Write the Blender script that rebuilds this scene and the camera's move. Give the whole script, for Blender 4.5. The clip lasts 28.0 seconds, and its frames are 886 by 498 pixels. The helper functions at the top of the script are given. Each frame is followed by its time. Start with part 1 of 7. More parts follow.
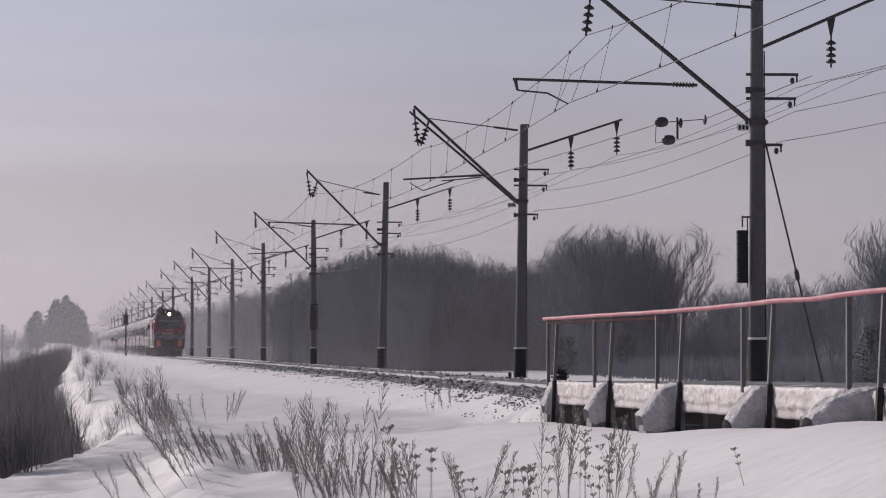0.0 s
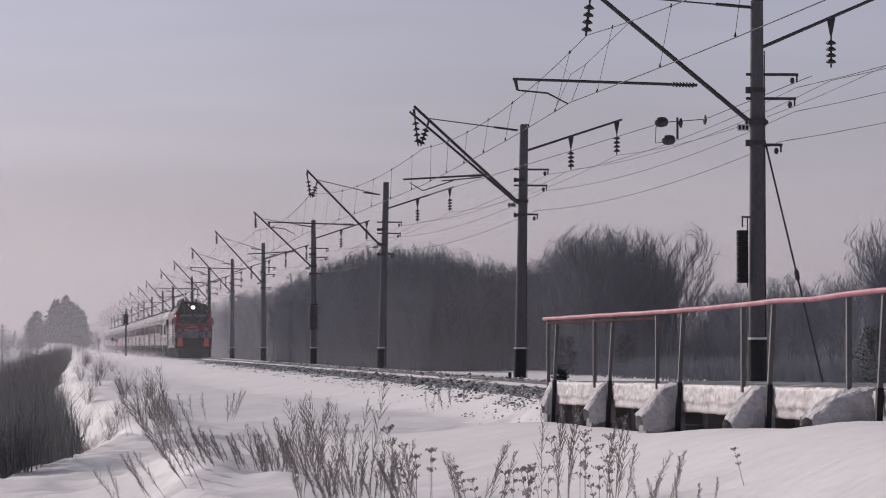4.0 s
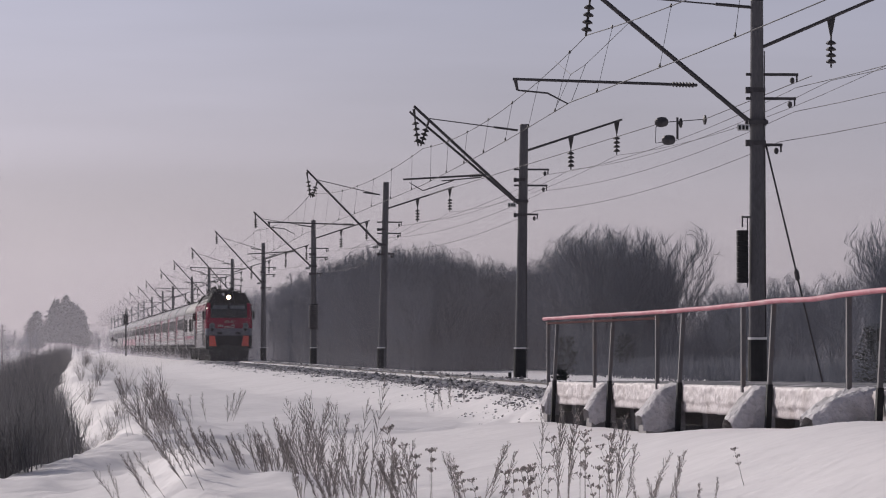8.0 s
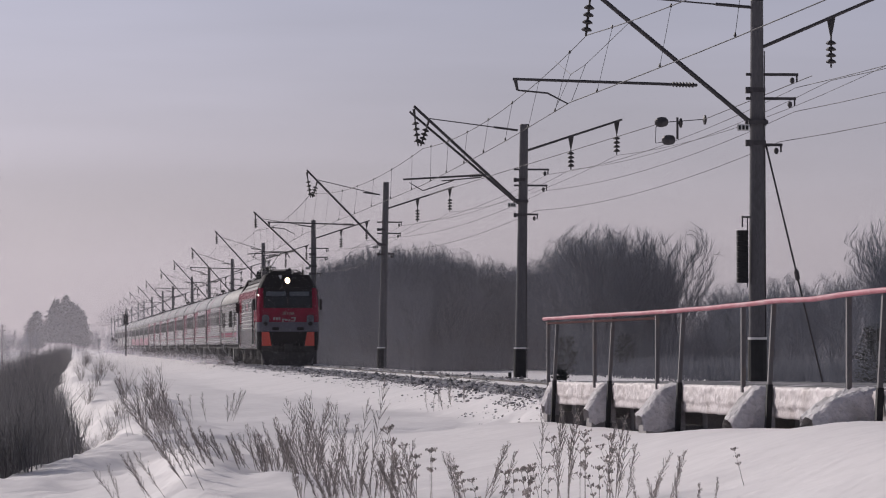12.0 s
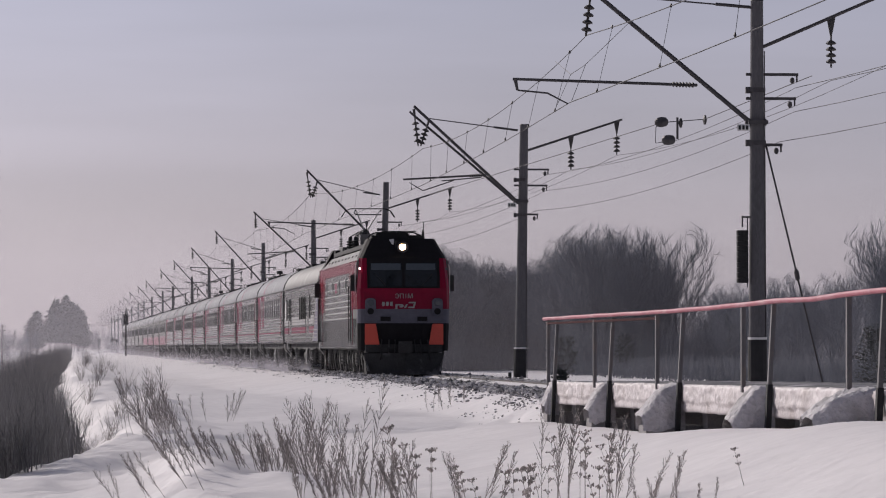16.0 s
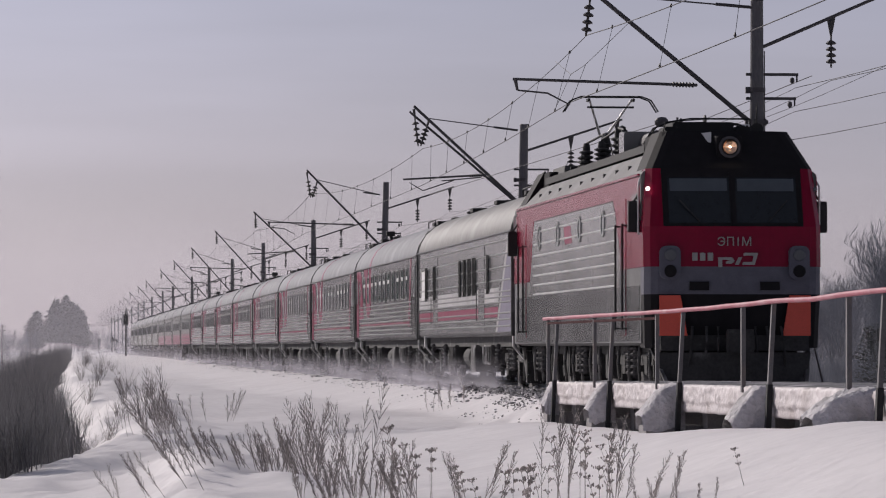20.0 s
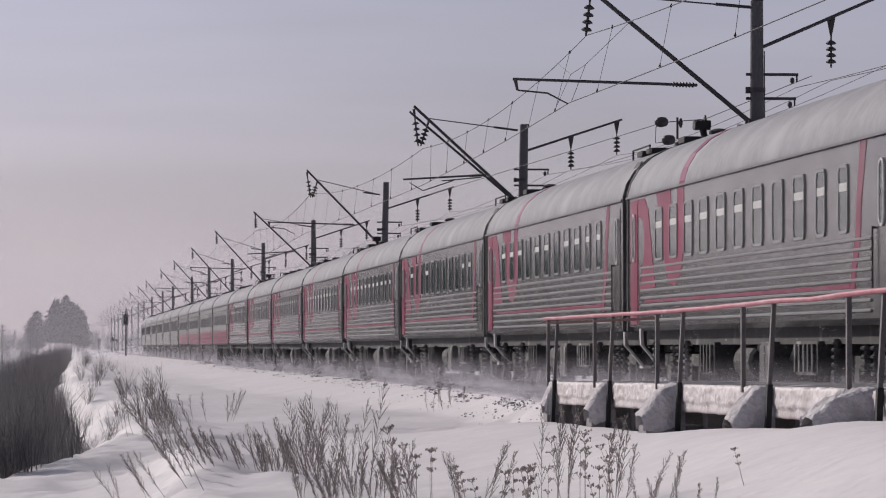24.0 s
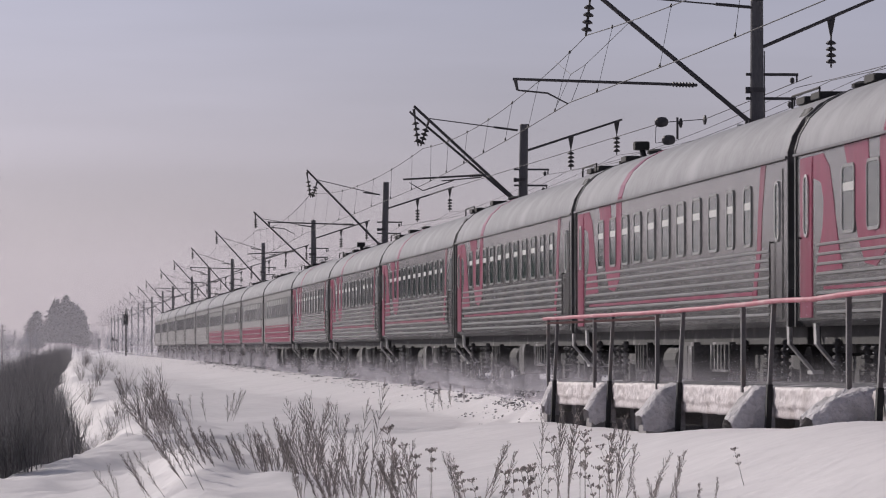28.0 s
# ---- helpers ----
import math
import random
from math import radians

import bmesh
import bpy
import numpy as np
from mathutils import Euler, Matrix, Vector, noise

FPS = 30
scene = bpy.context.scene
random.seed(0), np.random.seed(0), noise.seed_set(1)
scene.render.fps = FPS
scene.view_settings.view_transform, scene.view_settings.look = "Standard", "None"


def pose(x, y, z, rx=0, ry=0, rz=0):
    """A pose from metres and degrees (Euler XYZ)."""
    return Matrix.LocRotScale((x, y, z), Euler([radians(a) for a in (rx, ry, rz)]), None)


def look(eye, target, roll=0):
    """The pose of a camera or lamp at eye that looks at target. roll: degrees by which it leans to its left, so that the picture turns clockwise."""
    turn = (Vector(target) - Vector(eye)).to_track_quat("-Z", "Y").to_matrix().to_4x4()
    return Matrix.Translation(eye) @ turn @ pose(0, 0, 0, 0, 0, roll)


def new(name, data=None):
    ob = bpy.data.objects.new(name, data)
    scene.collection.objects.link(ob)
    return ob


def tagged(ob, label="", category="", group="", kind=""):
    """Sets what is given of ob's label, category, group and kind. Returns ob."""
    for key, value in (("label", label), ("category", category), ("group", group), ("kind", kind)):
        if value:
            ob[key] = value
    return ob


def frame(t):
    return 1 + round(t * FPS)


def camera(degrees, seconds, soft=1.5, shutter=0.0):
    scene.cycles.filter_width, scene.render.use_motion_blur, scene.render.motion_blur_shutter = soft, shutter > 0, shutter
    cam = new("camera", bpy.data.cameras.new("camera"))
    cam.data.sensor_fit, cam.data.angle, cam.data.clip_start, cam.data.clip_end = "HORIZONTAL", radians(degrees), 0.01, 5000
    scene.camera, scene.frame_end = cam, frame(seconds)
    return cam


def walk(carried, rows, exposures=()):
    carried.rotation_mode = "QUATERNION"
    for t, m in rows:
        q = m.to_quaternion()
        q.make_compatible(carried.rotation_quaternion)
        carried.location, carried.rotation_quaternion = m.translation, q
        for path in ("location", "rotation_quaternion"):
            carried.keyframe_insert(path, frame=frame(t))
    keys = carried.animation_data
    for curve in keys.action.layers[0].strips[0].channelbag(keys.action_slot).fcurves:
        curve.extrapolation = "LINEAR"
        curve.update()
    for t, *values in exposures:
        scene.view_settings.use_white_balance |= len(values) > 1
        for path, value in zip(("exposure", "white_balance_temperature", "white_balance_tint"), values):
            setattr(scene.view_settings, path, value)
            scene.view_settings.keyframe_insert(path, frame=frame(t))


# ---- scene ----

# ---- camera ----
# x: across the track, away from the camera; y: along the track; z = 0 at the rail head
EYE = (0.0, 0.0, 0.92)
YAW, PITCH = 0.0925446, 0.0233628
AIM = (math.sin(YAW) * math.cos(PITCH), math.cos(YAW) * math.cos(PITCH), EYE[2] + math.sin(PITCH))
cam = camera(12.055, 28.0, soft=1.1, shutter=0.15)
walk(cam, [(0.0, look(EYE, AIM)), (28.0, look(EYE, AIM))], exposures=[(0.0, 0.0), (28.0, 0.0)])

# ---- world and sun ----
SUN_EL, SUN_AZ = radians(24), radians(-36)      # azimuth from +y towards +x
world = bpy.data.worlds.new("world")
scene.world = world
world.use_nodes = True
wn, wl = world.node_tree.nodes, world.node_tree.links
wn.clear()
w_out, w_bg = wn.new("ShaderNodeOutputWorld"), wn.new("ShaderNodeBackground")
w_sky = wn.new("ShaderNodeTexSky")
w_sky.sky_type, w_sky.sun_disc = "NISHITA", False
w_sky.sun_elevation, w_sky.sun_rotation = SUN_EL, SUN_AZ
w_sky.dust_density, w_sky.air_density, w_sky.ozone_density = 1.5, 1.0, 3.0
w_dim = wn.new("ShaderNodeMixRGB"); w_dim.blend_type = "MULTIPLY"; w_dim.inputs[0].default_value = 1
w_dim.inputs[2].default_value = (0.10, 0.10, 0.10, 1)
wl.new(w_sky.outputs[0], w_dim.inputs[1])
w_co, w_sep, w_ramp = wn.new("ShaderNodeTexCoord"), wn.new("ShaderNodeSeparateXYZ"), wn.new("ShaderNodeValToRGB")
wl.new(w_co.outputs["Generated"], w_sep.inputs[0])
wl.new(w_sep.outputs[2], w_ramp.inputs[0])
HAZE = ((0.0, (0.563, 0.502, 0.567)), (0.03, (0.548, 0.499, 0.588)), (0.065, (0.522, 0.498, 0.630)), (0.10, (0.492, 0.490, 0.655)), (0.5, (0.32, 0.31, 0.385)), (1.0, (0.26, 0.265, 0.345)))
while len(w_ramp.color_ramp.elements) < len(HAZE):
    w_ramp.color_ramp.elements.new(0.5)
for el, (p, c) in zip(w_ramp.color_ramp.elements, HAZE):
    el.position, el.color = p, (*c, 1)
w_map, w_noi = wn.new("ShaderNodeMapping"), wn.new("ShaderNodeTexNoise")
w_map.inputs["Scale"].default_value = (3, 3, 26)
wl.new(w_co.outputs["Generated"], w_map.inputs[0]); wl.new(w_map.outputs[0], w_noi.inputs[0])
w_noi.inputs["Scale"].default_value, w_noi.inputs["Detail"].default_value = 2.2, 4
w_cl = wn.new("ShaderNodeMapRange")
w_cl.inputs[1].default_value, w_cl.inputs[2].default_value, w_cl.inputs[3].default_value, w_cl.inputs[4].default_value = 0.35, 0.75, 0.94, 1.09
wl.new(w_noi.outputs[0], w_cl.inputs[0])
w_mul = wn.new("ShaderNodeMixRGB"); w_mul.blend_type = "MULTIPLY"; w_mul.inputs[0].default_value = 1
# the veil is brighter towards the sun
w_dot, w_glow = wn.new("ShaderNodeVectorMath"), wn.new("ShaderNodeValToRGB")
w_dot.operation = "DOT_PRODUCT"
w_dot.inputs[1].default_value = (math.sin(SUN_AZ), math.cos(SUN_AZ), 0.0)
wl.new(w_co.outputs["Generated"], w_dot.inputs[0])
w_half = wn.new("ShaderNodeMapRange")
w_half.inputs[1].default_value, w_half.inputs[2].default_value = -1.0, 1.0
wl.new(w_dot.outputs["Value"], w_half.inputs[0]); wl.new(w_half.outputs[0], w_glow.inputs[0])
while len(w_glow.color_ramp.elements) < 5:
    w_glow.color_ramp.elements.new(0.5)
for el, (p, c) in zip(w_glow.color_ramp.elements, ((0.0, 0.24), (0.5, 0.34), (0.87, 0.55), (0.94, 0.78), (1.0, 1.05))):
    el.position, el.color = p, (c, c, c, 1)
w_gl = wn.new("ShaderNodeMixRGB"); w_gl.blend_type = "MULTIPLY"; w_gl.inputs[0].default_value = 1
wl.new(w_ramp.outputs[0], w_gl.inputs[1]); wl.new(w_glow.outputs[0], w_gl.inputs[2])
wl.new(w_gl.outputs[0], w_mul.inputs[1]); wl.new(w_cl.outputs[0], w_mul.inputs[2])
w_mix = wn.new("ShaderNodeMixRGB"); w_mix.inputs[0].default_value = 0.90
wl.new(w_dim.outputs[0], w_mix.inputs[1]); wl.new(w_mul.outputs[0], w_mix.inputs[2])
wl.new(w_mix.outputs[0], w_bg.inputs[0])
w_bg.inputs[1].default_value = 1.28
wl.new(w_bg.outputs[0], w_out.inputs[0])

sun = new("sun", bpy.data.lights.new("sun", "SUN"))
sun.data.energy, sun.data.angle, sun.data.color = 2.75, radians(2.0), (1.0, 0.915, 0.865)
SUN_DIR = Vector((math.sin(SUN_AZ) * math.cos(SUN_EL), math.cos(SUN_AZ) * math.cos(SUN_EL), math.sin(SUN_EL)))
sun.matrix_world = look(SUN_DIR * 50, (0, 0, 0))


# ---- materials ----
def material(name, base, rough=0.6, metal=0.0, var=0.25, scale=6.0, fine=60.0, bump=0.1, dist=0.01, stain=None, stain_at=0.6,
             emit=0.0, spec=0.5, random_tint=0.0, island=False, stretch=(1, 1, 1), alpha=1.0, world_space=False):
    """Principled surface with variation at two scales, relief, and stains of a second colour."""
    m = bpy.data.materials.new(name)
    m.use_nodes = True
    n, l = m.node_tree.nodes, m.node_tree.links
    b = n["Principled BSDF"]
    co, mp = n.new("ShaderNodeTexCoord"), n.new("ShaderNodeMapping")
    if world_space:
        ge = n.new("ShaderNodeNewGeometry")
        l.new(ge.outputs["Position"], mp.inputs[0])
    else:
        l.new(co.outputs["Object"], mp.inputs[0])
    mp.inputs["Scale"].default_value = stretch
    big, small = n.new("ShaderNodeTexNoise"), n.new("ShaderNodeTexNoise")
    for node, s, d in ((big, scale, 4), (small, fine, 3)):
        node.inputs["Scale"].default_value, node.inputs["Detail"].default_value = s, d
        l.new(mp.outputs[0], node.inputs[0])
    add = n.new("ShaderNodeMath"); add.operation = "ADD"
    l.new(big.outputs[0], add.inputs[0]); l.new(small.outputs[0], add.inputs[1])
    rng = n.new("ShaderNodeMapRange")
    rng.inputs[1].default_value, rng.inputs[2].default_value = 0.7, 1.3
    rng.inputs[3].default_value, rng.inputs[4].default_value = 1 - var, 1 + var
    l.new(add.outputs[0], rng.inputs[0])
    mul = n.new("ShaderNodeMixRGB"); mul.blend_type = "MULTIPLY"; mul.inputs[0].default_value = 1
    mul.inputs[1].default_value = (*base, 1)
    l.new(rng.outputs[0], mul.inputs[2])
    col = mul.outputs[0]
    if random_tint:
        oi = n.new("ShaderNodeNewGeometry" if island else "ShaderNodeObjectInfo")
        r2 = n.new("ShaderNodeMapRange")
        r2.inputs[3].default_value, r2.inputs[4].default_value = 1 - random_tint, 1 + random_tint
        l.new(oi.outputs["Random Per Island" if island else "Random"], r2.inputs[0])
        m2 = n.new("ShaderNodeMixRGB"); m2.blend_type = "MULTIPLY"; m2.inputs[0].default_value = 1
        l.new(col, m2.inputs[1]); l.new(r2.outputs[0], m2.inputs[2])
        col = m2.outputs[0]
    if stain:
        st = n.new("ShaderNodeTexNoise")
        st.inputs["Scale"].default_value, st.inputs["Detail"].default_value = scale * 0.5, 6
        l.new(mp.outputs[0], st.inputs[0])
        r3 = n.new("ShaderNodeMapRange")
        r3.inputs[1].default_value, r3.inputs[2].default_value = stain_at - 0.1, stain_at + 0.1
        l.new(st.outputs[0], r3.inputs[0])
        m3 = n.new("ShaderNodeMixRGB"); m3.inputs[2].default_value = (*stain, 1)
        l.new(r3.outputs[0], m3.inputs[0]); l.new(col, m3.inputs[1])
        col = m3.outputs[0]
    l.new(col, b.inputs["Base Color"])
    b.inputs["Roughness"].default_value, b.inputs["Metallic"].default_value = rough, metal
    b.inputs["Specular IOR Level"].default_value = spec
    if alpha < 1:
        b.inputs["Alpha"].default_value = alpha
    if emit:
        b.inputs["Emission Color"].default_value, b.inputs["Emission Strength"].default_value = (*base, 1), emit
    if bump:
        bp = n.new("ShaderNodeBump")
        bp.inputs["Strength"].default_value, bp.inputs["Distance"].default_value = bump, dist
        l.new(add.outputs[0], bp.inputs["Height"]); l.new(bp.outputs[0], b.inputs["Normal"])
    return m


M = {}
M["snow"] = material("snow", (0.85, 0.815, 0.82), 0.75, var=0.05, scale=0.5, fine=4.0, bump=0.25, dist=0.10, spec=0.3, world_space=True)
M["snow_cap"] = material("snow_cap", (0.22, 0.213, 0.22), 0.8, var=0.25, scale=3.0, fine=14.0, bump=1.0, dist=0.05, spec=0.3, stain=(0.66, 0.64, 0.66), stain_at=0.62)
M["crust"] = material("crust", (0.64, 0.615, 0.63), 0.8, var=0.18, scale=4.0, fine=18.0, bump=0.8, dist=0.05, spec=0.2, stain=(0.33, 0.315, 0.31), stain_at=0.64)
M["icy_slab"] = material("icy_slab", (0.66, 0.61, 0.61), 0.6, var=0.16, scale=2.6, fine=14.0, bump=0.6, dist=0.03, stain=(0.40, 0.35, 0.335), stain_at=0.60)
M["concrete"] = material("concrete", (0.30, 0.29, 0.29), 0.9, var=0.25, scale=2.5, fine=40, bump=0.4, stain=(0.20, 0.19, 0.19))
M["pole_concrete"] = material("pole_concrete", (0.125, 0.122, 0.13), 0.9, var=0.22, scale=1.3, fine=30, bump=0.3, stain=(0.08, 0.078, 0.085), stain_at=0.58, stretch=(1, 1, 0.25))
M["pole_black"] = material("pole_black", (0.02, 0.02, 0.022), 0.8, var=0.3, bump=0.2)
M["galvanised"] = material("galvanised", (0.085, 0.08, 0.085), 0.6, 0.4, var=0.25, bump=0.1)
M["wire"] = material("wire", (0.07, 0.067, 0.07), 0.6, 0.5, var=0.2, bump=0)
M["insulator"] = material("insulator", (0.055, 0.05, 0.05), 0.55, var=0.2, bump=0)
M["rail_steel"] = material("rail_steel", (0.075, 0.064, 0.060), 0.7, 0.1, var=0.3, scale=2, bump=0.1)
M["sleeper"] = material("sleeper", (0.30, 0.29, 0.29), 0.9, var=0.25, stain=(0.7, 0.69, 0.7), stain_at=0.5, bump=0.3)
M["ballast"] = material("ballast", (0.30, 0.29, 0.295), 0.9, var=0.45, scale=5.0, fine=22.0, bump=1.0, dist=0.05, spec=0.2, stain=(0.66, 0.645, 0.66), stain_at=0.56, world_space=True)
M["clods"] = material("clods", (0.36, 0.345, 0.35), 0.85, var=0.3, random_tint=0.85, island=True, bump=0.3)
M["red_paint"] = material("red_paint", (0.40, 0.105, 0.14), 0.55, var=0.18, scale=3, bump=0.1, stain=(0.46, 0.23, 0.26), stain_at=0.62)
M["dark_red"] = material("dark_red", (0.05, 0.014, 0.016), 0.9, spec=0.1, var=0.2, bump=0.1)
M["post_paint"] = material("post_paint", (0.14, 0.135, 0.14), 0.55, 0.2, var=0.25, scale=5, bump=0.1, stain=(0.20, 0.16, 0.14), stain_at=0.63)
M["bark"] = material("bark", (0.105, 0.110, 0.125), 0.95, var=0.3, scale=2, bump=0.2, random_tint=0.25)
M["twig"] = material("twig", (0.150, 0.163, 0.192), 0.95, var=0.25, scale=0.6, bump=0, random_tint=0.22)
M["brush"] = material("brush", (0.155, 0.152, 0.158), 0.95, var=0.3, scale=0.7, bump=0, random_tint=0.45, island=True)
M["undergrowth"] = material("undergrowth", (0.135, 0.145, 0.170), 0.95, var=0.3, scale=0.4, bump=0, random_tint=0.30, island=True)
M["weed"] = material("weed", (0.36, 0.325, 0.31), 0.95, var=0.3, scale=4, bump=0, random_tint=0.4, island=True)
M["needles"] = material("needles", (0.045, 0.052, 0.047), 0.9, var=0.4, scale=2, bump=0, random_tint=0.3, island=True)
# paler copy of the needles: distance haze put into the far pines' colour
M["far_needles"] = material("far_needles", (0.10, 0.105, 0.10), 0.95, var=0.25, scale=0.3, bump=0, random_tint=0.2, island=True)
M["wood_pole"] = material("wood_pole", (0.10, 0.09, 0.085), 0.9, var=0.3, stretch=(1, 1, 0.1), bump=0.2)
# train
M["car_grey"] = material("car_grey", (0.100, 0.099, 0.098), 0.17, spec=0.45, var=0.2, scale=0.9, fine=7, bump=0.04, stain=(0.16, 0.157, 0.155), stain_at=0.62, stretch=(1, 1.6, 0.45))
M["car_red"] = material("car_red", (0.245, 0.018, 0.066), 0.32, spec=0.16, var=0.2, scale=1.1, fine=7, bump=0.04, stain=(0.24, 0.10, 0.125), stain_at=0.62, stretch=(1, 2.2, 0.35))
M["car_roof"] = material("car_roof", (0.325, 0.327, 0.345), 0.72, spec=0.15, var=0.10, scale=0.8, fine=6, bump=0.1, stain=(0.43, 0.43, 0.45), stain_at=0.60)
M["car_rib"] = material("car_rib", (0.20, 0.198, 0.197), 0.42, spec=0.4, var=0.16, scale=1.0, fine=8, bump=0.05)
M["silver"] = material("silver", (0.24, 0.235, 0.235), 0.6, 0.1, spec=0.25, var=0.1, scale=0.8, bump=0.05)
M["band_dark"] = material("band_dark", (0.12, 0.12, 0.125), 0.35, var=0.2, scale=0.8, bump=0.03)
M["white_paint"] = material("white_paint", (0.72, 0.71, 0.70), 0.6, spec=0.25, var=0.1, scale=1, bump=0.05)
M["violet"] = material("violet", (0.17, 0.155, 0.21), 0.6, spec=0.25, var=0.15, scale=1, bump=0.05)
M["underframe"] = material("underframe", (0.030, 0.029, 0.030), 0.8, var=0.4, scale=3, fine=20, bump=0.3, stain=(0.25, 0.24, 0.25), stain_at=0.71)
M["snowy_steel"] = material("snowy_steel", (0.085, 0.082, 0.083), 0.8, var=0.4, scale=4, fine=20, bump=0.4, stain=(0.36, 0.35, 0.36), stain_at=0.64)
# pale base colour stands in for step metal mirroring the snow
M["step_steel"] = material("step_steel", (0.50, 0.49, 0.49), 0.6, 0.2, var=0.3, scale=5, bump=0.2, stain=(0.2, 0.19, 0.19), stain_at=0.62)
M["rubber"] = material("rubber", (0.014, 0.014, 0.015), 0.7, var=0.3, bump=0.1)
M["glass"] = material("glass", (0.028, 0.048, 0.043), 0.07, spec=0.22, var=0.4, scale=0.6, bump=0.0)
M["window_rim"] = material("window_rim", (0.27, 0.268, 0.268), 0.45, spec=0.4, var=0.2, scale=2, bump=0)
M["windshield"] = material("windshield", (0.012, 0.016, 0.02), 0.05, var=0.2, bump=0)
M["curtain"] = material("curtain", (0.55, 0.55, 0.54), 0.8, var=0.12, scale=8, bump=0.2)
M["alu"] = material("alu", (0.62, 0.61, 0.60), 0.35, 0.6, var=0.1, bump=0)
M["loco_red"] = material("loco_red", (0.205, 0.0025, 0.026), 0.24, spec=0.18, var=0.10, scale=0.8, fine=8, bump=0.03)
M["rib_pale"] = material("rib_pale", (0.46, 0.455, 0.455), 0.5, spec=0.3, var=0.2, scale=0.9, fine=8, bump=0.05)
M["car_band"] = material("car_band", (0.46, 0.45, 0.45), 0.4, spec=0.3, var=0.2, scale=1.2, fine=8, bump=0.04, stain=(0.30, 0.29, 0.29), stain_at=0.58, stretch=(1, 1.6, 0.45))
M["loco_grey"] = material("loco_grey", (0.125, 0.123, 0.125), 0.6, spec=0.25, var=0.14, scale=1.0, fine=7, bump=0.05, stain=(0.18, 0.178, 0.18), stain_at=0.60)
M["loco_light"] = material("loco_light", (0.19, 0.188, 0.188), 0.24, spec=0.5, var=0.12, scale=1.0, fine=7, bump=0.04, stain=(0.14, 0.137, 0.135), stain_at=0.56, stretch=(1, 1.2, 0.4))
M["loco_dark"] = material("loco_dark", (0.055, 0.055, 0.056), 0.24, spec=0.5, var=0.16, scale=1.0, fine=7, bump=0.05, stain=(0.10, 0.098, 0.10), stain_at=0.60, stretch=(1, 1.2, 0.4))
M["loco_black"] = material("loco_black", (0.011, 0.010, 0.012), 0.75, spec=0.2, var=0.25, bump=0.03)
M["loco_band"] = material("loco_band", (0.115, 0.115, 0.145), 0.6, spec=0.2, var=0.15, bump=0.03)
M["orange"] = material("orange", (0.66, 0.085, 0.055), 0.45, var=0.10, scale=2, bump=0.03)
M["lamp_glow"] = material("lamp_glow", (1.0, 0.80, 0.55), 0.2, emit=300.0, bump=0)
M["reflector"] = material("reflector", (0.95, 0.62, 0.42), 0.045, 1.0, var=0.04, bump=0)
M["end_grey"] = material("end_grey", (0.06, 0.06, 0.062), 0.5, spec=0.4, var=0.25, scale=2, bump=0.05, stain=(0.25, 0.245, 0.25), stain_at=0.63)
# glow that stands for a sun glint on the cab corner
M["glint_glow"] = material("glint_glow", (1.0, 0.85, 0.8), 0.2, emit=4.0, bump=0)
M["lamp_glass"] = material("lamp_glass", (0.09, 0.095, 0.11), 0.12, var=0.1, bump=0)
M["dull_alu"] = material("dull_alu", (0.30, 0.29, 0.29), 0.5, 0.2, var=0.15, bump=0)
M["bag_roof"] = material("bag_roof", (0.22, 0.213, 0.20), 0.55, spec=0.3, var=0.15, scale=0.8, fine=6, bump=0.1, stain=(0.32, 0.315, 0.31), stain_at=0.62)


# airborne snow scatters light on both of its sides
def airborne(name, c):
    m = bpy.data.materials.new(name)
    m.use_nodes = True
    n, l = m.node_tree.nodes, m.node_tree.links
    n.clear()
    o, a, d, t = n.new("ShaderNodeOutputMaterial"), n.new("ShaderNodeAddShader"), n.new("ShaderNodeBsdfDiffuse"), n.new("ShaderNodeBsdfTranslucent")
    d.inputs[0].default_value = t.inputs[0].default_value = (c, c * 0.97, c * 1.05, 1)
    l.new(d.outputs[0], a.inputs[0]); l.new(t.outputs[0], a.inputs[1]); l.new(a.outputs[0], o.inputs[0])
    return m


M["blind_grey"] = material("blind_grey", (0.07, 0.085, 0.10), 0.3, var=0.1, bump=0)
M["flakes"] = airborne("flakes", 0.50)


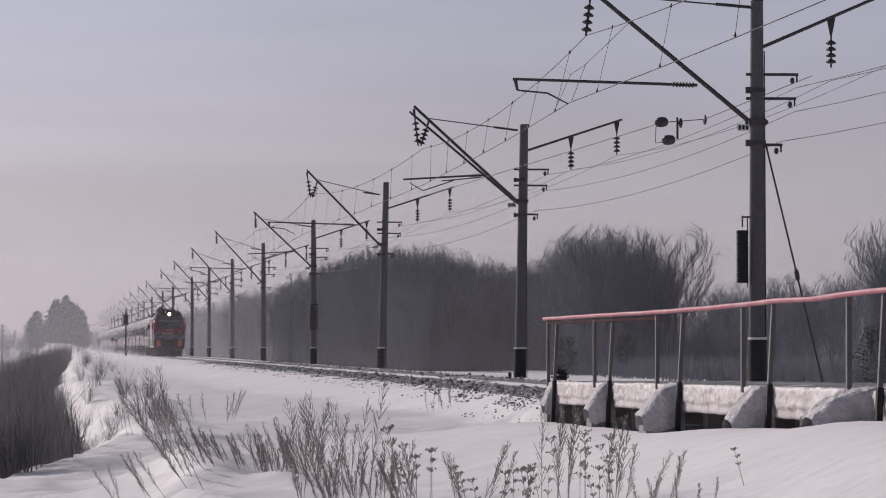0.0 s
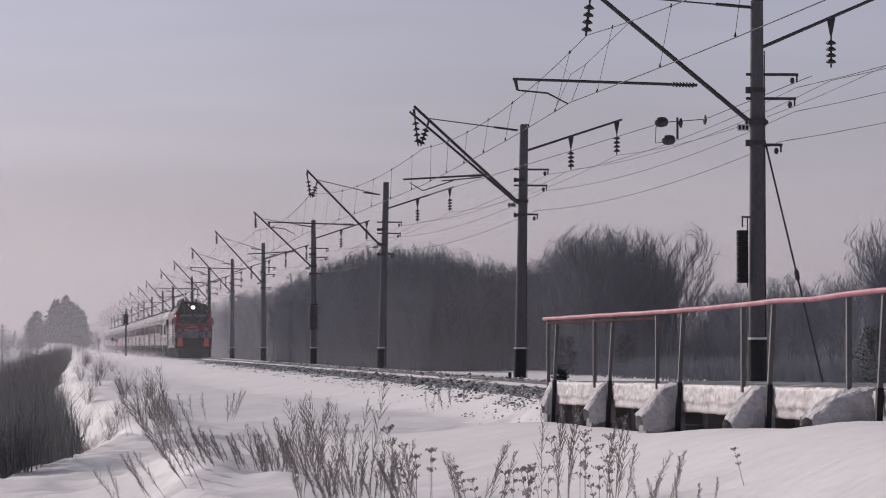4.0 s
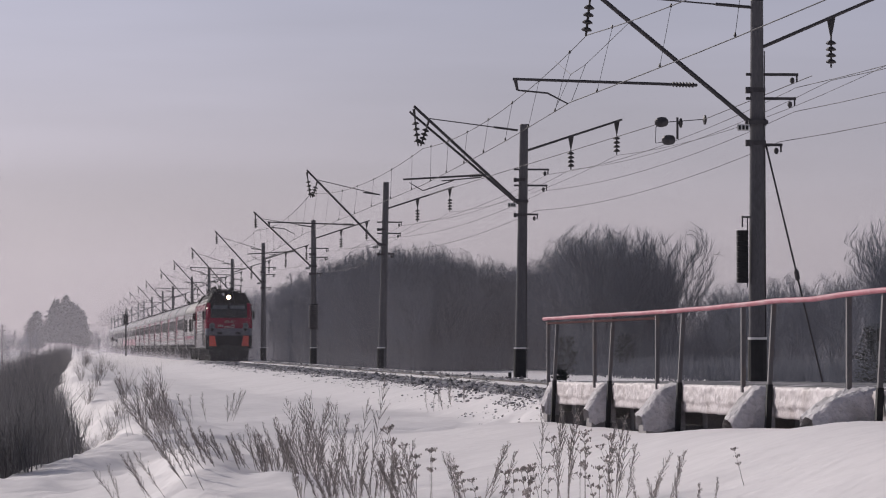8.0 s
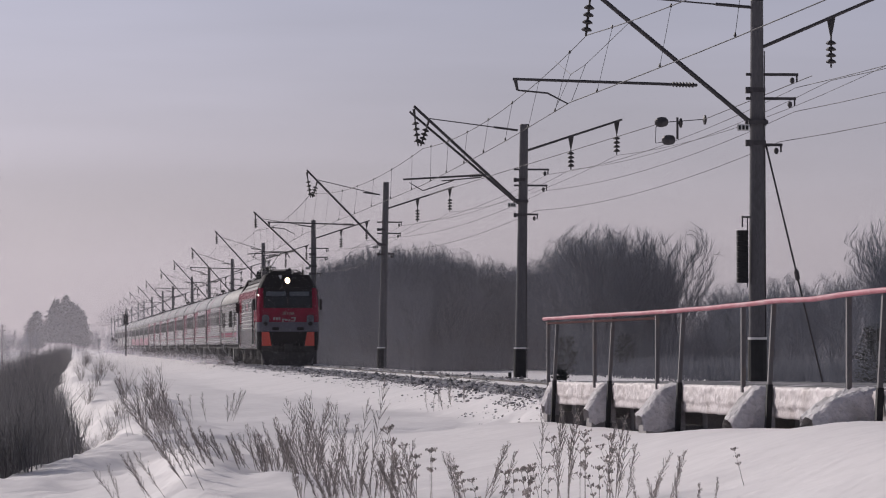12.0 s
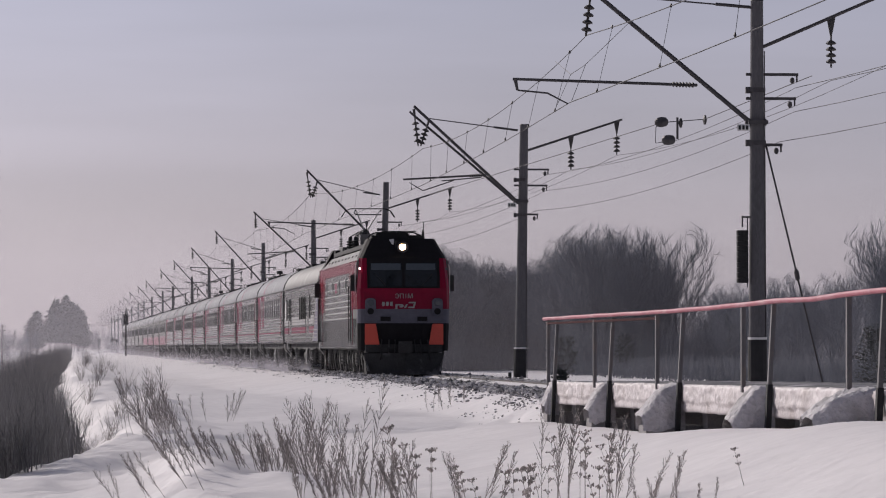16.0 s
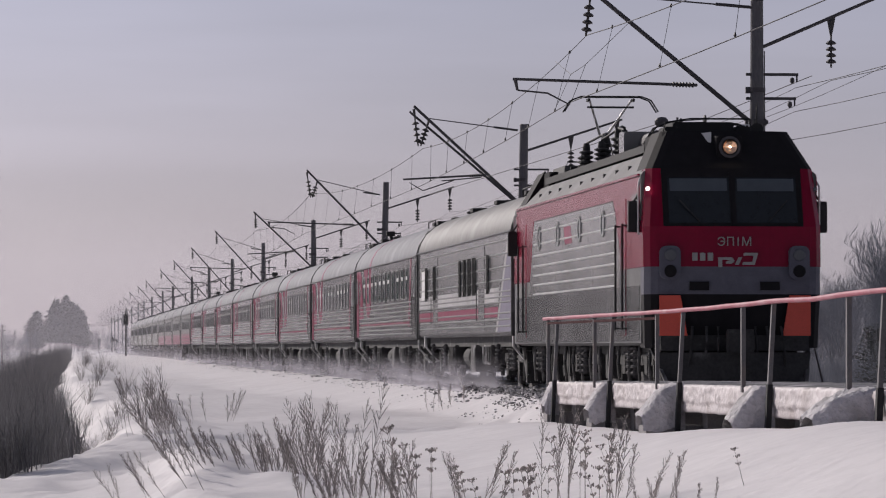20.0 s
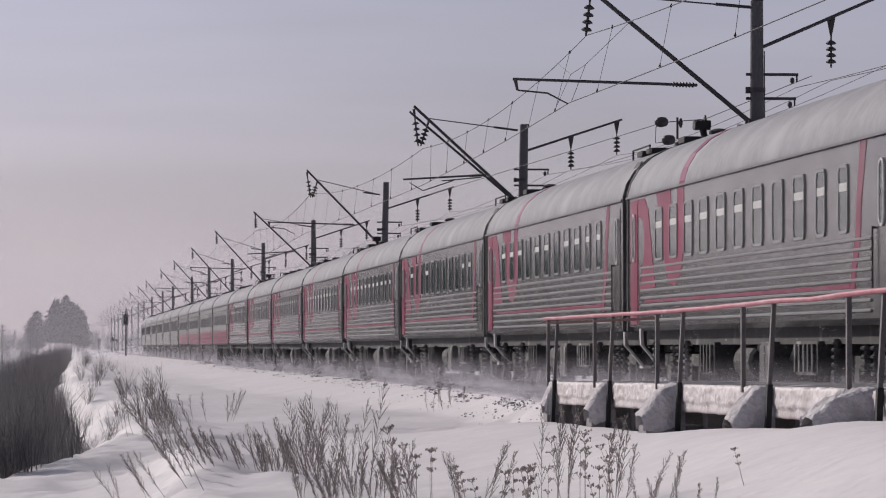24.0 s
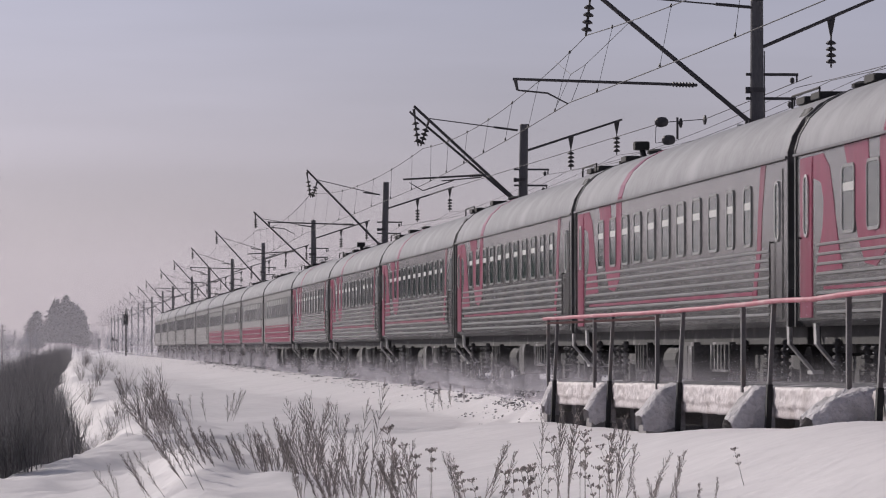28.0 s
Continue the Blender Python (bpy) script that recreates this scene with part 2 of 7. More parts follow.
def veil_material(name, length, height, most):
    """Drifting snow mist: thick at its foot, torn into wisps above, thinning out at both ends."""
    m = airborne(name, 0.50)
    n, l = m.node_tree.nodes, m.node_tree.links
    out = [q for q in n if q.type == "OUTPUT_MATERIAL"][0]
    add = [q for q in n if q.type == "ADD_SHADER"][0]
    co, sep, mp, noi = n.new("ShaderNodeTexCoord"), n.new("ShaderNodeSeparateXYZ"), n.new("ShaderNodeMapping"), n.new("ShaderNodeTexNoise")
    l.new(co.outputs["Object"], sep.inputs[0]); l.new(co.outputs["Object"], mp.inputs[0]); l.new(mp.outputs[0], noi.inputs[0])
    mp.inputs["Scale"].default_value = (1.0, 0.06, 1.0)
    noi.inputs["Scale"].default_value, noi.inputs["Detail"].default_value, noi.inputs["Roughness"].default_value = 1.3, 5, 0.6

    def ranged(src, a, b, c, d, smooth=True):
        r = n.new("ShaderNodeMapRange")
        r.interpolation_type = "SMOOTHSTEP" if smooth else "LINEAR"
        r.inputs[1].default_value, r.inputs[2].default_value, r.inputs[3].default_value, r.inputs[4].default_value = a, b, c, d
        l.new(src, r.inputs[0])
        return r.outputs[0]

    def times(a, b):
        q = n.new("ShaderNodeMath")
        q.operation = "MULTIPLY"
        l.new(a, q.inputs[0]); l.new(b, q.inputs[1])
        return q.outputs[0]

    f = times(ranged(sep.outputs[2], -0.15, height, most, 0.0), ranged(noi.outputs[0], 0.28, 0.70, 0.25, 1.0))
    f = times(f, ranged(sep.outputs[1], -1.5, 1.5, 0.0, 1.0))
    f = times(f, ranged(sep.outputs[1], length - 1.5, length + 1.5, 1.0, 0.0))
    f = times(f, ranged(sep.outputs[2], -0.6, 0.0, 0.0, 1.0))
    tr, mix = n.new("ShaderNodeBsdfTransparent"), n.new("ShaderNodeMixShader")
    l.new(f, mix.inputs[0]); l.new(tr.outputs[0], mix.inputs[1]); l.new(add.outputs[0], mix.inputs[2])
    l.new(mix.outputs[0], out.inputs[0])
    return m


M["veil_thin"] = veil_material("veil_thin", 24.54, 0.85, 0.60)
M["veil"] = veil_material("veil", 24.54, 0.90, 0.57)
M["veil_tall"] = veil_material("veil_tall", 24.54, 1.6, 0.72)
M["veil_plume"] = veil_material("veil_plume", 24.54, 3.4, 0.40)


def haze_material(name, height, most):
    """Distance haze put on a flat sheet across the line, thinning out upwards."""
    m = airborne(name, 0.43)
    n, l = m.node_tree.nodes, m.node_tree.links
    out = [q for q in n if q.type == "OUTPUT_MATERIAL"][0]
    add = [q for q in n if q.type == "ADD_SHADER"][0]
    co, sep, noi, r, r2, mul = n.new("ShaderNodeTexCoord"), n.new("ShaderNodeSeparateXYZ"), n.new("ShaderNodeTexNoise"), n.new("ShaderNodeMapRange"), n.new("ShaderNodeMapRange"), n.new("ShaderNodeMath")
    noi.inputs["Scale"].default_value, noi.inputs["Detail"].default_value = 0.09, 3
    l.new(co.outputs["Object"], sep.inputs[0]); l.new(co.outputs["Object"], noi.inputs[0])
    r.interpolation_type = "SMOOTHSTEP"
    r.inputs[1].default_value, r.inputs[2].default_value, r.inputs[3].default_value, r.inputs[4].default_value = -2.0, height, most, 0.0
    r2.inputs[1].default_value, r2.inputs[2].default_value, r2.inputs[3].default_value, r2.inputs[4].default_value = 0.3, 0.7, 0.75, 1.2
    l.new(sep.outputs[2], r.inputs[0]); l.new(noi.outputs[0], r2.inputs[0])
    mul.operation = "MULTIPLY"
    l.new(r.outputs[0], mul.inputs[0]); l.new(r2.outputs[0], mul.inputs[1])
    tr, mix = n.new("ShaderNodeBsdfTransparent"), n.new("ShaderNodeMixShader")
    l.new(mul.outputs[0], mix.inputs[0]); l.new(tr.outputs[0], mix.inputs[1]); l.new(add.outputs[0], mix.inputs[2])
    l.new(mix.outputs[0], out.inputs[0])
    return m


# ---- mesh helpers ----
class MB:
    """Collects vertices and faces of one mesh."""

    def __init__(self):
        self.v, self.f = [], []

    def add(self, vs, fs):
        k = len(self.v)
        self.v.extend(vs)
        self.f.extend([tuple(i + k for i in f) for f in fs])
        return self

    def box(self, x0, x1, y0, y1, z0, z1, c=0.0):
        """A box; c cuts its edges off."""
        c = min(c, (x1 - x0) * 0.45, (y1 - y0) * 0.45, (z1 - z0) * 0.45)
        if c <= 0:
            vs = [(x, y, z) for x in (x0, x1) for y in (y0, y1) for z in (z0, z1)]
            return self.add(vs, [(0, 1, 3, 2), (4, 6, 7, 5), (0, 4, 5, 1), (2, 3, 7, 6), (0, 2, 6, 4), (1, 5, 7, 3)])
        bm = bmesh.new()
        for x in (x0, x1):
            for y in (y0, y1):
                for z in (z0, z1):
                    sx, sy, sz = (1 if x == x0 else -1), (1 if y == y0 else -1), (1 if z == z0 else -1)
                    bm.verts.new((x + c * sx, y, z + 0)); bm.verts.new((x, y + c * sy, z)); bm.verts.new((x, y, z + c * sz))
        bmesh.ops.convex_hull(bm, input=bm.verts[:])
        bm.verts.index_update()
        self.add([tuple(q.co) for q in bm.verts], [tuple(q.index for q in p.verts) for p in bm.faces])
        bm.free()
        return self

    def tube(self, p0, p1, r0, r1=None, n=8, caps=True):
        r1 = r0 if r1 is None else r1
        p0, p1 = Vector(p0), Vector(p1)
        d = (p1 - p0).normalized()
        a = d.cross(Vector((0, 0, 1)) if abs(d.z) < 0.9 else Vector((1, 0, 0))).normalized()
        b = d.cross(a)
        vs = []
        for p, r in ((p0, r0), (p1, r1)):
            for i in range(n):
                t = 2 * math.pi * i / n
                vs.append(tuple(p + a * (r * math.cos(t)) + b * (r * math.sin(t))))
        fs = [(i, (i + 1) % n, n + (i + 1) % n, n + i) for i in range(n)]
        if caps and n > 3:
            fs += [tuple(range(n))[::-1], tuple(range(n, 2 * n))]
        return self.add(vs, fs)

    def lathe(self, base, axis, rings, n=10):
        """Rings of (along, radius) round an axis from base."""
        base, d = Vector(base), Vector(axis).normalized()
        a = d.cross(Vector((0, 0, 1)) if abs(d.z) < 0.9 else Vector((1, 0, 0))).normalized()
        b = d.cross(a)
        vs = [tuple(base + d * s + a * (r * math.cos(2 * math.pi * i / n)) + b * (r * math.sin(2 * math.pi * i / n))) for s, r in rings for i in range(n)]
        fs = [(k * n + i, k * n + (i + 1) % n, (k + 1) * n + (i + 1) % n, (k + 1) * n + i) for k in range(len(rings) - 1) for i in range(n)]
        fs += [tuple(range(n))[::-1], tuple(range((len(rings) - 1) * n, len(rings) * n))]
        return self.add(vs, fs)

    def extrude(self, pts, y0, y1):
        """A closed outline of (x, z), drawn out along y."""
        n = len(pts)
        vs = [(x, y0, z) for x, z in pts] + [(x, y1, z) for x, z in pts]
        fs = [(i, (i + 1) % n, n + (i + 1) % n, n + i) for i in range(n)] + [tuple(range(n))[::-1], tuple(range(n, 2 * n))]
        return self.add(vs, fs)

    def plate(self, pts, x0, x1):
        """A closed outline of (y, z), drawn out along x."""
        n = len(pts)
        vs = [(x0, y, z) for y, z in pts] + [(x1, y, z) for y, z in pts]
        fs = [(i, (i + 1) % n, n + (i + 1) % n, n + i) for i in range(n)] + [tuple(range(n))[::-1], tuple(range(n, 2 * n))]
        return self.add(vs, fs)

    def face_plate(self, pts, y0, y1):
        """A closed outline of (x, z), drawn out along y."""
        return self.extrude(pts, y0, y1)

    def mesh(self, name, mat, smooth=False):
        me = bpy.data.meshes.new(name)
        me.from_pydata(self.v, [], self.f)
        bm = bmesh.new(); bm.from_mesh(me)
        bmesh.ops.recalc_face_normals(bm, faces=bm.faces[:])
        if smooth:
            bmesh.ops.split_edges(bm, edges=[e for e in bm.edges if len(e.link_faces) == 2 and e.calc_face_angle() > 0.7])
        bm.to_mesh(me); bm.free()
        me.materials.append(mat)
        if smooth:
            me.polygons.foreach_set("use_smooth", [True] * len(me.polygons))
        return me


def raw_mesh(name, v, f, mat, smooth=False):
    me = bpy.data.meshes.new(name)
    me.from_pydata(v, [], f)
    me.materials.append(mat)
    if smooth:
        me.polygons.foreach_set("use_smooth", [True] * len(me.polygons))
    return me


def part(name, mb, mat, parent, label="", smooth=False):
    """One mesh object under a thing or part. mb: an MB or a ready mesh."""
    ob = new(name, mb if isinstance(mb, bpy.types.Mesh) else mb.mesh(name, mat, smooth))
    ob.parent = parent
    if label:
        tagged(ob, label)
    return ob


def thing(name, label, category, group="", m=None, kind=""):
    ob = new(name)
    ob.empty_display_size = 0.3
    if m is not None:
        ob.matrix_basis = m
    return tagged(ob, label, category, group, kind)


def smoothstep(a, b, x):
    t = min(1.0, max(0.0, (x - a) / (b - a)))
    return t * t * (3 - 2 * t)


def fbm(x, y, s, seed=0.0):
    return noise.fractal(Vector((x / s, y / s, seed)), 0.9, 2.1, 4)

# ---- ground ----
TRACK_X = 11.76


def crest_edge(y):
    """Where the embankment's crest breaks off to the left."""
    e = np.interp(y, [-50, 25, 41, 50, 55, 67, 80, 150, 230, 413, 700, 1500], [-14, -9, -4.5, -1.2, 0.55, 1.1, 1.5, 1.5, 1.3, 2.6, 4.0, 6.0])
    return e + 0.70 * fbm(3.1, y, 12.0, 5.0) * smoothstep(20, 60, y)


def ground_z(x, y):
    e = crest_edge(y)
    top = -0.50 + 0.10 * fbm(x, y, 5.0, 1.0) + 0.07 * fbm(x, y, 1.7, 9.0) + ((0.028 + 0.060 * smoothstep(2.4, 1.2, x)) * fbm(x, y * 0.6, 0.6, 19.0) if x < 4.5 else 0.0)
    # drifted ridge along the crest's edge
    top += 0.22 * math.exp(-((x - e - 0.6) / 0.7) ** 2) * (0.6 + 0.8 * fbm(0, y, 9.0, 2.0)) * smoothstep(30, 50, y)
    # a mound in the foreground, steep on its left
    top += 0.27 * math.exp(-((x - 1.55 - 0.02 * (y - 45)) / (0.42 if x < 1.55 else 0.7)) ** 2 - ((y - 47) / 6.5) ** 2)
    # the ground falls away to the left
    if y < 64 and x < 1.7:
        top -= 0.13 * (1.7 - max(x, -5.0)) * smoothstep(0.0, 0.7, 1.7 - x) * smoothstep(64, 50, y)
    # a hump among the weeds
    top += 0.17 * math.exp(-((x - 2.35) / 0.36) ** 2 - ((y - 41) / 1.7) ** 2)
    # the drift before the platform
    if y < 72:
        dr = float(np.interp(y, [10, 30, 34.9, 38, 40.6, 42.9, 46.5, 52.4, 58.2, 61, 66], [0.3, 0.34, 0.29, 0.16, 0.12, 0.07, -0.05, -0.10, -0.13, -0.2, -0.45]))
        w = math.exp(-((x - 6.75) / 1.9) ** 2) if x < 6.75 else 1.0
        top += (dr + 0.014 * fbm(x, y, 1.9, 12.0) - top) * w * smoothstep(72, 62, y)
        if y < 61 and x > 7.0:
            top -= 0.55 * smoothstep(7.0, 7.5, x)
    z = top
    # a trodden groove across the snow
    t = ((x - 9.0) * -5.6 + (y - 77.8) * -12.1) / 177.8
    if -0.05 < t < 1.4:
        q = abs((x - 9.0 + 5.6 * t) * 12.1 - (y - 77.8 + 12.1 * t) * 5.6) / 13.33
        top -= 0.09 * math.exp(-(q / 0.22) ** 2) - 0.04 * math.exp(-((q - 0.5) / 0.2) ** 2)
        z = top
    if x > 5.2:     # shoulder and track bed
        z = top + (-0.03 - top) * smoothstep(7.9 - 2.7 * smoothstep(75, 140, y), 9.5, x)
        z += 0.03 * fbm(x, y, 0.5, 14.0) * smoothstep(9.0, 9.6, x) * smoothstep(10.9, 10.6, x)
        z -= 0.11 * smoothstep(11.02, 11.15, x) * smoothstep(12.50, 12.37, x)
    if x > 14.2:
        z += (-1.28 + 0.12 * fbm(x, y, 12.0, 4.0)) * smoothstep(14.4, 19.0, x)
    if x < e:
        drop = e - x
        z = top - 0.80 * max(0.0, drop - 0.15) + 0.55 * fbm(x, y, 2.8, 7.0) * min(1, drop) + 0.16 * fbm(x, y, 0.8, 8.0) * min(1, drop)
        low = -3.4 + 0.3 * fbm(x, y, 9.0, 3.0)
        z = max(z, low) if z < low + 0.5 else z
    return z


def steps(stops):
    out = []
    for a, b, n in stops:
        out += [a + (b - a) * i / n for i in range(n)]
    return out + [stops[-1][1]]


def make_ground():
    xs = steps([(-3000, -200, 7), (-200, -20, 9), (-20, -4, 14), (-4, 3, 44), (3, 9.6, 30), (9.6, 11.4, 12), (11.4, 14, 7), (14, 20, 12), (20, 60, 14), (60, 300, 8), (300, 3000, 6)])
    ys = steps([(-900, -40, 6), (-40, 24, 12), (24, 90, 190), (90, 180, 130), (180, 420, 120), (420, 1000, 60), (1000, 4800, 10)])
    v = [(x, y, ground_z(x, y)) for y in ys for x in xs]
    n = len(xs)
    f = [(j * n + i, j * n + i + 1, (j + 1) * n + i + 1, (j + 1) * n + i) for j in range(len(ys) - 1) for i in range(n - 1)]
    ob = new("ground", raw_mesh("ground", v, f, M["snow"], True))
    tagged(ob, "deep wind-blown white snow over an embankment and fields", "snow", kind="structure")


make_ground()


# ---- track ----
def make_track():
    tr = thing("railway_track", "single straight railway track half buried in snow", "track", kind="structure")
    for s in (-0.76, 0.76):
        x = TRACK_X + s
        prof = [(x - 0.075, -0.18), (x + 0.075, -0.18), (x + 0.075, -0.165), (x + 0.012, -0.14), (x + 0.012, -0.05), (x + 0.036, -0.035), (x + 0.036, -0.004), (x + 0.028, 0.0),
                (x - 0.028, 0.0), (x - 0.036, -0.004), (x - 0.036, -0.035), (x - 0.012, -0.05), (x - 0.012, -0.14), (x - 0.075, -0.165)]
        part("rail", MB().extrude(prof, -120, 1600), M["rail_steel"], tr)
    me = MB().box(-1.35, 1.35, -0.125, 0.125, -0.22, -0.135, 0.03).mesh("sleeper", M["sleeper"])
    for i in range(220):
        ob = part("sleeper", me, None, tr)
        ob.location = (TRACK_X, 62 + i * 0.543, 0)
    # frozen dirty ballast round the rails
    v, f = [], []
    for j in range(1100):
        y = 55 + 0.17 * j if j < 900 else 208 + (j - 900) * 2.4
        left = 9.55 + 0.55 * fbm(2.0, y, 4.0, 17.0) + 0.25 * fbm(2.0, y, 1.1, 18.0)
        for i in range(17):
            x = left + (14.0 - left) * (i / 16) ** 1.3
            v.append((x, y, ground_z(x, y) + (-0.02 if i in (0, 16) else 0.012 + 0.022 * fbm(x, y, 0.22, 23.0))))
    f = [(j * 17 + i, j * 17 + i + 1, j * 17 + i + 18, j * 17 + i + 17) for j in range(1099) for i in range(16)]
    part("ballast_bed", raw_mesh("ballast_bed", v, f, M["ballast"], True), None, tr, "frozen grey ballast mixed with snow")
    # snow clods and stones thrown up along the shoulder
    rnd = random.Random(4)
    mb = MB()
    for i in range(5200):
        y = 70 + 190 * rnd.random() ** 1.5
        x = 8.75 + abs(rnd.gauss(0, 0.55)) + (0.0 if rnd.random() < 0.7 else rnd.uniform(-1.0, 0.3))
        if x > 10.6:
            continue
        if fbm(x, y, 3.0, 31.0) < 0.06 and rnd.random() < 0.9:
            continue
        r = rnd.uniform(0.009, 0.030) * (2.2 if rnd.random() < 0.05 else 1)
        z = ground_z(x, y) + r * 0.25
        ps = [(x + r * rnd.uniform(0.6, 1.5) * a, y + r * rnd.uniform(0.6, 1.5) * b, z + r * rnd.uniform(0.5, 1.1) * c)
              for a, b, c in ((1, 0, 0), (-1, 0, 0), (0, 1, 0), (0, -1, 0), (0, 0, 1), (0, 0, -1))]
        mb.add(ps, [(0, 2, 4), (2, 1, 4), (1, 3, 4), (3, 0, 4), (2, 0, 5), (1, 2, 5), (3, 1, 5), (0, 3, 5)])
    # broken ballast and ice beside the near rail
    for i in range(13500):
        x, y = (rnd.uniform(9.2, 11.0) if i < 9500 else rnd.uniform(11.1, 13.9)), 62 + 200 * rnd.random() ** 1.5
        r = rnd.uniform(0.016, 0.042) * (1.9 if rnd.random() < 0.12 else 1)
        z = ground_z(x, y) + r * 0.4
        ps = [(x + r * rnd.uniform(0.6, 1.6) * a, y + r * rnd.uniform(0.6, 1.6) * b, z + r * rnd.uniform(0.4, 1.2) * c)
              for a, b, c in ((1, 0, 0), (-1, 0, 0), (0, 1, 0), (0, -1, 0), (0, 0, 1), (0, 0, -1))]
        mb.add(ps, [(0, 2, 4), (2, 1, 4), (1, 3, 4), (3, 0, 4), (2, 0, 5), (1, 2, 5), (3, 1, 5), (0, 3, 5)])
    ob = new("snow_clods", raw_mesh("snow_clods", mb.v, mb.f, M["clods"]))
    tagged(ob, "grey snow clods and ballast stones along the track shoulder", "rubble", kind="stuff")


make_track()

# ---- contact-wire poles ----
POLE_X = 15.10
POLE_Y = (89.4, 135.2, 192.9, 244.6, 303.3, 356.3, 409.6, 460.0, 534.0, 584.0, 648.0, 705.0, 752.0, 815.0, 868.0, 925.0, 985.0, 1042.0, 1100.0)
POLE_TOPS = (8.39, 8.12, 8.49, 8.29, 8.42, 8.38, 8.60)
LIFT = (0.0, 0.0, 0.35, 0.1, 0.6, 0.65, 0.65)   # how far the bracket tips rise above the first two


def insulator(mb, x, y, z, n=4, r=0.12, step=0.135):
    mb.tube((x, y, z + 0.06), (x, y, z - n * step - 0.05), 0.022, n=5)
    for i in range(n):
        mb.lathe((x, y, z - i * step), (0, 0, -1), [(0.0, 0.03), (0.02, 0.075), (0.06, r), (0.085, r * 0.9), (0.10, 0.03)], 8)


def make_pole(y, i):
    near = i < 8
    POLE_TOP = POLE_TOPS[i] if i < len(POLE_TOPS) else 8.6
    lo_x, hi_x = {1: (-0.07, 0.09), 2: (-0.08, 0.17)}.get(i, (0.0, 0.0))
    po = thing("catenary_pole", "round grey concrete catenary pole with black-painted foot beside the track", "pole", "catenary poles along the track", pose(POLE_X, y, 0))
    part("shaft", MB().tube((lo_x, 0, -1.9), (hi_x, 0, POLE_TOP), 0.205, 0.135, 14), M["pole_concrete"], po, smooth=True)
    foot = 0.86 if i else 1.08
    part("foot_paint", MB().tube((lo_x, 0, -1.7), (lo_x * 0.6, 0, foot), 0.211, 0.206, 14), M["pole_black"], po, "black-painted pole foot")
    part("foot_band", MB().tube((lo_x * 0.6, 0, foot), (lo_x * 0.6, 0, foot + 0.05), 0.209, 0.209, 14), M["white_paint"], po, "white painted ring")
    part("cap", MB().tube((hi_x, 0, POLE_TOP), (hi_x, 0, POLE_TOP + 0.03), 0.15, 0.13, 12), M["galvanised"], po)
    # bracket over the track; the first pole carries its fittings a little higher
    hi = 0.12 if i == 0 else 0.0
    up = LIFT[i] if i < len(LIFT) else 0.65
    tip = (-3.5, 0, 8.72 + up) if i else (-4.1, 0, 9.01)
    part("console", MB().tube((-0.15, 0, 5.65 + hi), tip, 0.052, 0.045, 8), M["galvanised"], po)
    part("tie_rod", MB().tube((-0.12, 0, 7.95 + 2.5 * hi), (-3.0, 0, 8.32 + up * 0.85 + 1.3 * hi), 0.018, 0.018, 5).tube((-0.12, 0, 7.95 + 2.5 * hi), (-0.9, 0, 8.05 + 2.2 * hi), 0.038, 0.038, 6), M["galvanised"], po)
    part("console_foot", MB().box(-0.26, 0.20, -0.05, 0.05, 5.57 + hi, 5.72 + hi, 0.02).box(-0.21, 0.21, -0.22, 0.22, 5.60 + hi, 5.68 + hi, 0.02), M["galvanised"], po)
    # insulators: one string, or two that meet in a V
    strings = [((-3.40, 0, 8.60 + up), (-3.36, 0, 7.72 + up))]
    if i == 0:
        strings = [((-3.60, 0, 8.62), (-3.72, 0, 7.60))]
    if i in (1, 2):
        foot_x, foot_z = (-3.32, 7.42) if i == 1 else (-3.28, 7.80)
        strings = [((-3.50, 0, 8.62 + up), (foot_x - 0.04, 0, foot_z)), ((-3.00, 0, 8.28 + up * 0.85), (foot_x + 0.04, 0, foot_z))]
    for a, b in strings:
        a, b = Vector(a), Vector(b)
        n = (b - a).length
        rings = [(0, 0.05), (n * 0.30, 0.022)]
        for q in range(4):
            s = n * (0.34 + 0.155 * q)
            rings += [(s, 0.03), (s + 0.02, 0.075), (s + 0.06, 0.12), (s + 0.085, 0.105), (s + 0.10, 0.03)]
        part("insulator_string", MB().lathe(a, b - a, rings + [(n, 0.02)], 9), M["insulator"], po)
    if i == 1:
        part("console", MB().tube((-0.15, 0.22, 5.62), (-3.62, 0.22, 8.55), 0.042, 0.038, 8), M["galvanised"], po)
    # registration arm
    if i % 2 == 0:
        mb = MB().tube((-1.30, 0, 6.56), (-5.30, 0, 6.67), 0.034, 0.030, 7).tube((-5.25, 0, 6.69), (-5.20, 0, 6.43), 0.05, 0.03, 6)
        st = MB().tube((-5.20, 0, 6.43), (-4.55, 0, 6.37), 0.02, 0.02, 5).tube((-4.55, 0, 6.37), (-4.10, 0, 6.14), 0.02, 0.015, 5)
        ins = MB().lathe((-1.32, 0, 6.56), (-1, 0, 0.03), [(0.0, 0.03)] + [(0.05 + 0.07 * k + o, r) for k in range(7) for o, r in ((0, 0.032), (0.02, 0.06), (0.04, 0.06), (0.06, 0.032))] + [(0.58, 0.03)], 7)
    else:
        mb = MB().tube((-1.15, 0, 6.50), (-3.85, 0, 6.34), 0.034, 0.030, 7).tube((-1.3, 0.0, 6.42), (-2.6, 0.0, 6.30), 0.02, 0.02, 5)
        st = MB().tube((-2.2, 0, 6.32), (-3.2, 0, 5.98), 0.02, 0.02, 5).tube((-3.2, 0, 5.98), (-3.65, 0, 6.24), 0.018, 0.014, 5)
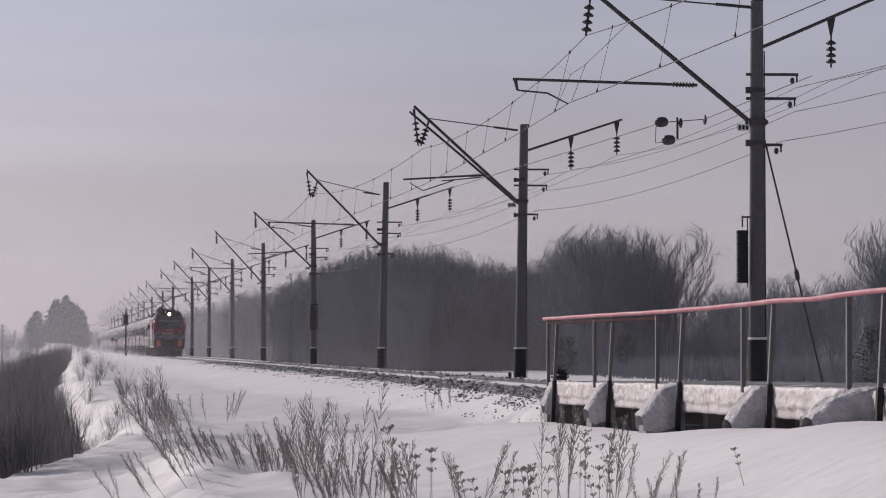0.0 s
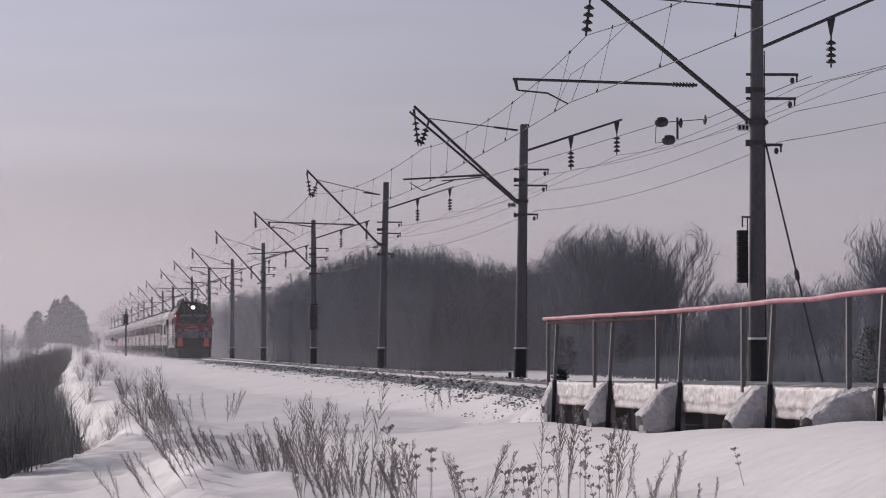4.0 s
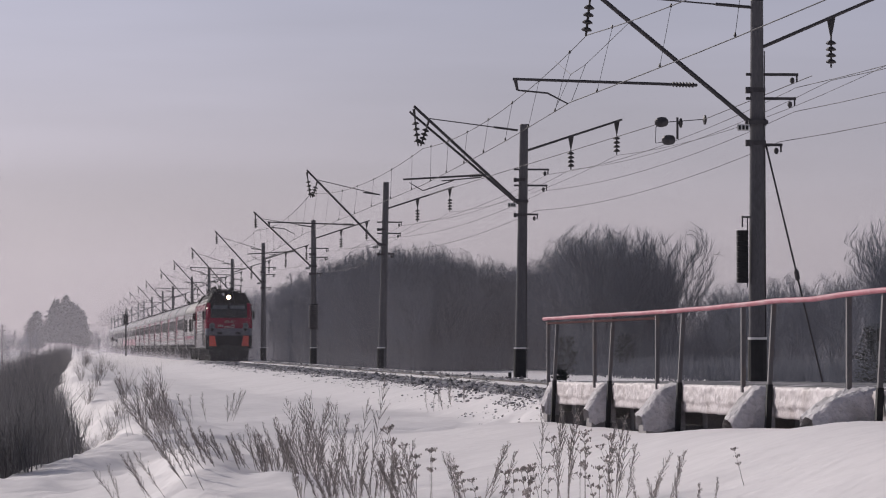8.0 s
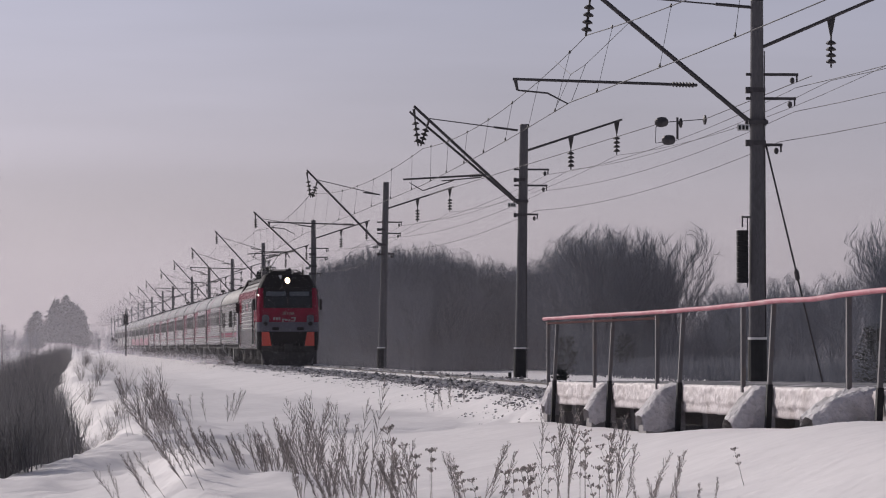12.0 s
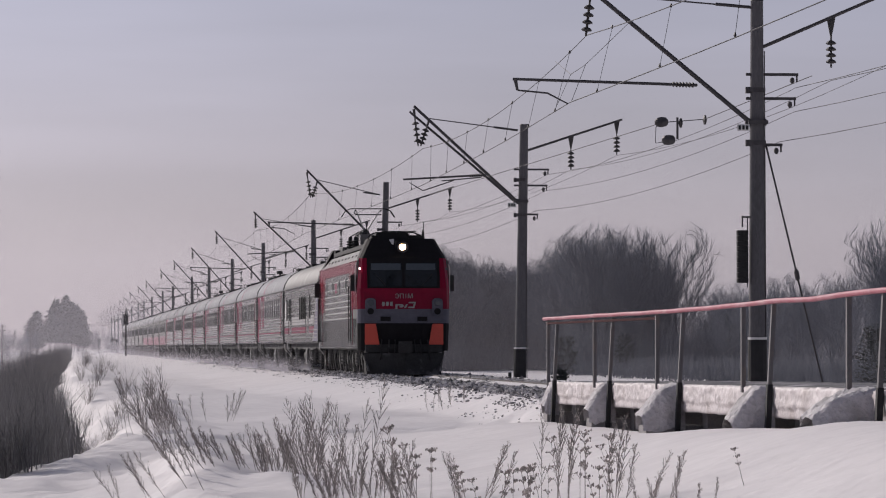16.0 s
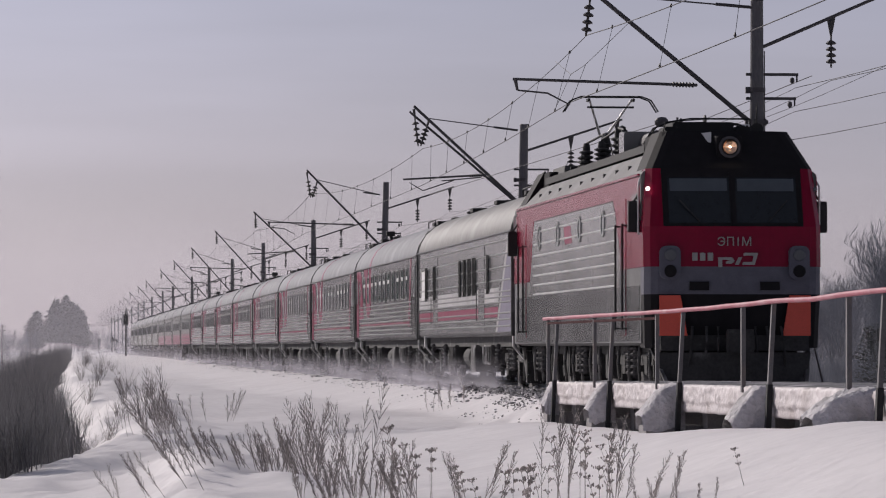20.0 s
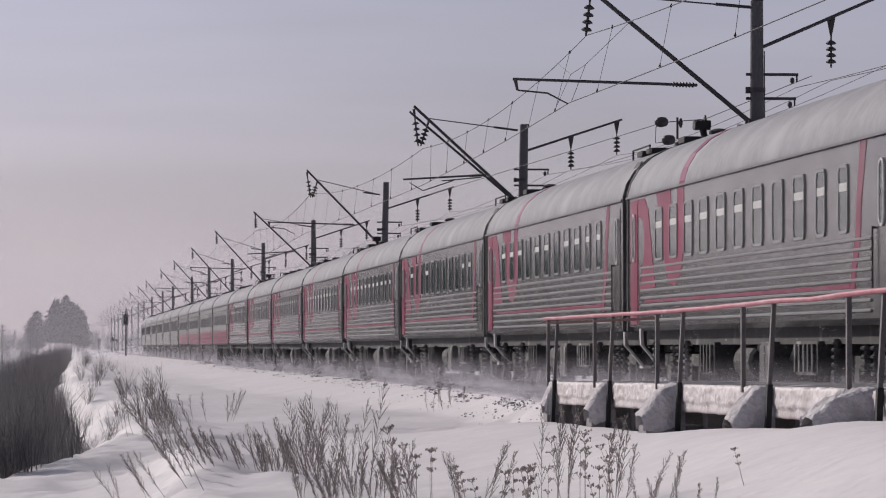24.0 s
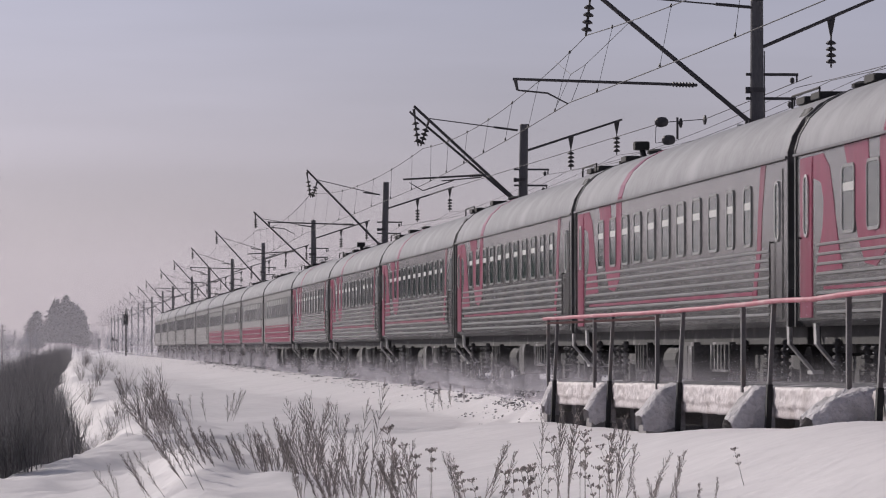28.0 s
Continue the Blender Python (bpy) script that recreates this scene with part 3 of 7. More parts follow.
        ins = MB().lathe((-1.15, 0, 6.50), (-1, 0, -0.06), [(0.0, 0.03)] + [(0.05 + 0.07 * k + o, r) for k in range(7) for o, r in ((0, 0.032), (0.02, 0.06), (0.04, 0.06), (0.06, 0.032))] + [(0.58, 0.03)], 7)
    part("registration_arm", mb, M["galvanised"], po)
    part("steady_arm", st, M["galvanised"], po)
    part("arm_insulator", ins, M["insulator"], po)
    # feeder bracket on the field side
    part("feeder_bracket", MB().tube((0.14, 0, 7.28 + hi), (3.3, 0, 8.32 + 3.8 * hi), 0.040, 0.035, 7), M["galvanised"], po)
    for bx in (1.62, 3.12):
        bz = 7.28 + hi + (bx - 0.14) * (0.329 if i else 0.437)
        mb = MB().add([(bx - 0.10, 0, bz), (bx + 0.10, 0, bz), (bx, 0.03, bz - 0.5), (bx, -0.03, bz - 0.5)], [(0, 1, 2), (0, 3, 1), (0, 2, 3), (1, 3, 2)])
        insulator(mb, bx, 0, bz - 0.5, 4, 0.115)
        part("feeder_insulator", mb, M["insulator"], po)
    if near:
        for z, l in ((6.68 + hi, 0.9), (6.16 + hi, 0.85), (5.22 + hi / 2, 0.55)):
            mb = MB().box(-0.24, l, -0.035, 0.035, z - 0.03, z + 0.03, 0.01).tube((l - 0.03, 0, z), (l - 0.03, 0, z - 0.16), 0.02, 0.02, 5)
            mb.lathe((l - 0.13, 0, z - 0.06), (0, 0, -1), [(0, 0.02), (0.03, 0.05), (0.09, 0.055), (0.14, 0.02)], 7)
            part("cross_arm", mb, M["galvanised"], po)
        part("earth_wire", MB().tube((0.175, -0.1, -1.0), (0.15, -0.08, 7.3), 0.012, 0.012, 4), M["wire"], po)
        for z, r in ((6.34 + hi, 0.185), (5.20 + hi, 0.195)):
            part("clamp", MB().tube((0, 0, z - 0.05), (0, 0, z + 0.05), r, r, 12).box(-0.25, -0.15, -0.04, 0.04, z - 0.07, z + 0.07, 0.01), M["galvanised"], po)
        nb = part("number_plate", MB().box(-0.47, -0.20, -0.23, -0.22, 5.45 + hi, 5.59 + hi), M["white_paint"], po, "small white plate with dark bars")
        for k in range(3):
            part("plate_bar", MB().box(-0.44 + 0.08 * k, -0.39 + 0.08 * k, -0.236, -0.231, 5.475 + hi, 5.565 + hi), M["pole_black"], nb)
    return po


POLES = [make_pole(y, i) for i, y in enumerate(POLE_Y)]


def make_pole_extras():
    # tensioning weights and back stay on the nearest pole
    po = POLES[0]
    wt = thing("tension_weights", "stack of dark cast-iron tensioning weights hung beside a pole", "weights", m=pose(POLE_X - 0.33, POLE_Y[0] - 0.05, 0))
    for k in range(10):
        z = 2.30 + k * 0.1135
        part("weight", MB().lathe((0, 0, z), (0, 0, 1), [(0, 0.115), (0.015, 0.13), (0.095, 0.13), (0.112, 0.115)], 12), M["pole_black"], wt)
    part("hanger", MB().tube((0, 0, 3.5), (0, 0, 3.75), 0.02, n=5).tube((0, 0, 3.72), (0.2, 0, 3.72), 0.02, n=5), M["galvanised"], wt)
    part("guide_rod", MB().tube((0.11, 0, 2.2), (0.11, 0, 3.72), 0.015, n=5), M["galvanised"], wt)
    gy = thing("guy_wire", "slanting steel stay with a strain insulator from pole to ground", "stay", m=pose(POLE_X, POLE_Y[0], 0))
    part("cable", MB().tube((0.2, 0, 5.25), (1.85, -0.1, -1.7), 0.022, n=6), M["wire"], gy)
    for k in (0.40, 0.87):
        p = Vector((0.2, 0, 5.25)).lerp(Vector((1.85, -0.1, -1.7)), k)
        part("strain_insulator", MB().lathe(p, (-1.3, 0.1, 6.95), [(-0.14, 0.02), (-0.08, 0.055), (0.08, 0.055), (0.14, 0.02)], 8), M["insulator"], gy)
    # a second stack of weights on a farther pole
    wt = thing("tension_weights", "stack of dark cast-iron tensioning weights strapped to a pole", "weights", m=pose(POLE_X, POLE_Y[3], 0))
    for k in range(11):
        part("weight", MB().lathe((0, -0.02, 2.02 + k * 0.122), (0, 0, 1), [(0, 0.25), (0.015, 0.285), (0.085, 0.285), (0.10, 0.25)], 14), M["galvanised"], wt)
    part("hanger", MB().tube((0, -0.3, 3.36), (0, -0.3, 4.3), 0.02, n=5), M["galvanised"], wt)
    part("frame_bar", MB().box(-0.30, 0.30, -0.33, -0.29, 3.36, 3.42, 0.01).box(-0.30, 0.30, -0.33, -0.29, 1.96, 2.01, 0.01), M["pole_black"], wt)


make_pole_extras()


def sag_points(x, zs, ys, sag, n=14):
    pts = []
    zz = zs if isinstance(zs, (list, tuple)) else [zs] * len(ys)
    for k in range(len(ys) - 1):
        for i in range(n):
            t = i / n
            pts.append((x if not callable(x) else x(ys[k] + (ys[k + 1] - ys[k]) * t), ys[k] + (ys[k + 1] - ys[k]) * t, zz[k] + (zz[k + 1] - zz[k]) * t - 4 * sag * t * (1 - t)))
    pts.append((x if not callable(x) else x(ys[-1]), ys[-1], zz[-1]))
    return pts


def wire_mesh(pts, r, n=4):
    """One unbroken tube through the points."""
    ps = [Vector(p) for p in pts]
    vs, fs = [], []
    for i, p in enumerate(ps):
        d = (ps[min(i + 1, len(ps) - 1)] - ps[max(i - 1, 0)]).normalized()
        a = d.cross(Vector((0, 0, 1)) if abs(d.z) < 0.95 else Vector((0, 1, 0))).normalized()
        b = d.cross(a)
        vs += [tuple(p + a * (r * math.cos(2 * math.pi * k / n)) + b * (r * math.sin(2 * math.pi * k / n))) for k in range(n)]
    for i in range(len(ps) - 1):
        fs += [(i * n + k, i * n + (k + 1) % n, (i + 1) * n + (k + 1) % n, (i + 1) * n + k) for k in range(n)]
    m = (len(ps) - 1) * n
    return MB().add(vs, fs + [tuple(range(n))[::-1], tuple(range(m, m + n))])


def make_wires():
    ys = (-30.0, 35.0) + POLE_Y
    zy = [-30, 35, 72, 89.4, 106.6, 135.2] + list(POLE_Y[2:])
    zx = [11.5, 11.9, 11.42, 11.03, 11.42, 11.90] + [TRACK_X + (0.2 if k % 2 else -0.2) for k in range(len(POLE_Y) - 2)]
    zig = lambda y: float(np.interp(y, zy, zx))
    mx = lambda y: float(np.interp(y, [35, 89.4, 135.2, 192.9], [11.9, 11.40, 11.90, 11.80]))
    mz = [7.57, 7.57, 7.62, 7.35] + [7.65 + (LIFT[i] if i < len(LIFT) else 0.65) for i in range(2, len(POLE_Y))]
    w = thing("contact_line", "overhead messenger and contact wires with droppers", "wires")
    part("messenger_wire", wire_mesh(sag_points(mx, mz, ys, 0.45), 0.011), M["wire"], w)
    part("contact_wire", wire_mesh(sag_points(zig, 6.17, ys, 0.03, 14), 0.011), M["wire"], w)
    mb = MB()
    for k, (a, b) in enumerate(zip(ys[1:], ys[2:])):
        for i in range(7):
            t = (i + 0.5) / 7
            y = a + (b - a) * t
            mb.tube((zig(y), y, 6.17), (mx(y), y, mz[k + 1] + (mz[k + 2] - mz[k + 1]) * t - 1.8 * t * (1 - t)), 0.0055, n=3, caps=False)
            mb.lathe((zig(y), y, 6.15), (0, 0, 1), [(0, 0.012), (0.03, 0.03), (0.08, 0.012)], 5)
            mb.lathe((mx(y), y, mz[k + 1] + (mz[k + 2] - mz[k + 1]) * t - 1.8 * t * (1 - t)), (0, 0, 1), [(-0.03, 0.012), (0.01, 0.03), (0.05, 0.012)], 5)
    tagged(part("dropper", mb, M["wire"], w), kind="stuff")
    part("stitch_wire", wire_mesh([(11.46, 83.0, 7.42), (11.39, 89.5, 7.0), (11.44, 92.5, 6.98), (11.52, 96.0, 7.50)], 0.008), M["wire"], w)
    part("stitch_dropper", wire_mesh([(11.39, 89.5, 7.0), (11.05, 89.3, 6.17)], 0.007), M["wire"], w)
    part("stitch_dropper", wire_mesh([(11.44, 92.5, 6.98), (11.12, 93.0, 6.17)], 0.007), M["wire"], w)
    fd = thing("feeder_lines", "thin feeder and signal wires strung along the poles", "wires")
    for x, z, s in ((POLE_X + 1.62, 6.68, 0.35), (POLE_X + 3.12, 7.15, 0.35), (POLE_X + 0.86, 6.52, 0.3), (POLE_X + 0.82, 6.0, 0.3), (POLE_X + 0.5, 5.35, 0.3)):
        part("feeder_wire", wire_mesh(sag_points(x, z, ys, s, 10), 0.0075), M["wire"], fd)


make_wires()

# ---- platform ----
PLAT_X = 7.10


def make_platform():
    pf = thing("platform", "low concrete halt platform caked with snow and ice, with railing", "platform", m=pose(0, 0, 0))
    # deck slabs, 6 m each, falling slightly away from the camera
    ends = [60.1 - 6.0 * k for k in range(7)]
    dz = lambda y: float(np.interp(y, [20, 38, 45, 52, 59, 62], [0.58, 0.535, 0.50, 0.465, 0.42, 0.40]))
    for k in range(6):
        y1, y0 = ends[k], ends[k + 1]
        # fascia with an uneven icy face
        v, f = [], []
        cols = 110
        prof = [(0.008, 0.08), (0.0, 0.010)] + [(-0.285 * q / 13, 0.0) for q in range(1, 14)] + [(-0.305, 0.012), (-0.305, 0.30)]
        for i in range(cols + 1):
            y = y0 + 0.01 + (y1 - y0 - 0.02) * i / cols
            zt = dz(y)
            low = 0.20 + 0.02 * fbm(y, 0, 0.8, 8.0)
            for j, (pz, px) in enumerate(prof):
                crust = 1.0 if -pz < low else 0.25
                w = -0.020 * crust * max(-0.5, fbm(y, pz * 1.4, 0.11, k + 0.5)) - 0.014 * crust * fbm(y, pz, 0.33, 3.3) + (0.022 if -pz > low else 0.0)
                v.append((PLAT_X + px + w, y, zt + pz + (0.025 * fbm(y, 0, 0.25, 6.0) if j in (1, 2) else 0.012 * fbm(y, 0, 0.5, 16.0) if j > 12 else 0)))
        m = len(prof)
        for i in range(cols):
            for j in range(m - 1):
                f.append((i * m + j, i * m + j + 1, (i + 1) * m + j + 1, (i + 1) * m + j))
        part("slab_edge", raw_mesh("slab_edge", v, f, M["icy_slab"], True), None, pf, "edge of the slab plastered with drifted snow and ice")
        za, zb = dz(y0), dz(y1)
        mb = MB()
        mb.add([(PLAT_X + 0.05, y0, za - 0.29), (9.85, y0, za - 0.29), (9.85, y0, za - 0.01), (PLAT_X + 0.05, y0, za - 0.01),
                (PLAT_X + 0.05, y1, zb - 0.29), (9.85, y1, zb - 0.29), (9.85, y1, zb - 0.01), (PLAT_X + 0.05, y1, zb - 0.01)],
               [(0, 1, 2, 3), (4, 7, 6, 5), (0, 4, 5, 1), (3, 2, 6, 7), (0, 3, 7, 4), (1, 5, 6, 2)])
        part("slab", mb, M["concrete"], pf, "grey concrete deck slab")
        # trodden snow left on the deck
        v, f = [], []
        for i in range(31):
            y = y0 + (y1 - y0) * i / 30
            for j in range(9):
                x = PLAT_X + 0.02 + j * 0.32
                v.append((x, y, dz(y) + 0.012 + 0.02 * max(-0.4, fbm(x, y, 0.5, 2.2)) - (0.03 if j in (0, 8) else 0)))
        for i in range(30):
            for j in range(8):
                f.append((i * 9 + j, i * 9 + j + 1, (i + 1) * 9 + j + 1, (i + 1) * 9 + j))
        part("deck_snow", raw_mesh("deck_snow", v, f, M["snow_cap"], True), None, pf, "trodden grey snow on the deck")
    for k in range(7):
        y = 59.1 - 6.0 * k
        part("support_beam", MB().box(PLAT_X + 0.25, 9.6, y - 0.2, y + 0.2, -0.7, dz(y) - 0.3, 0.03), M["concrete"], pf, "dark concrete support under the deck")
    # walls added under the deck so no sunlit ground shows through the gap
    part("back_wall", MB().box(8.9, 9.1, 24, 59.9, -0.7, 0.16, 0.02), M["concrete"], pf, "concrete wall added under the deck to keep the gap dark")
    part("end_wall", MB().box(PLAT_X + 0.1, 8.9, 59.7, 59.95, -0.7, 0.10, 0.02), M["concrete"], pf, "concrete wall added at the deck's end to keep the gap dark")
    # railing
    top = lambda y: float(np.interp(y, [24, 35.4, 37.2, 38.6, 40.1, 41.1, 42.9, 45.4, 49.1, 54.9, 60.4], [1.46, 1.405, 1.395, 1.365, 1.375, 1.37, 1.355, 1.34, 1.33, 1.33, 1.325]))
    pts = [(PLAT_X - 0.03, 60.35 - 0.72 * i, top(60.35 - 0.72 * i) + 0.002 * math.sin(i * 1.7)) for i in range(50)]
    mb = wire_mesh(pts, 0.026, 10)
    part("handrail", mb, M["red_paint"], pf, "pink-red painted tubular handrail, slightly bent", smooth=True)
    part("lower_bar", MB().box(PLAT_X - 0.02, PLAT_X + 0.02, 49.1, 60.2, 1.245, 1.275, 0.008), M["dark_red"], pf, "dark red bar under the handrail")
    for y in (60.07, 54.87, 49.12, 42.92, 37.13):
        part("deck_post", MB().box(PLAT_X - 0.022, PLAT_X + 0.022, y - 0.035, y + 0.035, dz(y) - 0.06, top(y) - 0.01, 0.008), M["post_paint"], pf)
    for y in (59.08, 53.15, 47.15, 41.14, 35.56):
        zt, zm = top(y) - 0.01, dz(y) + 0.03
        part("side_post", MB().add(*slant(PLAT_X - 0.03, zm, PLAT_X + 0.015, zt, y, 0.035, 0.021)), M["post_paint"], pf)
        part("post_foot", MB().add(*slant(PLAT_X - 0.075, -0.5, PLAT_X - 0.03, zm, y, 0.045, 0.027)), M["pole_black"], pf, "black lower end of the post")
    # protruding support heads with snow wedges: y, half width, reach, foot of the wedge
    for k, (y, w, reach, h) in enumerate(((53.45, 0.26, 0.26, 0.45), (47.55, 0.30, 0.40, 0.46), (41.6, 0.32, 0.34, 0.46), (36.3, 0.34, 0.50, 0.32), (59.4, 0.2, 0.12, 0.42))):
        zt = dz(y)
        zb = zt - h
        part_head = MB().box(PLAT_X - reach, PLAT_X + 0.3, y - w, y + w, -0.6, zb, 0.04)
        hd = part("support_head", part_head, M["concrete"], pf, "rough concrete support head")
        v, f = [], []
        nu, nv = 24, 14
        for i in range(nu + 1):
            u = i / nu
            x = PLAT_X - reach - 0.03 + (reach + 0.08) * u
            zc = zb + (zt + 0.015 - zb) * math.sin(min(1.0, 0.18 + u * 0.95) * math.pi / 2) ** 1.1
            for j in range(nv + 1):
                q = j / nv * 2 - 1
                yy = y + q * (w + 0.02) + 0.025 * fbm(x, q, 0.25, k)
                z0 = zb - 0.05 + 0.04 * fbm(x, q, 0.2, k + 9.0)
                v.append((x - 0.04 * (1 - q * q) * (1 - u), yy, z0 + (zc - z0) * (1 - abs(q) ** 9) + 0.035 * fbm(x, yy, 0.18, k + 2.0) + 0.015 * fbm(x, yy, 0.05, k + 3.0)))
        for i in range(nu):
            for j in range(nv):
                f.append((i * (nv + 1) + j, i * (nv + 1) + j + 1, (i + 1) * (nv + 1) + j + 1, (i + 1) * (nv + 1) + j))
        part("snow_wedge", raw_mesh("snow_wedge", v, f, M["crust"], True), None, hd, "crusted snow wedge on the support head")


def slant(x0, z0, x1, z1, y, hy, hx):
    """Vertices and faces of a post that leans across x."""
    vs = [(x + sx * hx, y + sy * hy, z) for x, z in ((x0, z0), (x1, z1)) for sx, sy in ((-1, -1), (1, -1), (1, 1), (-1, 1))]
    return vs, [(0, 3, 2, 1), (4, 5, 6, 7), (0, 1, 5, 4), (1, 2, 6, 5), (2, 3, 7, 6), (3, 0, 4, 7)]


make_platform()

# ---- train ----
TRAIN = []
CAR = 24.54
CACHE = {}


def cached(key, build, mat, smooth=False):
    """A mesh that alike parts share."""
    if key not in CACHE:
        CACHE[key] = build().mesh(key, mat, smooth)
    return CACHE[key]


def at(ob, x=0, y=0, z=0, rz=0):
    ob.matrix_basis = pose(x, y, z, 0, 0, rz)
    return ob


def rounded(w, h, r, n=4):
    """Outline of a rounded rectangle about (0, 0)."""
    out = []
    for cx, cz, a0 in ((w / 2 - r, h / 2 - r, 0), (-w / 2 + r, h / 2 - r, 90), (-w / 2 + r, -h / 2 + r, 180), (w / 2 - r, -h / 2 + r, 270)):
        for i in range(n + 1):
            a = radians(a0 + 90 * i / n)
            out.append((cx + r * math.cos(a), cz + r * math.sin(a)))
    return out


def ring_plate(mb, outer, inner, x0, x1):
    """A flat ring in the y-z plane, between two outlines of equal length."""
    n = len(outer)
    vs = [(x, y, z) for x in (x0, x1) for pts in (outer, inner) for y, z in pts]
    fs = []
    for i in range(n):
        j = (i + 1) % n
        fs += [(i, j, n + j, n + i), (2 * n + i, 3 * n + i, 3 * n + j, 2 * n + j), (i, 2 * n + i, 2 * n + j, j), (n + i, n + j, 3 * n + j, 3 * n + i)]
    return mb.add(vs, fs)


def add_window(car, side, y, z, w, h, r=0.12, curtain=0.0, whole=False):
    """A window on the side wall at x = side * 1.55: frame, pane and a curtain behind the upper light."""
    turn = 0 if side < 0 else 180
    key = f"window_{w}_{h}_{r}"
    fr = part("window", cached(key, lambda: ring_plate(MB(), rounded(w, h, r), rounded(w - 0.08, h - 0.08, max(0.02, r - 0.03)), -0.022, 0.01), M["window_rim"]), None, car)
    at(fr, side * 1.55, y, z, turn)
    part("pane", cached(key + "p", lambda: MB().plate(rounded(w - 0.07, h - 0.07, max(0.02, r - 0.03)), -0.012, -0.008), M["glass"]), None, fr)
    if curtain:
        ch = (h - 0.12) * curtain
        c = part("blind", cached(key + f"c{curtain}", lambda: MB().box(-0.0145, -0.0125, -w / 2 + 0.055, w / 2 - 0.055, -ch / 2, ch / 2), M["curtain"]), None, fr, "white blind")
        c.location = (0, 0, (h - 0.14) / 2 - ch / 2 if whole else h * 0.17)
    return fr


def add_wheelset(parent, y, r):
    ws = part("wheelset", cached(f"axle{r}", lambda: MB().tube((-1.0, 0, 0), (1.0, 0, 0), 0.085, n=10), M["underframe"]), None, parent)
    ws.location = (0, y, r)
    for s in (-1, 1):
        def build():
            mb = MB().lathe((0, 0, 0), (1, 0, 0), [(-0.07, r * 0.22), (-0.065, r * 0.86), (-0.07, r * 0.88), (-0.07, r), (0.05, r), (0.065, r + 0.03), (0.07, r * 0.85), (0.03, r * 0.8), (0.03, r * 0.25), (0.07, r * 0.2)], 24)
            for k in range(4):
                a = k * math.pi / 2
                mb.lathe((-0.075, r * 0.55 * math.cos(a), r * 0.55 * math.sin(a)), (1, 0, 0), [(0, 0.05), (0.02, 0.06)], 7)
            return mb
        w = part("wheel", cached(f"wheel{r}", build, M["snowy_steel"]), None, ws)
        at(w, s * 0.80, 0, 0, 0 if s < 0 else 180)
    return ws


def spring(mb, x, y, z0, z1, r=0.10, turns=5):
    for k in range(turns):
        z = z0 + (z1 - z0) * (k + 0.5) / turns
        mb.lathe((x, y, z - 0.028), (0, 0, 1), [(0, r * 0.8), (0.015, r), (0.04, r), (0.055, r * 0.8)], 8)
    return mb.tube((x, y, z0), (x, y, z1), r * 0.55, n=7)


def add_bogie(thing_ob, y, base, r, hw=1.05):
    def frame_mesh():
        mb = MB()
        for s in (-1, 1):
            mb.box(s * hw - 0.07, s * hw + 0.07, -base / 2 - 0.75, base / 2 + 0.75, 0.62, 0.82, 0.03)
            mb.box(s * hw - 0.09, s * hw + 0.09, -0.5, 0.5, 0.50, 0.75, 0.04)
            for e in (-1, 1):
                mb.box(s * hw - 0.10, s * hw + 0.10, e * base / 2 - 0.17, e * base / 2 + 0.17, r - 0.17, r + 0.17, 0.05)
                mb.box(s * hw - 0.05, s * hw + 0.05, e * (base / 2 + 0.62) - 0.05, e * (base / 2 + 0.62) + 0.05, 0.2, 0.7, 0.02)
        return mb.box(-hw, hw, -0.35, 0.35, 0.55, 0.85, 0.05)
    bg = part("bogie", cached(f"bogie{base}", frame_mesh, M["underframe"]), None, thing_ob)
    bg.location = (0, y, 0)
    for s in (-1, 1):
        for e in (-1, 1):
            sp = part("spring", cached("spring", lambda: spring(MB(), 0, 0, 0.42, 0.98), M["snowy_steel"]), None, bg, "frosted coil spring")
            sp.location = (s * (hw + 0.12), e * 0.32, 0)
    out = [add_wheelset(thing_ob, y + e * base / 2, r) for e in (-1, 1)]
    return out


CAR_SIDE = [(-1.44, 1.22), (-1.55, 1.30), (-1.55, 3.58), (1.55, 3.58), (1.55, 1.30), (1.44, 1.22)]
CAR_ROOF = [(-1.56, 3.58), (-1.565, 3.63), (-1.50, 3.80), (-1.36, 3.98), (-1.12, 4.15), (-0.8, 4.28), (-0.4, 4.36), (0, 4.39),
            (0.4, 4.36), (0.8, 4.28), (1.12, 4.15), (1.36, 3.98), (1.50, 3.80), (1.565, 3.63), (1.56, 3.58)]

RISE = 0.24      # the crown of the roof above the plain arc
CAR_ROOF = [(x, 3.58 + (z - 3.58) * 1.30) for x, z in CAR_ROOF]


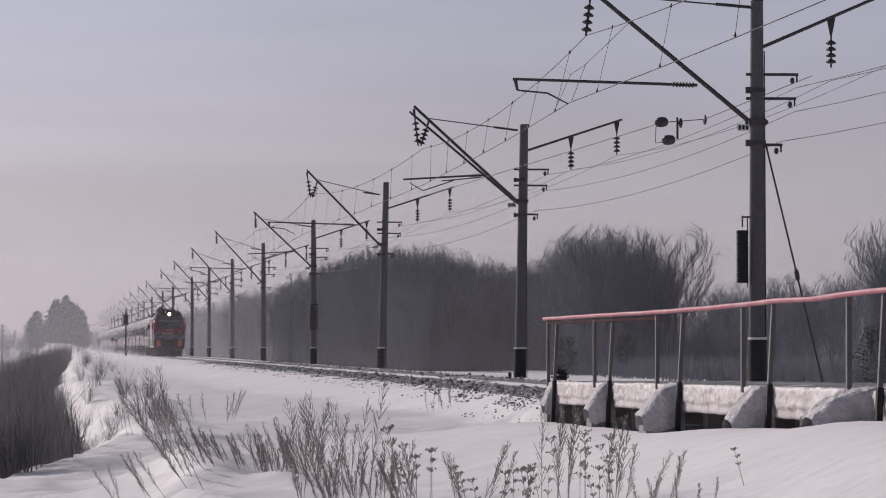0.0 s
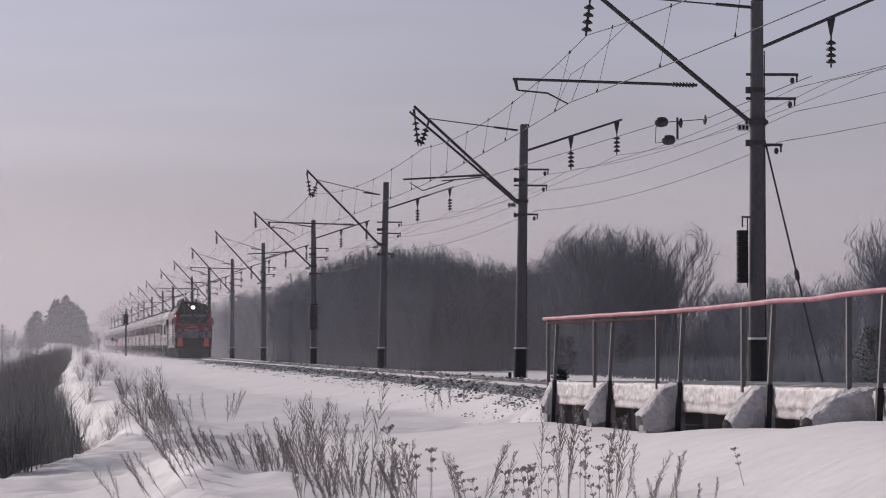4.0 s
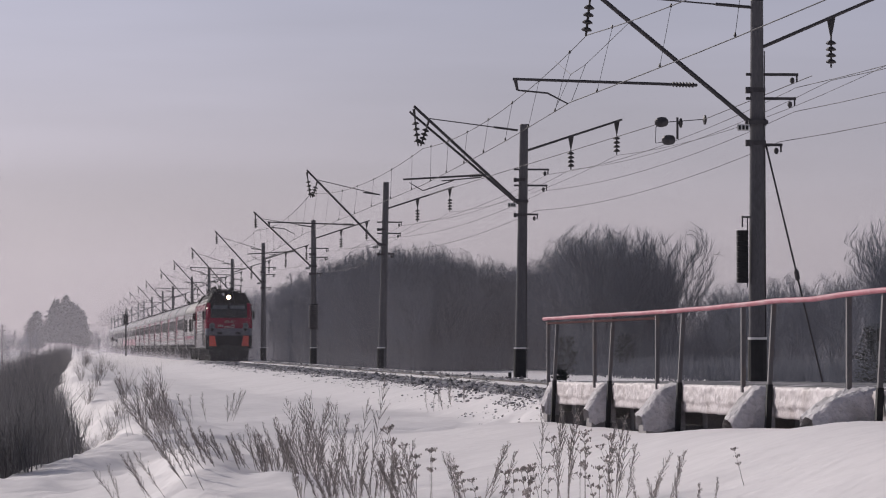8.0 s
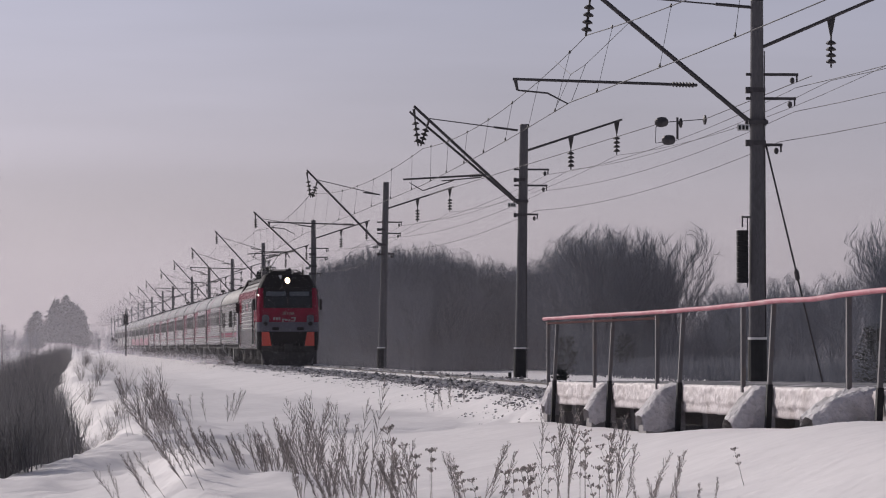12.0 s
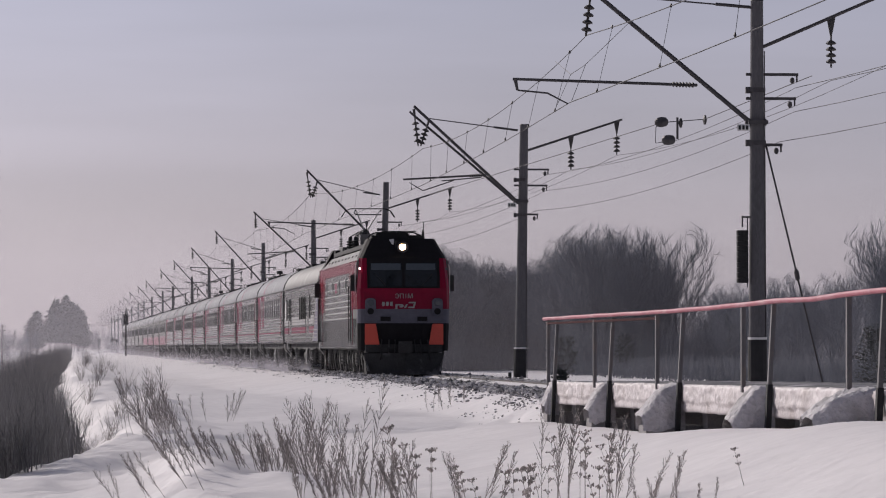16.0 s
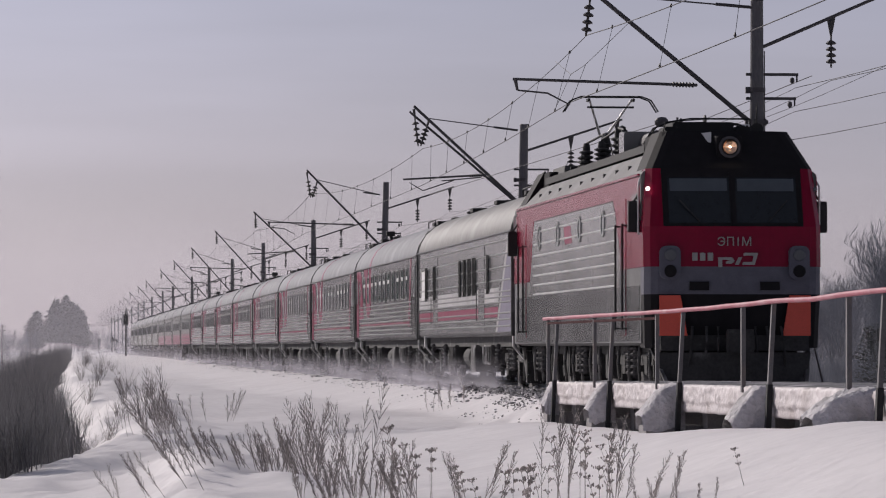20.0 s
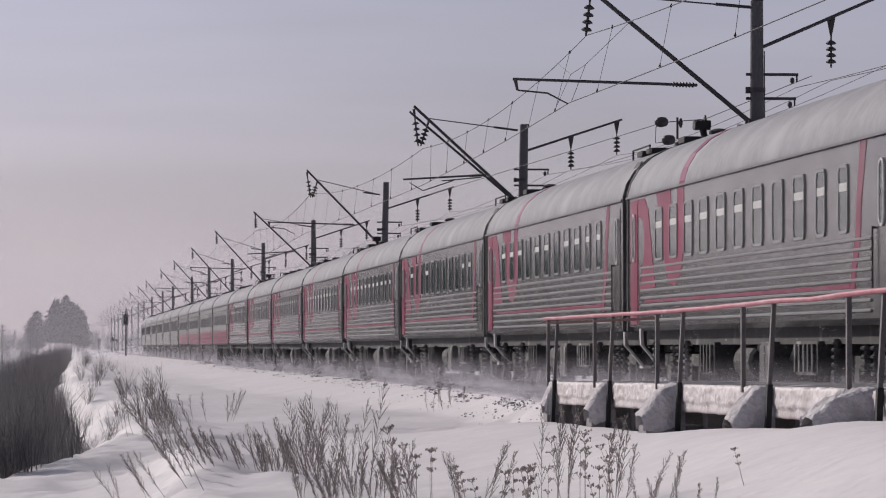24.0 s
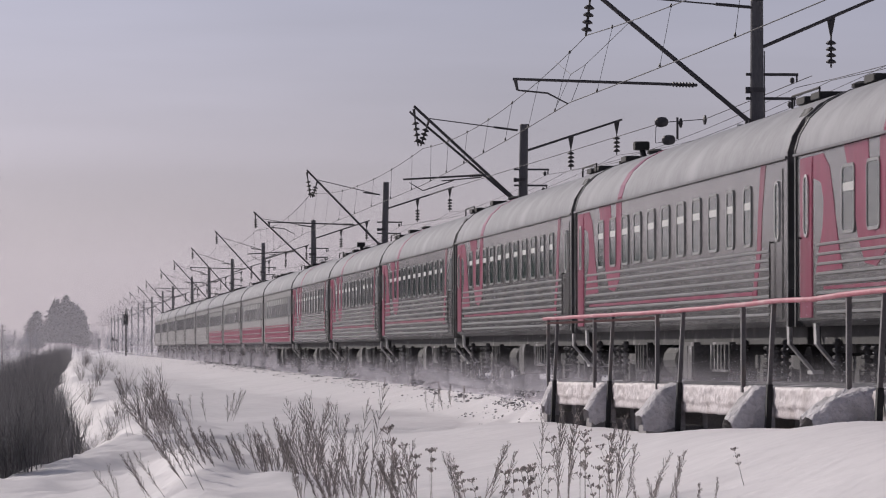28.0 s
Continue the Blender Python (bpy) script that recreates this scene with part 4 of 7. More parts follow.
def red_shapes():
    """Outlines (y, z) of the painted red shapes on a side wall; y from the front end."""
    return (("red_door_panel", [(23.0, 1.34), (23.95, 1.34), (23.95, 3.52), (23.0, 3.52)]),
            ("red_stroke", [(22.95, 3.52), (22.2, 3.52), (21.75, 3.32), (21.48, 2.9), (21.2, 2.4), (20.85, 1.96), (22.75, 1.94), (22.55, 2.22), (22.25, 2.55), (22.18, 2.9), (22.38, 3.14), (22.95, 3.22)]),
            ("red_stroke", [(20.75, 3.56), (19.1, 3.56), (18.95, 2.62), (18.62, 2.36), (18.38, 2.62), (18.34, 3.56), (17.62, 3.56), (17.66, 2.62), (17.92, 2.15), (18.6, 1.95), (19.3, 2.0), (19.78, 2.32), (20.12, 2.9)]),
            ("red_arc", [(2.62, 3.56), (2.20, 3.56), (2.55, 2.8), (2.62, 2.3), (2.95, 1.86), (3.0, 1.60), (3.35, 1.60), (3.22, 1.95), (2.95, 2.4), (2.86, 2.9)]),
            ("red_line", [(3.35, 1.695), (22.2, 1.705), (22.2, 1.75), (3.35, 1.75)]))


WINDOW_Y = (3.75, 5.35, 7.0, 8.7, 10.4, 12.1, 13.8, 15.5, 17.1, 18.75, 20.4)


def make_carriage(k, style, rnd):
    labels = {"rzd": "grey passenger carriage with ribbed sides and red painted shapes", "red": "older silver passenger carriage with a red lower band",
              "silver": "silver passenger carriage with a dark window band", "baggage": "light grey baggage carriage with white and red bands and barred windows"}
    c = thing("carriage", labels[style], "carriage", "carriages of the train")
    wall = {"rzd": "car_grey", "red": "silver", "silver": "silver", "baggage": "loco_light"}[style]
    y0, y1 = 0.30, CAR - 0.30
    body = part("body", cached("side" + wall, lambda: MB().extrude(CAR_SIDE, y0, y1), M[wall]), None, c)
    roofm = "bag_roof" if style == "baggage" else "car_roof"
    roof = part("roof", cached("roof" + roofm, lambda: MB().extrude(CAR_ROOF, y0 - 0.02, y1 + 0.02), M[roofm], True), None, c, "pale curved roof dusted with snow")
    part("gangway", cached("gangway", lambda: MB().box(-1.2, 1.2, -0.30, 0.32, 1.3, 4.05, 0.12).box(-1.36, 1.36, -0.16, 0.10, 1.25, 4.15, 0.1), M["rubber"]), None, c, "black rubber gangway")
    for s in (-1, 1):
        part("cornice", cached(f"cornice{s}", lambda: MB().box(s * 1.585 - 0.02, s * 1.585 + 0.02, y0, y1, 3.565, 3.60), M["band_dark"] if style != "rzd" else M["car_grey"]), None, c)
        # end posts, dark rims of the body
        for e in (y0, y1):
            part("end_rim", cached(f"rim{s}{e}", lambda: MB().box(min(s * 1.40, s * 1.575), max(s * 1.40, s * 1.575), e - 0.04, e + 0.04, 1.22, 3.62, 0.01), M["end_grey"]), None, c)
    for e in (y0, y1):
        part("roof_rim", cached(f"roofrim{e}", lambda: MB().extrude([(x * 1.008, z + 0.012) for x, z in CAR_ROOF], e - 0.04, e + 0.04), M["end_grey"]), None, c)
    # ribs
    if style in ("rzd", "red", "silver"):
        zs = (1.40, 1.53, 1.66, 1.79, 1.92, 2.05, 2.18, 2.31) if style == "rzd" else (1.5, 1.75, 2.0)
        rm = "car_rib" if style == "rzd" else wall
        for s in (-1, 1):
            for z in zs:
                ob = part("rib", cached(f"rib{rm}{s}", lambda: MB().add(*rib(s, 1.9, 22.65)), M[rm]), None, body)
                ob.location = (0, 0, z)
    else:
        for s in (-1, 1):
            for z in (1.45, 1.6, 1.75, 2.0, 2.12, 2.24, 2.5, 2.8, 3.1, 3.4):
                ob = part("rib", cached(f"ribb{s}", lambda: MB().add(*rib(s, 0.6, 23.8)), M["car_rib"]), None, body)
                ob.location = (0, 0, z)
    for s in (-1, 1):
        x0, x1 = sorted((s * 1.549, s * 1.556))
        if style == "rzd":
            for nm, pts in red_shapes():
                q = pts if s < 0 else [(CAR - y, z) for y, z in pts]
                part(nm, cached(nm + str(s) + str(pts[0]), lambda: MB().plate(q, x0, x1), M["car_red"]), None, body, "red painted shape")
        elif style == "red":
            part("red_band", cached(f"redband{s}", lambda: MB().plate([(1.7, 1.32), (22.9, 1.32), (22.9, 2.08), (1.7, 2.08)], x0, x1), M["car_red"]), None, body, "red lower band")
            part("window_band", cached(f"wband{s}", lambda: MB().plate([(1.9, 2.42), (22.7, 2.42), (22.7, 3.3), (1.9, 3.3)], x0, x1), M["band_dark"]), None, body, "dark window band")
        elif style == "silver":
            part("window_band", cached(f"wband{s}", lambda: MB().plate([(1.9, 2.42), (22.7, 2.42), (22.7, 3.3), (1.9, 3.3)], x0, x1), M["band_dark"]), None, body, "dark window band")
        else:
            part("white_band", cached(f"whb{s}", lambda: MB().plate([(3.2, 1.98), (24.1, 1.98), (24.1, 2.34), (2.9, 2.34)], x0, x1), M["car_band"]), None, body, "white band")
            part("red_band", cached(f"rdb{s}", lambda: MB().plate([(3.45, 1.66), (24.1, 1.66), (24.1, 1.90), (3.25, 1.90)], x0, x1), M["car_red"]), None, body, "red band")
            part("violet_field", cached(f"vio{s}", lambda: MB().plate([(0.45, 1.32), (3.4, 1.32), (0.75, 3.5), (0.45, 3.5)], x0, x1), M["violet"]), None, body, "slate-violet corner field")
            part("white_slash", cached(f"wsl{s}", lambda: MB().plate([(3.4, 1.32), (3.75, 1.32), (1.05, 3.56), (0.75, 3.56)], x0, x1), M["car_band"]), None, body, "white slanting stripe")
        # doors
        ends = ((1.15, 0.36), (23.4, 0.36)) if style != "baggage" else ((7.0, 0.7), (19.2, 0.7))
        for dy, hw in ends:
            dm = M["car_red"] if style == "rzd" and ((dy > 20) == (s < 0)) else M[wall]
            d = part("door", cached(f"door{s}{dy}{dm.name}", lambda: MB().box(*sorted((s * 1.545, s * 1.562)), dy - hw, dy + hw, 1.34, 3.45, 0.005), dm), None, c)
            part("door_handle", cached(f"dh{s}{dy}", lambda: MB().tube((s * 1.60, dy + hw + 0.09, 1.6), (s * 1.60, dy + hw + 0.09, 2.45), 0.012, n=6).tube((s * 1.55, dy + hw + 0.09, 1.62), (s * 1.60, dy + hw + 0.09, 1.62), 0.015, n=5).tube((s * 1.55, dy + hw + 0.09, 2.43), (s * 1.60, dy + hw + 0.09, 2.43), 0.015, n=5), M["underframe"]), None, d, "dark grab handle")
            if style != "baggage":
                w = part("door_window", cached("dwin", lambda: ring_plate(MB(), rounded(0.34, 0.86, 0.16), rounded(0.26, 0.78, 0.12), -0.03, 0.0), M["alu"]), None, d)
                at(w, s * 1.555, dy, 2.86, 0 if s < 0 else 180)
                at(part("door_pane", cached("dpane", lambda: MB().plate(rounded(0.27, 0.79, 0.12), -0.02, -0.01), M["glass"]), None, d), s * 1.555, dy, 2.86, 0 if s < 0 else 180)
    # windows
    if style == "baggage":
        for s in (-1, 1):
            for wy, w in ((5.3, 0.55), (8.5, 0.8), (9.7, 0.8), (10.9, 0.8), (12.1, 0.55), (19.2, 0.9), (21.6, 0.75)):
                fr = add_window(c, s, wy, 2.68, w, 0.86, 0.05)
                for b in range(4):
                    br = part("bar", cached("wbar", lambda: MB().box(-0.05, -0.03, -0.02, 0.02, -0.46, 0.46), M["rubber"]), None, fr)
                    br.location = (0, (b - 1.5) * w / 4, 0)
        for s in (-1, 1):
            part("notice", cached(f"notice{s}", lambda: MB().box(*sorted((s * 1.55, s * 1.565)), 22.3, 23.3, 2.25, 3.05, 0.003), M["white_paint"]), None, body, "white notice board")
    else:
        pattern = rnd.choice(((1,) * 11, (1, 1, 1, 1, 0, 1, 1, 0, 1, 1, 1), (1, 1, 1, 0, 1, 1, 1, 1, 1, 1, 1), (1, 1, 0, 0, 0, 0, 0, 1, 0, 0, 1)))
        if style == "silver":
            pattern = (0,) * 11
        for s in (-1, 1):
            for i, wy in enumerate(WINDOW_Y):
                w = 0.66 if i in (0, 1) else 0.86
                add_window(c, s, wy if s < 0 else CAR - wy, 2.86, w, 0.90, 0.12, curtain=(0.14 if pattern[i] else 0.0) if style == "rzd" else (0.3 if style == "red" else 0), whole=style == "red")
    if style == "rzd":
        left = [(x * 1.003, z + 0.006) for x, z in CAR_ROOF[:7]]
        part("roof_stroke", cached("roofstroke", lambda: MB().extrude(left + [(x * 0.99, z - 0.02) for x, z in reversed(CAR_ROOF[:7])], 17.45, 18.05), M["car_red"]), None, roof, "faded red stripe over the roof")
    # roof gear
    vents = ((1.0, 1), (2.4, 0), (3.6, 0), (21.5, 1), (22.9, 0)) if style != "baggage" else ((4.5, 0), (11.0, 0), (17.0, 0), (21.0, 1))
    for vy, tall in vents:
        part("roof_vent", cached(f"vent{tall}", lambda: MB().lathe((0, 0, 4.3), (0, 0, 1), [(0, 0.10), (0.08, 0.10), (0.09, 0.18), (0.14, 0.18), (0.18, 0.08)], 12) if tall else MB().box(-0.45, 0.25, -0.35, 0.35, 4.30, 4.40, 0.04), M["underframe"]), None, roof).location = (-0.35, vy, RISE - 0.02)
    part("roof_rail", cached("roofrail", lambda: wire_mesh([(-0.95, 1.2, 4.24), (-0.95, 1.2, 4.42), (-0.95, 3.4, 4.42), (-0.95, 3.4, 4.24)], 0.018, 6), M["underframe"]), None, roof).location = (0, 0, RISE - 0.04)
    if k % 3 == 1 and style == "rzd":
        part("stove_pipe", cached("pipe", lambda: MB().tube((-0.5, 22.0, 4.25), (-0.55, 22.1, 4.55), 0.06, n=8).box(-0.70, -0.42, 21.95, 22.25, 4.50, 4.66, 0.05), M["rubber"]), None, roof).location = (0, 0, RISE - 0.03)
    part("end_hatch", cached("hatch", lambda: MB().add([(-1.52, y0 + 0.12, 3.77), (-1.52, y0 + 0.75, 3.77), (-1.20, y0 + 0.75, 4.30), (-1.20, y0 + 0.12, 4.30), (-1.30, y0 + 0.12, 3.72), (-1.30, y0 + 0.75, 3.72), (-1.1, y0 + 0.75, 4.12), (-1.1, y0 + 0.12, 4.12)], [(0, 1, 2, 3), (4, 7, 6, 5), (0, 4, 5, 1), (1, 5, 6, 2), (2, 6, 7, 3), (3, 7, 4, 0)]), M["underframe"]), None, roof, "dark grille at the roof's end")
    # underside
    part("underframe", cached("under", lambda: MB().box(-1.25, 1.25, 0.5, CAR - 0.5, 0.98, 1.24, 0.03), M["underframe"]), None, c)
    for s in (-1, 1):
        for by, bl, bz, bm in ((7.6, 1.7, 0.55, "snowy_steel"), (16.4, 1.3, 0.5, "underframe")):
            part("battery_box", cached(f"box{s}{by}", lambda: equipment(s, by, bl, bz), M[bm]), None, c, "frosted ribbed underfloor box")
        part("equipment_locker", cached(f"locker{s}", lambda: MB().box(*sorted((s * 0.8, s * 1.36)), 10.3, 11.35, 0.36, 1.02, 0.03).box(*sorted((s * 1.35, s * 1.385)), 10.36, 10.80, 0.42, 0.96, 0.02).box(*sorted((s * 1.35, s * 1.385)), 10.85, 11.29, 0.42, 0.96, 0.02), M["snowy_steel"]), None, c, "frosted two-door underfloor locker")
        part("air_tank", cached(f"tank{s}", lambda: MB().lathe((s * 1.0, 12.9, 0.72), (0, 1, 0), [(0, 0.08), (0.05, 0.22), (0.12, 0.27), (1.5, 0.27), (1.57, 0.22), (1.62, 0.08)], 14), M["underframe"]), None, c, "dark air tank")
        for dy in (2.0, 5.6, CAR - 5.6, CAR - 2.0):
            part("damper", cached(f"damp{s}{dy}", lambda: spring(MB(), s * 1.3, dy, 0.45, 1.05, 0.075, 6), M["snowy_steel"]), None, c, "frosted vertical damper")
        for sy in (0.75, 23.2):
            part("step", cached(f"step{s}{sy}", lambda: step_mesh(s, sy), M["step_steel"]), None, c, "slanting entrance step, pale as if mirroring the snow")
    part("coupler", cached("coupler", lambda: MB().box(-0.12, 0.12, -0.35, 0.6, 0.92, 1.18, 0.04), M["underframe"]), None, c)
    sets = []
    for by in (3.77, CAR - 3.77):
        sets += add_bogie(c, by, 2.4, 0.475)
    for a in range(3):
        part("brake_rod", cached(f"rod{a}", lambda: MB().tube((-1.1, 6.5 + a * 3.1, 1.0), (-1.05, 7.9 + a * 3.1, 0.5), 0.05, n=6), M["snowy_steel"]), None, c)
    return c


def rib(s, y0, y1):
    """A flat trapezoid bead on a side wall."""
    x = s * 1.55
    pts = [(x, -0.026), (x + s * 0.020, -0.012), (x + s * 0.020, 0.012), (x, 0.026)]
    vs = [(px, y, pz) for y in (y0, y1) for px, pz in pts]
    return vs, [(0, 1, 5, 4), (1, 2, 6, 5), (2, 3, 7, 6), (3, 0, 4, 7), (0, 3, 2, 1), (4, 5, 6, 7)]


def equipment(s, y, l, z):
    mb = MB().box(*sorted((s * 0.75, s * 1.35)), y - l / 2, y + l / 2, z, 1.02, 0.04)
    n = max(2, int(l / 0.32))
    for i in range(n):
        yy = y - l / 2 + l * (i + 0.5) / n
        mb.box(*sorted((s * 1.34, s * 1.40)), yy - 0.05, yy + 0.05, z + 0.04, 0.98, 0.015)
    return mb


def step_mesh(s, y):
    """The slanting rail of an entrance step, with a tread at its foot."""
    mb = MB()
    for xa, za, xb, zb in ((1.47, 1.26, 1.46, 0.98), (1.46, 0.98, 1.14, 0.60)):
        mb.add([(s * (x + o), y + w, z) for x, z in ((xa, za), (xb, zb)) for o, w in ((-0.025, -0.09), (0.025, -0.09), (0.025, 0.09), (-0.025, 0.09))],
               [(0, 3, 2, 1), (4, 5, 6, 7), (0, 1, 5, 4), (1, 2, 6, 5), (2, 3, 7, 6), (3, 0, 4, 7)])
    return mb.box(*sorted((s * 1.02, s * 1.18)), y - 0.20, y + 0.20, 0.56, 0.61, 0.01)


# -- locomotive --
def cab_block(lo, z0, z1, a, b, ch, depth=0.35):
    """A band of the cab's front between two heights; a, b: half width and setback at the bottom and the top."""
    vs = []
    for z, (hw, yf) in ((z0, a), (z1, b)):
        vs += [(-hw, yf + ch + depth, z), (-hw, yf + ch, z), (-hw + ch * 0.45, yf + ch * 0.3, z), (-hw + ch, yf + 0.02, z), (-hw * 0.4, yf - 0.04, z), (hw * 0.4, yf - 0.04, z),
               (hw - ch, yf + 0.02, z), (hw - ch * 0.45, yf + ch * 0.3, z), (hw, yf + ch, z), (hw, yf + ch + depth, z)]
    n = 10
    fs = [(i, (i + 1) % n, n + (i + 1) % n, n + i) for i in range(n)] + [tuple(range(n))[::-1], tuple(range(n, 2 * n))]
    return MB().add(vs, fs)


def rake(z):
    """Setback of the cab's face at height z."""
    return float(np.interp(z, [0.9, 1.3, 2.35, 3.04, 4.06, 4.74], [0.16, 0.08, 0.04, 0.08, 0.42, 0.95]))


def make_locomotive():
    lo = thing("locomotive", "red, grey and black electric locomotive with its headlamp lit", "locomotive")
    L = 21.0
    prof = [(-1.46, 0.97), (-1.55, 1.02), (-1.55, 3.95), (-1.50, 4.02), (-1.17, 4.40), (-1.0, 4.45), (1.0, 4.45), (1.17, 4.40), (1.50, 4.02), (1.55, 3.95), (1.55, 1.02), (1.46, 0.97)]
    body = part("body", MB().extrude(prof, 1.0, L - 0.3).extrude([(-1.46, 0.97), (-1.55, 1.02), (-1.55, 3.95), (-1.50, 4.02), (1.50, 4.02), (1.55, 3.95), (1.55, 1.02), (1.46, 0.97)], 0.62, 1.0), M["loco_grey"], lo, "grey body shell")
    # cab front in colour bands, at both ends
    for end in (0, 1):
        cab, before = lo, set(lo.children)
        bands = ((0.93, 1.86, 1.52, 1.55, "loco_black", "black cab apron"), (1.86, 2.34, 1.55, 1.55, "loco_band", "grey cab band"),
                 (2.34, 3.04, 1.56, 1.56, "loco_red", "red cab front"), (3.04, 4.06, 1.56, 1.47, "loco_red", "red windscreen surround"), (4.06, 4.74, 1.47, 1.13, "loco_black", "black raked cab brow"))
        for z0, z1, h0, h1, mt, lb in bands:
            ob = part("cab_front", cab_block(lo, z0, z1, (h0, rake(z0)), (h1, rake(z1)), 0.22, 0.5 if z1 < 4.1 else 1.1), M[mt], cab, lb)
        part("cab_roof", MB().box(-1.12, 1.12, 1.0, 3.2, 4.40, 4.72, 0.08), M["loco_black"], cab, "black cab roof")
        # windscreens lie in the raked face
        for s in (-1, 1):
            a, b = sorted((s * 0.05, s * 1.13))
            def panel(x0, x1, z0, z1, off, th):
                """A sheet on the raked cab face, bent where the face bends."""
                xs = sorted({x0, x1} | {q for q in (-0.61, 0.61) if x0 < q < x1})
                vs, fs = [], []
                for x in xs:
                    for z in (z0, z1):
                        yb = rake(z) - 0.04 + 0.06 * max(0.0, abs(x) - 0.61) / 0.73
                        vs += [(x, yb - off - th, z), (x, yb - off + 0.03, z)]
                for q in range(len(xs) - 1):
                    a0 = q * 4
                    fs += [(a0, a0 + 4, a0 + 6, a0 + 2), (a0 + 1, a0 + 3, a0 + 7, a0 + 5), (a0, a0 + 1, a0 + 5, a0 + 4), (a0 + 2, a0 + 6, a0 + 7, a0 + 3)]
                e0 = (len(xs) - 1) * 4
                fs += [(0, 2, 3, 1), (e0, e0 + 1, e0 + 3, e0 + 2)]
                return MB().add(vs, fs)
            ob = part("screen_surround", panel(min(0, s * 1.23), max(0, s * 1.23), 3.04, 4.06, 0.0, 0.004), M["loco_black"], cab, "black windscreen surround")
            w = part("windscreen", panel(a, b, 3.10, 3.90, 0.006, 0.006), M["windshield"], cab, "dark windscreen")
            part("sun_blind", panel(a + 0.04, b - 0.04, 3.66, 3.88, 0.014, 0.003), M["blind_grey"], w, "pale strip along the windscreen top")
            part("wiper", MB().tube((s * 0.6, rake(3.15) - 0.09, 3.12), (s * 0.95, rake(3.5) - 0.10, 3.5), 0.012, n=5), M["rubber"], cab)
            # lamp pods
            pod = part("lamp_pod", MB().extrude([(s * 1.13 + px, 2.41 + pz) for px, pz in rounded(0.36, 0.58, 0.12)], rake(2.4) - 0.10, rake(2.4) + 0.15), M["loco_band"], cab, "grey lamp pod")
            for z in (2.54, 2.26):
                part("lamp_lens", MB().lathe((s * 1.13, rake(2.4) - 0.10, z), (0, -1, 0), [(0, 0.11), (0.03, 0.105), (0.04, 0.08)], 16), M["lamp_glass"] if z > 2.3 else M["loco_black"], pod)
            # orange warning plates on the buffer beam
            o = s * 1.08
            tilt = 0.05 * s
            part("warning_plate", MB().face_plate([(o - 0.24 * 1 - 0.0, 1.14), (o + 0.25, 1.14), (o + 0.25 - (0.12 if s < 0 else 0.0), 1.84), (o - 0.24 + (0.0 if s < 0 else 0.12), 1.84)], rake(1.5) - 0.10, rake(1.5) - 0.075), M["orange"], cab, "orange warning plate")
            part("vent_slot", MB().box(s * 0.62 - 0.17, s * 0.62 + 0.17, -0.03, 0.05, 1.93, 2.08, 0.01), M["loco_black"], cab)
            # mirror and grab rail
            mr = part("mirror", MB().box(s * 1.66 - 0.10, s * 1.66 + 0.10, 0.70, 0.82, 2.95, 3.50, 0.04), M["rubber"], cab, "black rear-view mirror")
            part("mirror_arm", MB().tube((s * 1.52, 0.85, 2.98), (s * 1.66, 0.78, 3.0), 0.03, n=6).tube((s * 1.52, 0.85, 3.7), (s * 1.66, 0.78, 3.48), 0.02, n=6), M["rubber"], mr)
            part("grab_rail", MB().tube((s * 1.60, 0.62, 2.9), (s * 1.60, 0.60, 3.75), 0.018, n=6).tube((s * 1.60, 0.60, 3.75), (s * 1.55, 0.75, 3.9), 0.018, n=6), M["alu"], cab)
            # added corner studs; the front left one glows in place of a sun glint
            mk = part("marker_lamp", MB().lathe((s * 1.47, 0.33, 3.70), (-0.2 * -s, -1, 0), [(0, 0.038), (0.04, 0.034), (0.055, 0.015)], 10), M["glint_glow"] if (end == 0 and s < 0) else M["lamp_glass"], cab)
            part("cab_step", MB().add([(s * 1.40 - 0.03, 0.55, 1.0), (s * 1.40 + 0.03, 0.55, 1.0), (s * 1.40 + 0.03, 0.75, 1.0), (s * 1.40 - 0.03, 0.75, 1.0), (s * 1.2 - 0.03, -0.35, 0.25), (s * 1.2 + 0.03, -0.35, 0.25), (s * 1.2 + 0.03, -0.22, 0.25), (s * 1.2 - 0.03, -0.22, 0.25)],
                                                [(0, 3, 2, 1), (4, 5, 6, 7), (0, 1, 5, 4), (1, 2, 6, 5), (2, 3, 7, 6), (3, 0, 4, 7)]), M["snowy_steel"], cab, "slanting stay of the snow plough")
        part("windscreen_pillar", MB().add([(-0.05, rake(3.06) - 0.075, 3.06), (0.05, rake(3.06) - 0.075, 3.06), (0.05, rake(4.0) - 0.075, 4.0), (-0.05, rake(4.0) - 0.075, 4.0), (-0.05, 0.4, 3.06), (0.05, 0.4, 3.06), (0.05, 0.7, 4.0), (-0.05, 0.7, 4.0)], [(0, 1, 2, 3), (4, 7, 6, 5), (0, 4, 5, 1), (1, 5, 6, 2), (2, 6, 7, 3), (3, 7, 4, 0)]), M["loco_black"], cab)
        br = part("lamp_housing", MB().box(-0.23, 0.23, 0.53, 1.1, 4.24, 4.64, 0.05), M["loco_black"], cab, "black headlamp housing")
        part("headlamp_ring", MB().lathe((0, 0.52, 4.44), (0, -1, 0), [(0, 0.19), (0.04, 0.19), (0.05, 0.15), (0.02, 0.125), (0.0, 0.12)], 20), M["galvanised"], br)
        # a parabolic dish with the burner at its focus
        rings = [(0.06 * (q / 10) ** 2, 0.12 * q / 10) for q in range(11)]
